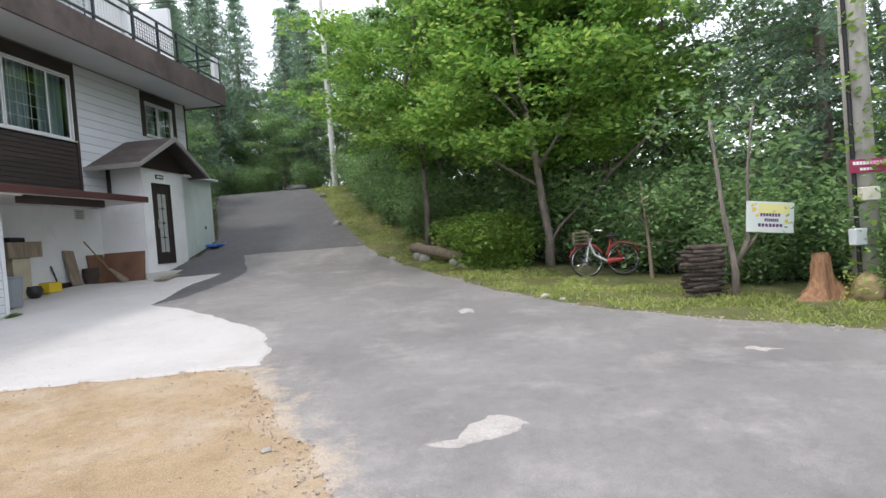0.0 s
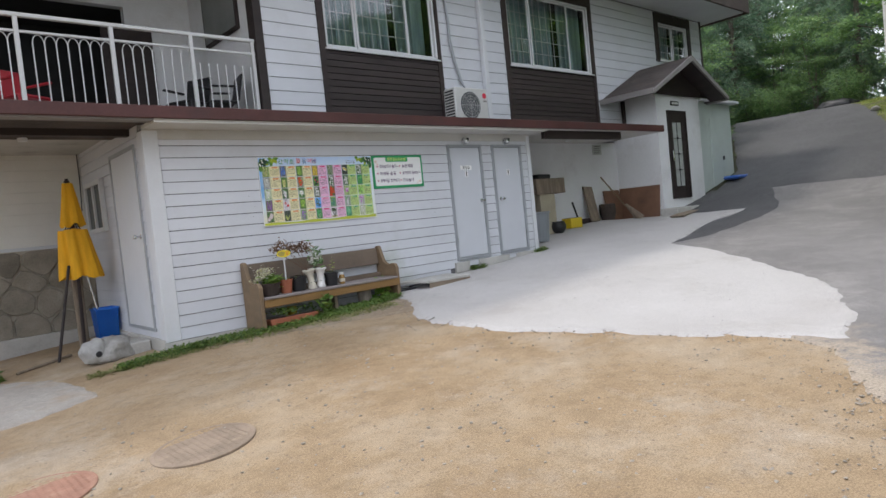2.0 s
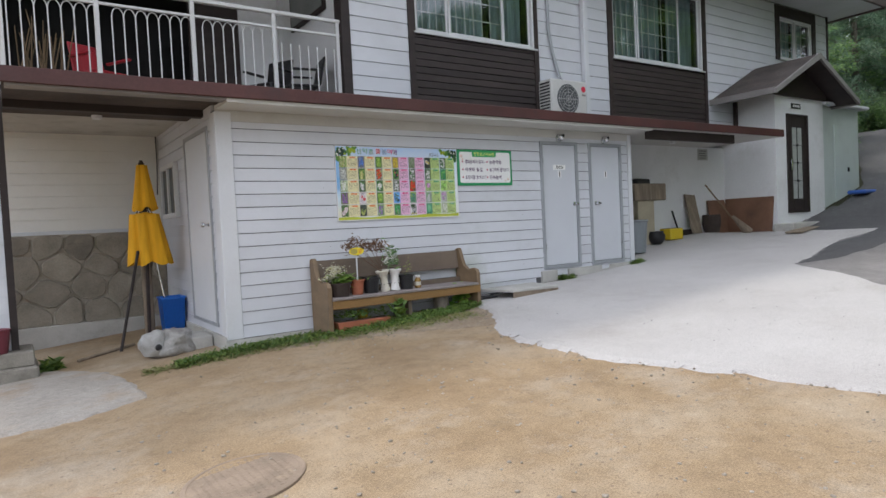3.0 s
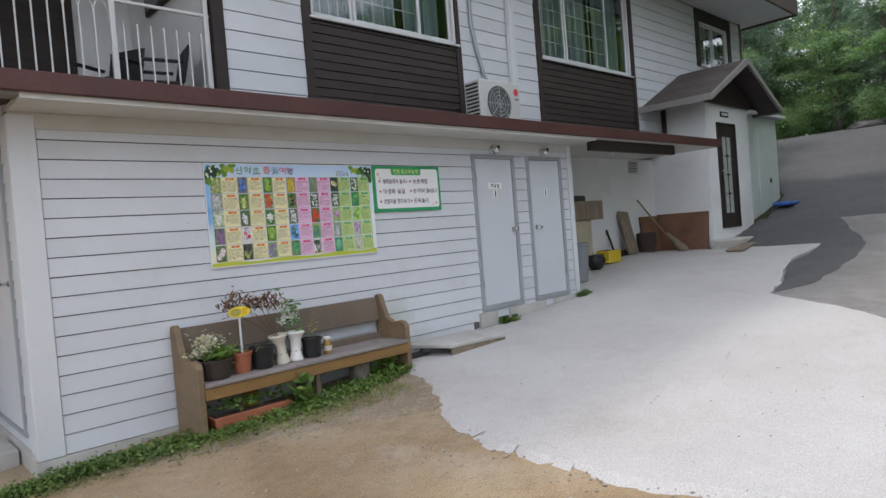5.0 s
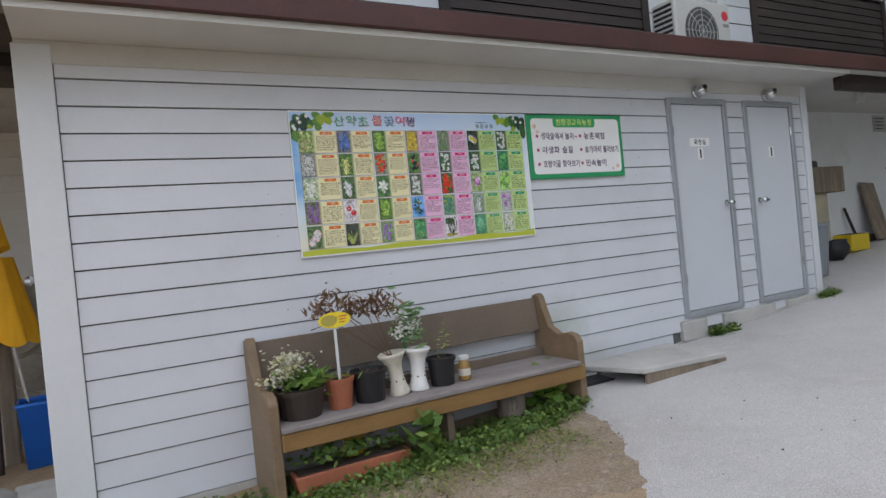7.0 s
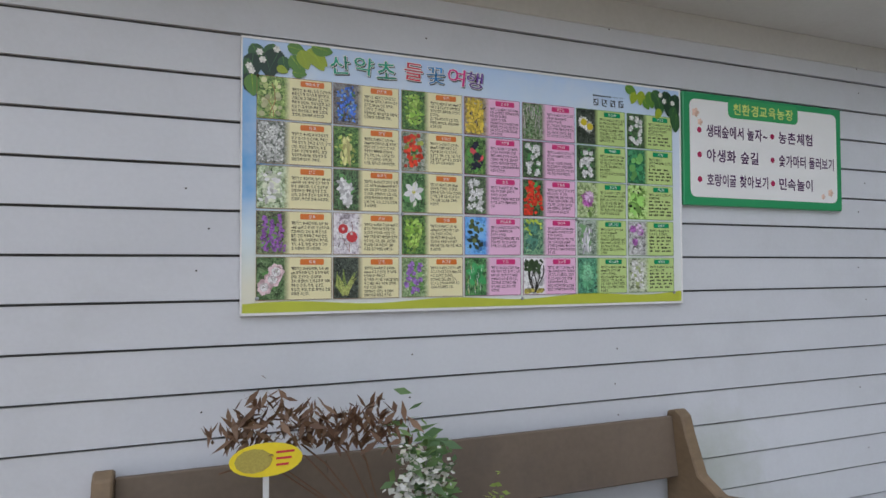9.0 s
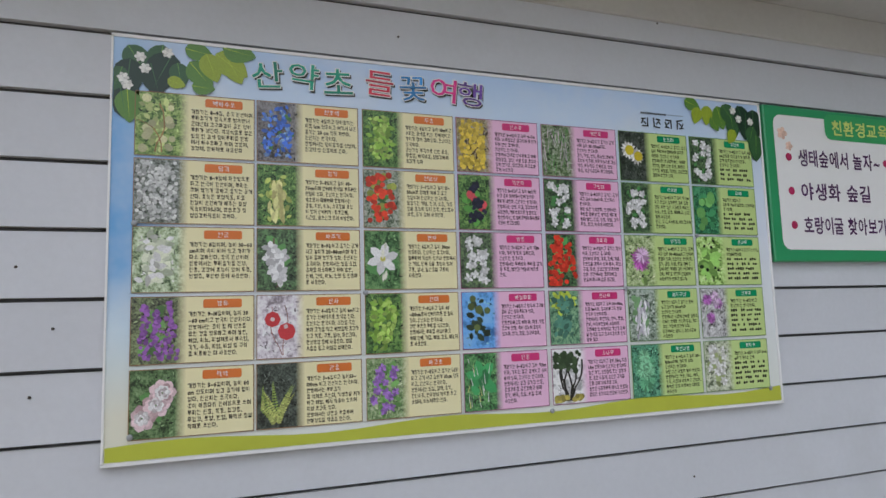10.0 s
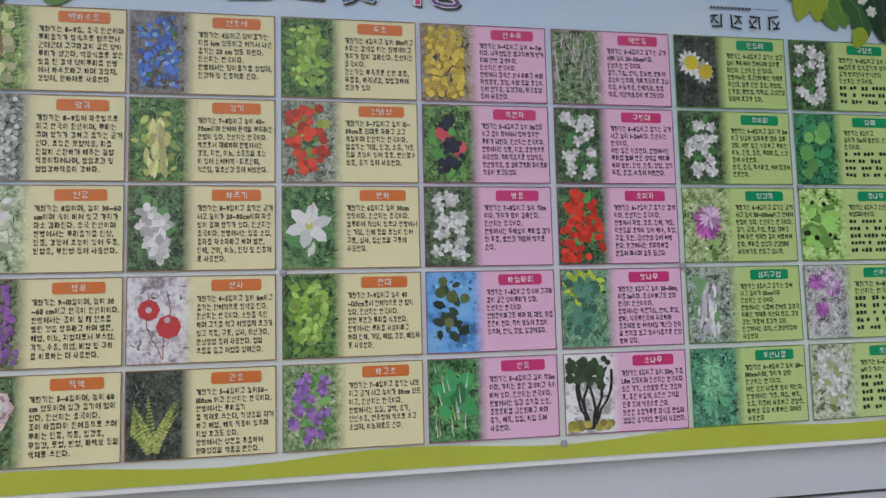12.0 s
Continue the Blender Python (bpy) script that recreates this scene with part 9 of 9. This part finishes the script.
pile = thing("log_pile", "stack of dark split branches by the verge", "log pile", (4.5, -11.95, gz(4.5, -11.95)))
rl = random.Random(5)
M_LOG = surface("dark_bark_log", (0.085, 0.066, 0.055), 0.95, var=0.45, scale=6, fine=40, bump=0.9, depth=0.02, stain=(0.22, 0.17, 0.13), amount=0.5, rand=0.4)
for lay in range(13):
    for k in range(3):
        z = gz(4.45, -11.95) + 0.03 + lay * 0.058 + rl.uniform(-0.008, 0.008)
        x = 4.32 + 0.1 * k + rl.uniform(-0.02, 0.02)
        y0, y1 = -11.63 + rl.uniform(-0.12, 0.1), -12.17 + rl.uniform(-0.1, 0.12)
        part("log", tube([(x, y0, z + rl.uniform(-0.01, 0.01)), (x + rl.uniform(-0.03, 0.03), (y0 + y1) / 2, z + rl.uniform(-0.012, 0.012)), (x, y1, z + rl.uniform(-0.012, 0.012))], [rl.uniform(0.02, 0.036), rl.uniform(0.026, 0.038), rl.uniform(0.018, 0.036)], 7), M_LOG, pile)

forked = thing("forked_tree", "slender forked grey trunk holding up leaves", "tree", (4.3, -12.3, gz(4.3, -12.3)))
gf = gz(4.3, -12.3)
fk = bmesh.new()
tube([(4.3, -12.3, gf - 0.05), (4.31, -12.31, gf + 0.45), (4.36, -12.22, gf + 1.2), (4.5, -12.15, gf + 2.6)], [0.065, 0.05, 0.036, 0.016], 9, fk)
tube([(4.31, -12.31, gf + 0.40), (4.28, -12.5, gf + 0.8), (4.3, -12.56, gf + 1.7), (4.4, -12.75, gf + 2.8)], [0.045, 0.036, 0.028, 0.012], 8, fk)
tube([(4.30, -12.42, gf + 0.6), (4.3, -12.75, gf + 1.0)], [0.035, 0.01], 7, fk)
part("trunk", fk, M_BARK, forked, smooth=True)
leaves_on(forked, [(4.4 + random.Random(k).uniform(-0.6, 0.6), -12.4 + random.Random(k + 50).uniform(-0.9, 0.9), gf + 2.0 + random.Random(k + 90).uniform(0, 1.6)) for k in range(11)], 45, (0.2, 0.2, 0.12), 0.12, M_LEAF_B, 31, "crown")

sap = thing("bare_sapling", "bare pale sapling with thin side branches", "tree", (6.4, -11.6, gz(6.4, -11.6)))
gsap = gz(6.4, -11.6)
sb = bmesh.new()
tube([(6.4, -11.6, gsap - 0.05), (6.4, -11.57, gsap + 0.7), (6.42, -11.5, gsap + 1.75)], [0.04, 0.03, 0.008], 8, sb)
for z, dy, dz in ((0.55, 0.45, 0.12), (0.6, -0.5, 0.05), (0.95, 0.3, 0.25), (1.0, -0.35, 0.2), (1.3, 0.4, 0.22), (1.35, -0.3, 0.15)):
    tube([(6.4, -11.56, gsap + z), (6.36, -11.56 + dy * 0.5, gsap + z + dz * 0.8), (6.38, -11.56 + dy, gsap + z + dz)], [0.014, 0.01, 0.004], 6, sb)
part("trunk", sb, M_WOODOLD, sap)

stump = thing("tree_stump", "splintered orange-brown tree stump", "tree stump", (4.0, -13.35, gz(4, -13.35)))
gt = gz(4.0, -13.35)
bm, rings = bmesh.new(), []
for f in (0, 0.12, 0.3, 0.6, 0.85, 1.0):
    ring = []
    for k in range(22):
        a = 2 * math.pi * k / 22
        r = (0.15 - 0.03 * f + 0.22 * (1 - f) ** 3 * (1 + 0.8 * math.sin(3 * a + 1))) * (1 + 0.14 * math.sin(7 * a) + 0.07 * math.sin(13 * a + 4 * f))
        ring.append(bm.verts.new((4.0 + r * math.cos(a), -13.35 + r * math.sin(a), gt - 0.04 + 0.56 * f + (0.09 * math.sin(5 * a) + 0.07 * math.sin(9 * a) if f == 1 else 0))))
    rings.append(ring)
for a, b in zip(rings, rings[1:]):
    for k in range(22):
        bm.faces.new((a[k], a[(k + 1) % 22], b[(k + 1) % 22], b[k]))
bm.faces.new(rings[-1])
part("stump", bm, surface("stump_wood", (0.34, 0.185, 0.10), 0.9, var=0.4, scale=5, fine=30, bump=0.9, depth=0.02, stain=(0.2, 0.12, 0.07), amount=0.7, stretch=(4, 4, 0.5)), stump, smooth=True)

pole = thing("utility_pole", "tall pale concrete utility pole hung with signs", "utility pole", (3.9, -13.9, gz(3.9, -13.9)))
M_POLE = surface("pole_concrete", (0.36, 0.34, 0.31), 0.9, var=0.15, scale=1.5, fine=50, bump=0.3, stain=(0.25, 0.22, 0.19), amount=0.5)
gq = gz(3.9, -13.9)
part("shaft", lathe([(0.18, -0.1), (0.165, 3), (0.14, 8.5)], (3.9, -13.9, gq), 20), M_POLE, pole, smooth=True)
part("conduit", tube([(3.78, -13.74, gq), (3.8, -13.745, 4), (3.8, -13.76, 8)], 0.03, 8), M_BLACK, pole, "black cable conduit")
mp = Matrix.Translation((3.70, -13.88, 1.79)) @ Matrix.Rotation(radians(-90 + 14), 4, "Z")
sg = part("sign_panel", turned(box(-0.27, 0.27, -0.01, 0.01, -0.09, 0.09, 0.004), mp), print_mat("sign_maroon", (0.30, 0.03, 0.08), spread=0.05), pole, "maroon sign panel")
for k in range(9):
    part("text_bar", turned(box(-0.23 + 0.05 * k, -0.19 + 0.05 * k, -0.013, -0.011, 0.015, 0.06), mp), M_PAPERWHITE if k < 5 else ink((0.75, 0.3, 0.5)), sg)
for k in range(5):
    part("text_bar", turned(box(-0.13 + 0.05 * k, -0.09 + 0.05 * k, -0.013, -0.011, -0.06, -0.025), mp), M_PAPERWHITE, sg)
part("meter_box", turned(box(-0.13, 0.13, -0.05, 0.05, -0.09, 0.09, 0.01), Matrix.Translation((3.70, -13.87, 1.42)) @ Matrix.Rotation(radians(-80), 4, "Z")), M_CREAMVASE, pole, "cream box")
part("meter_box", turned(box(-0.1, 0.1, -0.06, 0.06, -0.11, 0.11, 0.012), Matrix.Translation((3.66, -13.68, 0.86)) @ Matrix.Rotation(radians(-70), 4, "Z")), M_DOORGREY, pole, "grey meter box")
rock = thing("mossy_boulder", "ochre mossy boulder at the foot of the pole", "boulder", (3.75, -13.75, gz(3.75, -13.75)))
part("boulder", lumpy((3.7, -13.8, gz(3.7, -13.8)), (0.17, 0.2, 0.24), 9.0, 0.3), surface("ochre_stone", (0.36, 0.28, 0.15), 0.9, var=0.3, scale=4, bump=0.5, depth=0.01), rock, smooth=True)
ivy = thing("ivy", "ivy climbing the utility pole", "climber", (3.8, -13.9, gq))
leaves_on(ivy, [(3.72 + 0.05 * math.sin(k), -13.9 + 0.16 * math.sin(k * 1.7), gq + 0.3 + 0.22 * k) for k in range(18)], 20, (0.07, 0.1, 0.1), 0.1, M_BUSH, 33, narrow=0.7)
leaves_on(rock, [(3.66 + 0.1 * math.cos(k), -13.78 + 0.2 * math.sin(k * 2.3), gz(3.7, -13.8) + 0.05 + 0.045 * k) for k in range(8)], 26, (0.08, 0.1, 0.05), 0.07, M_GRASS, 37, "foliage")
shelf_ = thing("pot_shelf", "wooden shelf with clay pots beside the pole", "shelf", (3.6, -14.3, gz(3.6, -14.3)))
gsh = gz(3.6, -14.3)
part("board", box(3.45, 3.75, -14.6, -14.05, 0.72, 0.76, 0.004), M_WOODOLD, shelf_)
for y in (-14.55, -14.1):
    part("leg", box(3.55, 3.65, y - 0.03, y + 0.03, gsh - 0.03, 0.72), M_WOODOLD, shelf_)
for x, y, z, mt in ((3.55, -14.2, 0.76, M_TERRA), (3.55, -14.45, 0.76, M_CREAMVASE)):
    cp = thing("clay_pot", "clay pot on the verge shelf", "pot", (x, y, z), "pots by the pole")
    part("pot", lathe([(0.07, 0), (0.1, 0.15), (0.11, 0.19), (0.09, 0.19)], (x, y, z), 16), mt, cp)

logb = thing("log_bench", "long weathered log laid on stones as a seat", "log bench", (10.2, -7.3, gz(10.2, -7.3)))
ga, gbn = gz(11.05, -6.65), gz(9.5, -8.05)
part("log", tube([(11.05, -6.65, ga + 0.22), (10.2, -7.4, (ga + gbn) / 2 + 0.23), (9.45, -8.05, gbn + 0.2)], [0.12, 0.13, 0.11], 12), M_WOODOLD, logb, smooth=True)
for x, y in ((10.85, -6.83), (9.7, -7.83)):
    part("stone", lumpy((x, y, gz(x, y) - 0.03), (0.2, 0.16, 0.14), x, 0.2, 2), M_ROCK, logb)
rr = random.Random(17)
for k, (x, y, s) in enumerate(((10.75, -6.15, 0.14), (9.35, -8.0, 0.13), (10.6, -7.0, 0.2), (11.7, -6.7, 0.25), (14.9, -3.7, 0.2), (19.4, -2.0, 0.18), (4.9, -9.6, 0.1), (4.6, -9.85, 0.08))):
    st = thing("field_stone", "pale weathered stone on the verge", "stone", (x, y, gz(x, y)), "stones on the verge")
    part("stone", lumpy((x, y, gz(x, y) - 0.03), (s, s * 0.75, s * 0.6), k + 2.0, 0.25, 2), M_ROCK, st)
wp = thing("white_pole", "slim white pole at the top of the slope", "pole", (21.8, -1.9, gz(21.8, -1.9)))
part("pole", lathe([(0.12, -0.1), (0.11, 5), (0.08, 9.2)], (21.8, -1.9, gz(21.8, -1.9)), 14), flat("pole_white", (0.6, 0.58, 0.54), 0.7), wp)
heap = thing("dark_heap", "low black heap at the crest", "heap", (22.4, -1.0, gz(22.4, -1)))
part("heap", lumpy((23.0, 0.1, gz(23, 0.1) - 0.1), (0.5, 0.7, 0.22), 6.0, 0.3), M_BLACK, heap, smooth=True)


def strew(name, label, spots, count, size, material, seed, wide, lift=0.012):
    """Small stones along a line, joined: too many to count."""
    rg = random.Random(seed)
    bm = bmesh.new()
    for _ in range(count):
        k = rg.randrange(len(spots) - 1)
        f = rg.random()
        x = spots[k][0] + (spots[k + 1][0] - spots[k][0]) * f + rg.gauss(0, wide)
        y = spots[k][1] + (spots[k + 1][1] - spots[k][1]) * f + rg.gauss(0, wide)
        s = size * rg.uniform(0.35, 1.0) ** 1.5
        r = bmesh.ops.create_icosphere(bm, subdivisions=1, radius=s, matrix=Matrix.Translation((x, y, gz(x, y) + lift)) @ Matrix.Rotation(rg.uniform(0, 6), 4, "Z") @ Matrix.Diagonal((1, rg.uniform(0.6, 1), rg.uniform(0.35, 0.6), 1)))
        for v in r["verts"]:
            v.co += Vector((rg.gauss(0, 0.15) * s, rg.gauss(0, 0.15) * s, rg.gauss(0, 0.1) * s))
    ob = link(name, bm, material)
    return tagged(ob, label, "gravel", kind="stuff")


M_GRAVEL = surface("gravel_stone", (0.33, 0.29, 0.24), 0.95, var=0.3, scale=8, bump=0.3)
strew("edge_gravel", "loose gravel along the asphalt edge", [(1.5, -6.4)] + DIRT_EDGE[1:7], 420, 0.018, M_GRAVEL, 3, 0.2, 0.008)
strew("edge_gravel_fine", "fine crumbled asphalt and grit along the drive edge", [(1.5, -6.4)] + DIRT_EDGE[1:7], 1600, 0.011, M_GRAVEL, 9, 0.28, 0.01)
strew("yard_pebbles", "scattered pebbles on the bare yard", [(-4, -4), (0, -2), (-1, -6), (-3.5, -6.5), (0.5, -4.5)], 900, 0.017, M_GRAVEL, 4, 1.1, 0.004)
strew("verge_gravel", "pale gravel and earth along the verge edge", VERGE[3:14], 600, 0.03, M_GRAVEL, 5, 0.12, 0.012)
strew("pad_grit", "grit along the edge of the concrete pad", [(1.75, -0.5), (1.45, -1.15), (1.0, -1.8), (0.65, -2.5)] + WHITE_EDGE[:7], 500, 0.014, M_GRAVEL, 6, 0.14, 0.008)
strew("bench_grit", "earth crumbs and pebbles before the bench", [(1.9, -0.6), (1.4, -1.0), (0.6, -1.1), (-0.4, -0.9)], 400, 0.013, M_GRAVEL, 7, 0.16, 0.008)
for k, (x, y, s) in enumerate(((STONE_AT[0], STONE_AT[1], 0.05), (3.2, -3.6, 0.035), (1.2, -3.4, 0.035), (2.4, -4.2, 0.025))):
    fs = thing("flat_stone", "small flat pale stone on the ground", "stone", (x, y, gz(x, y)), "stones in the yard")
    part("stone", lumpy((x, y, gz(x, y) + (0.012 if x > 1 else 0)), (s, s * 0.7, s * 0.22), k + 20.0, 0.3, 2), M_ROCK if x < 1 else M_BLACK, fs)
cw = thing("overhead_cable", "thin dark overhead cable above the road", "cable", (20, 0, 11))
part("cable", tube([(14.6, 3.0, 9.6), (20, 0.8, 11.6), (26, -0.5, 13.2)], 0.02, 5), M_BLACK, cw)
strew("pad_crumbs", "dark crumbs scattered over the concrete pad", [(2.2, -1.2), (1.6, -2.6), (3.2, -3.2), (2.0, -4.6), (4.2, -2.2)], 130, 0.007, M_BLACK, 12, 0.7, 0.027)
rn = random.Random(41)
for row in range(2, 17):
    for x in (-0.13, 0.62, 1.45, 2.95):
        z = 0.094 + 0.146 * row + 0.075 + rn.uniform(-0.02, 0.02)
        on_print = -0.02 < x < 2.82 and 1.33 < z < 2.3
        if z < 2.5 and rn.random() < 0.6 and not on_print:
            part("nail", turned(lathe([(0.0034, 0.0), (0.003, 0.001), (0.0005, 0.0014)], (0, 0, 0), 7), Matrix.Translation((x + rn.uniform(-0.04, 0.04), 0.0035, z)) @ Matrix.Rotation(radians(90), 4, "X")), M_LOG, annex)
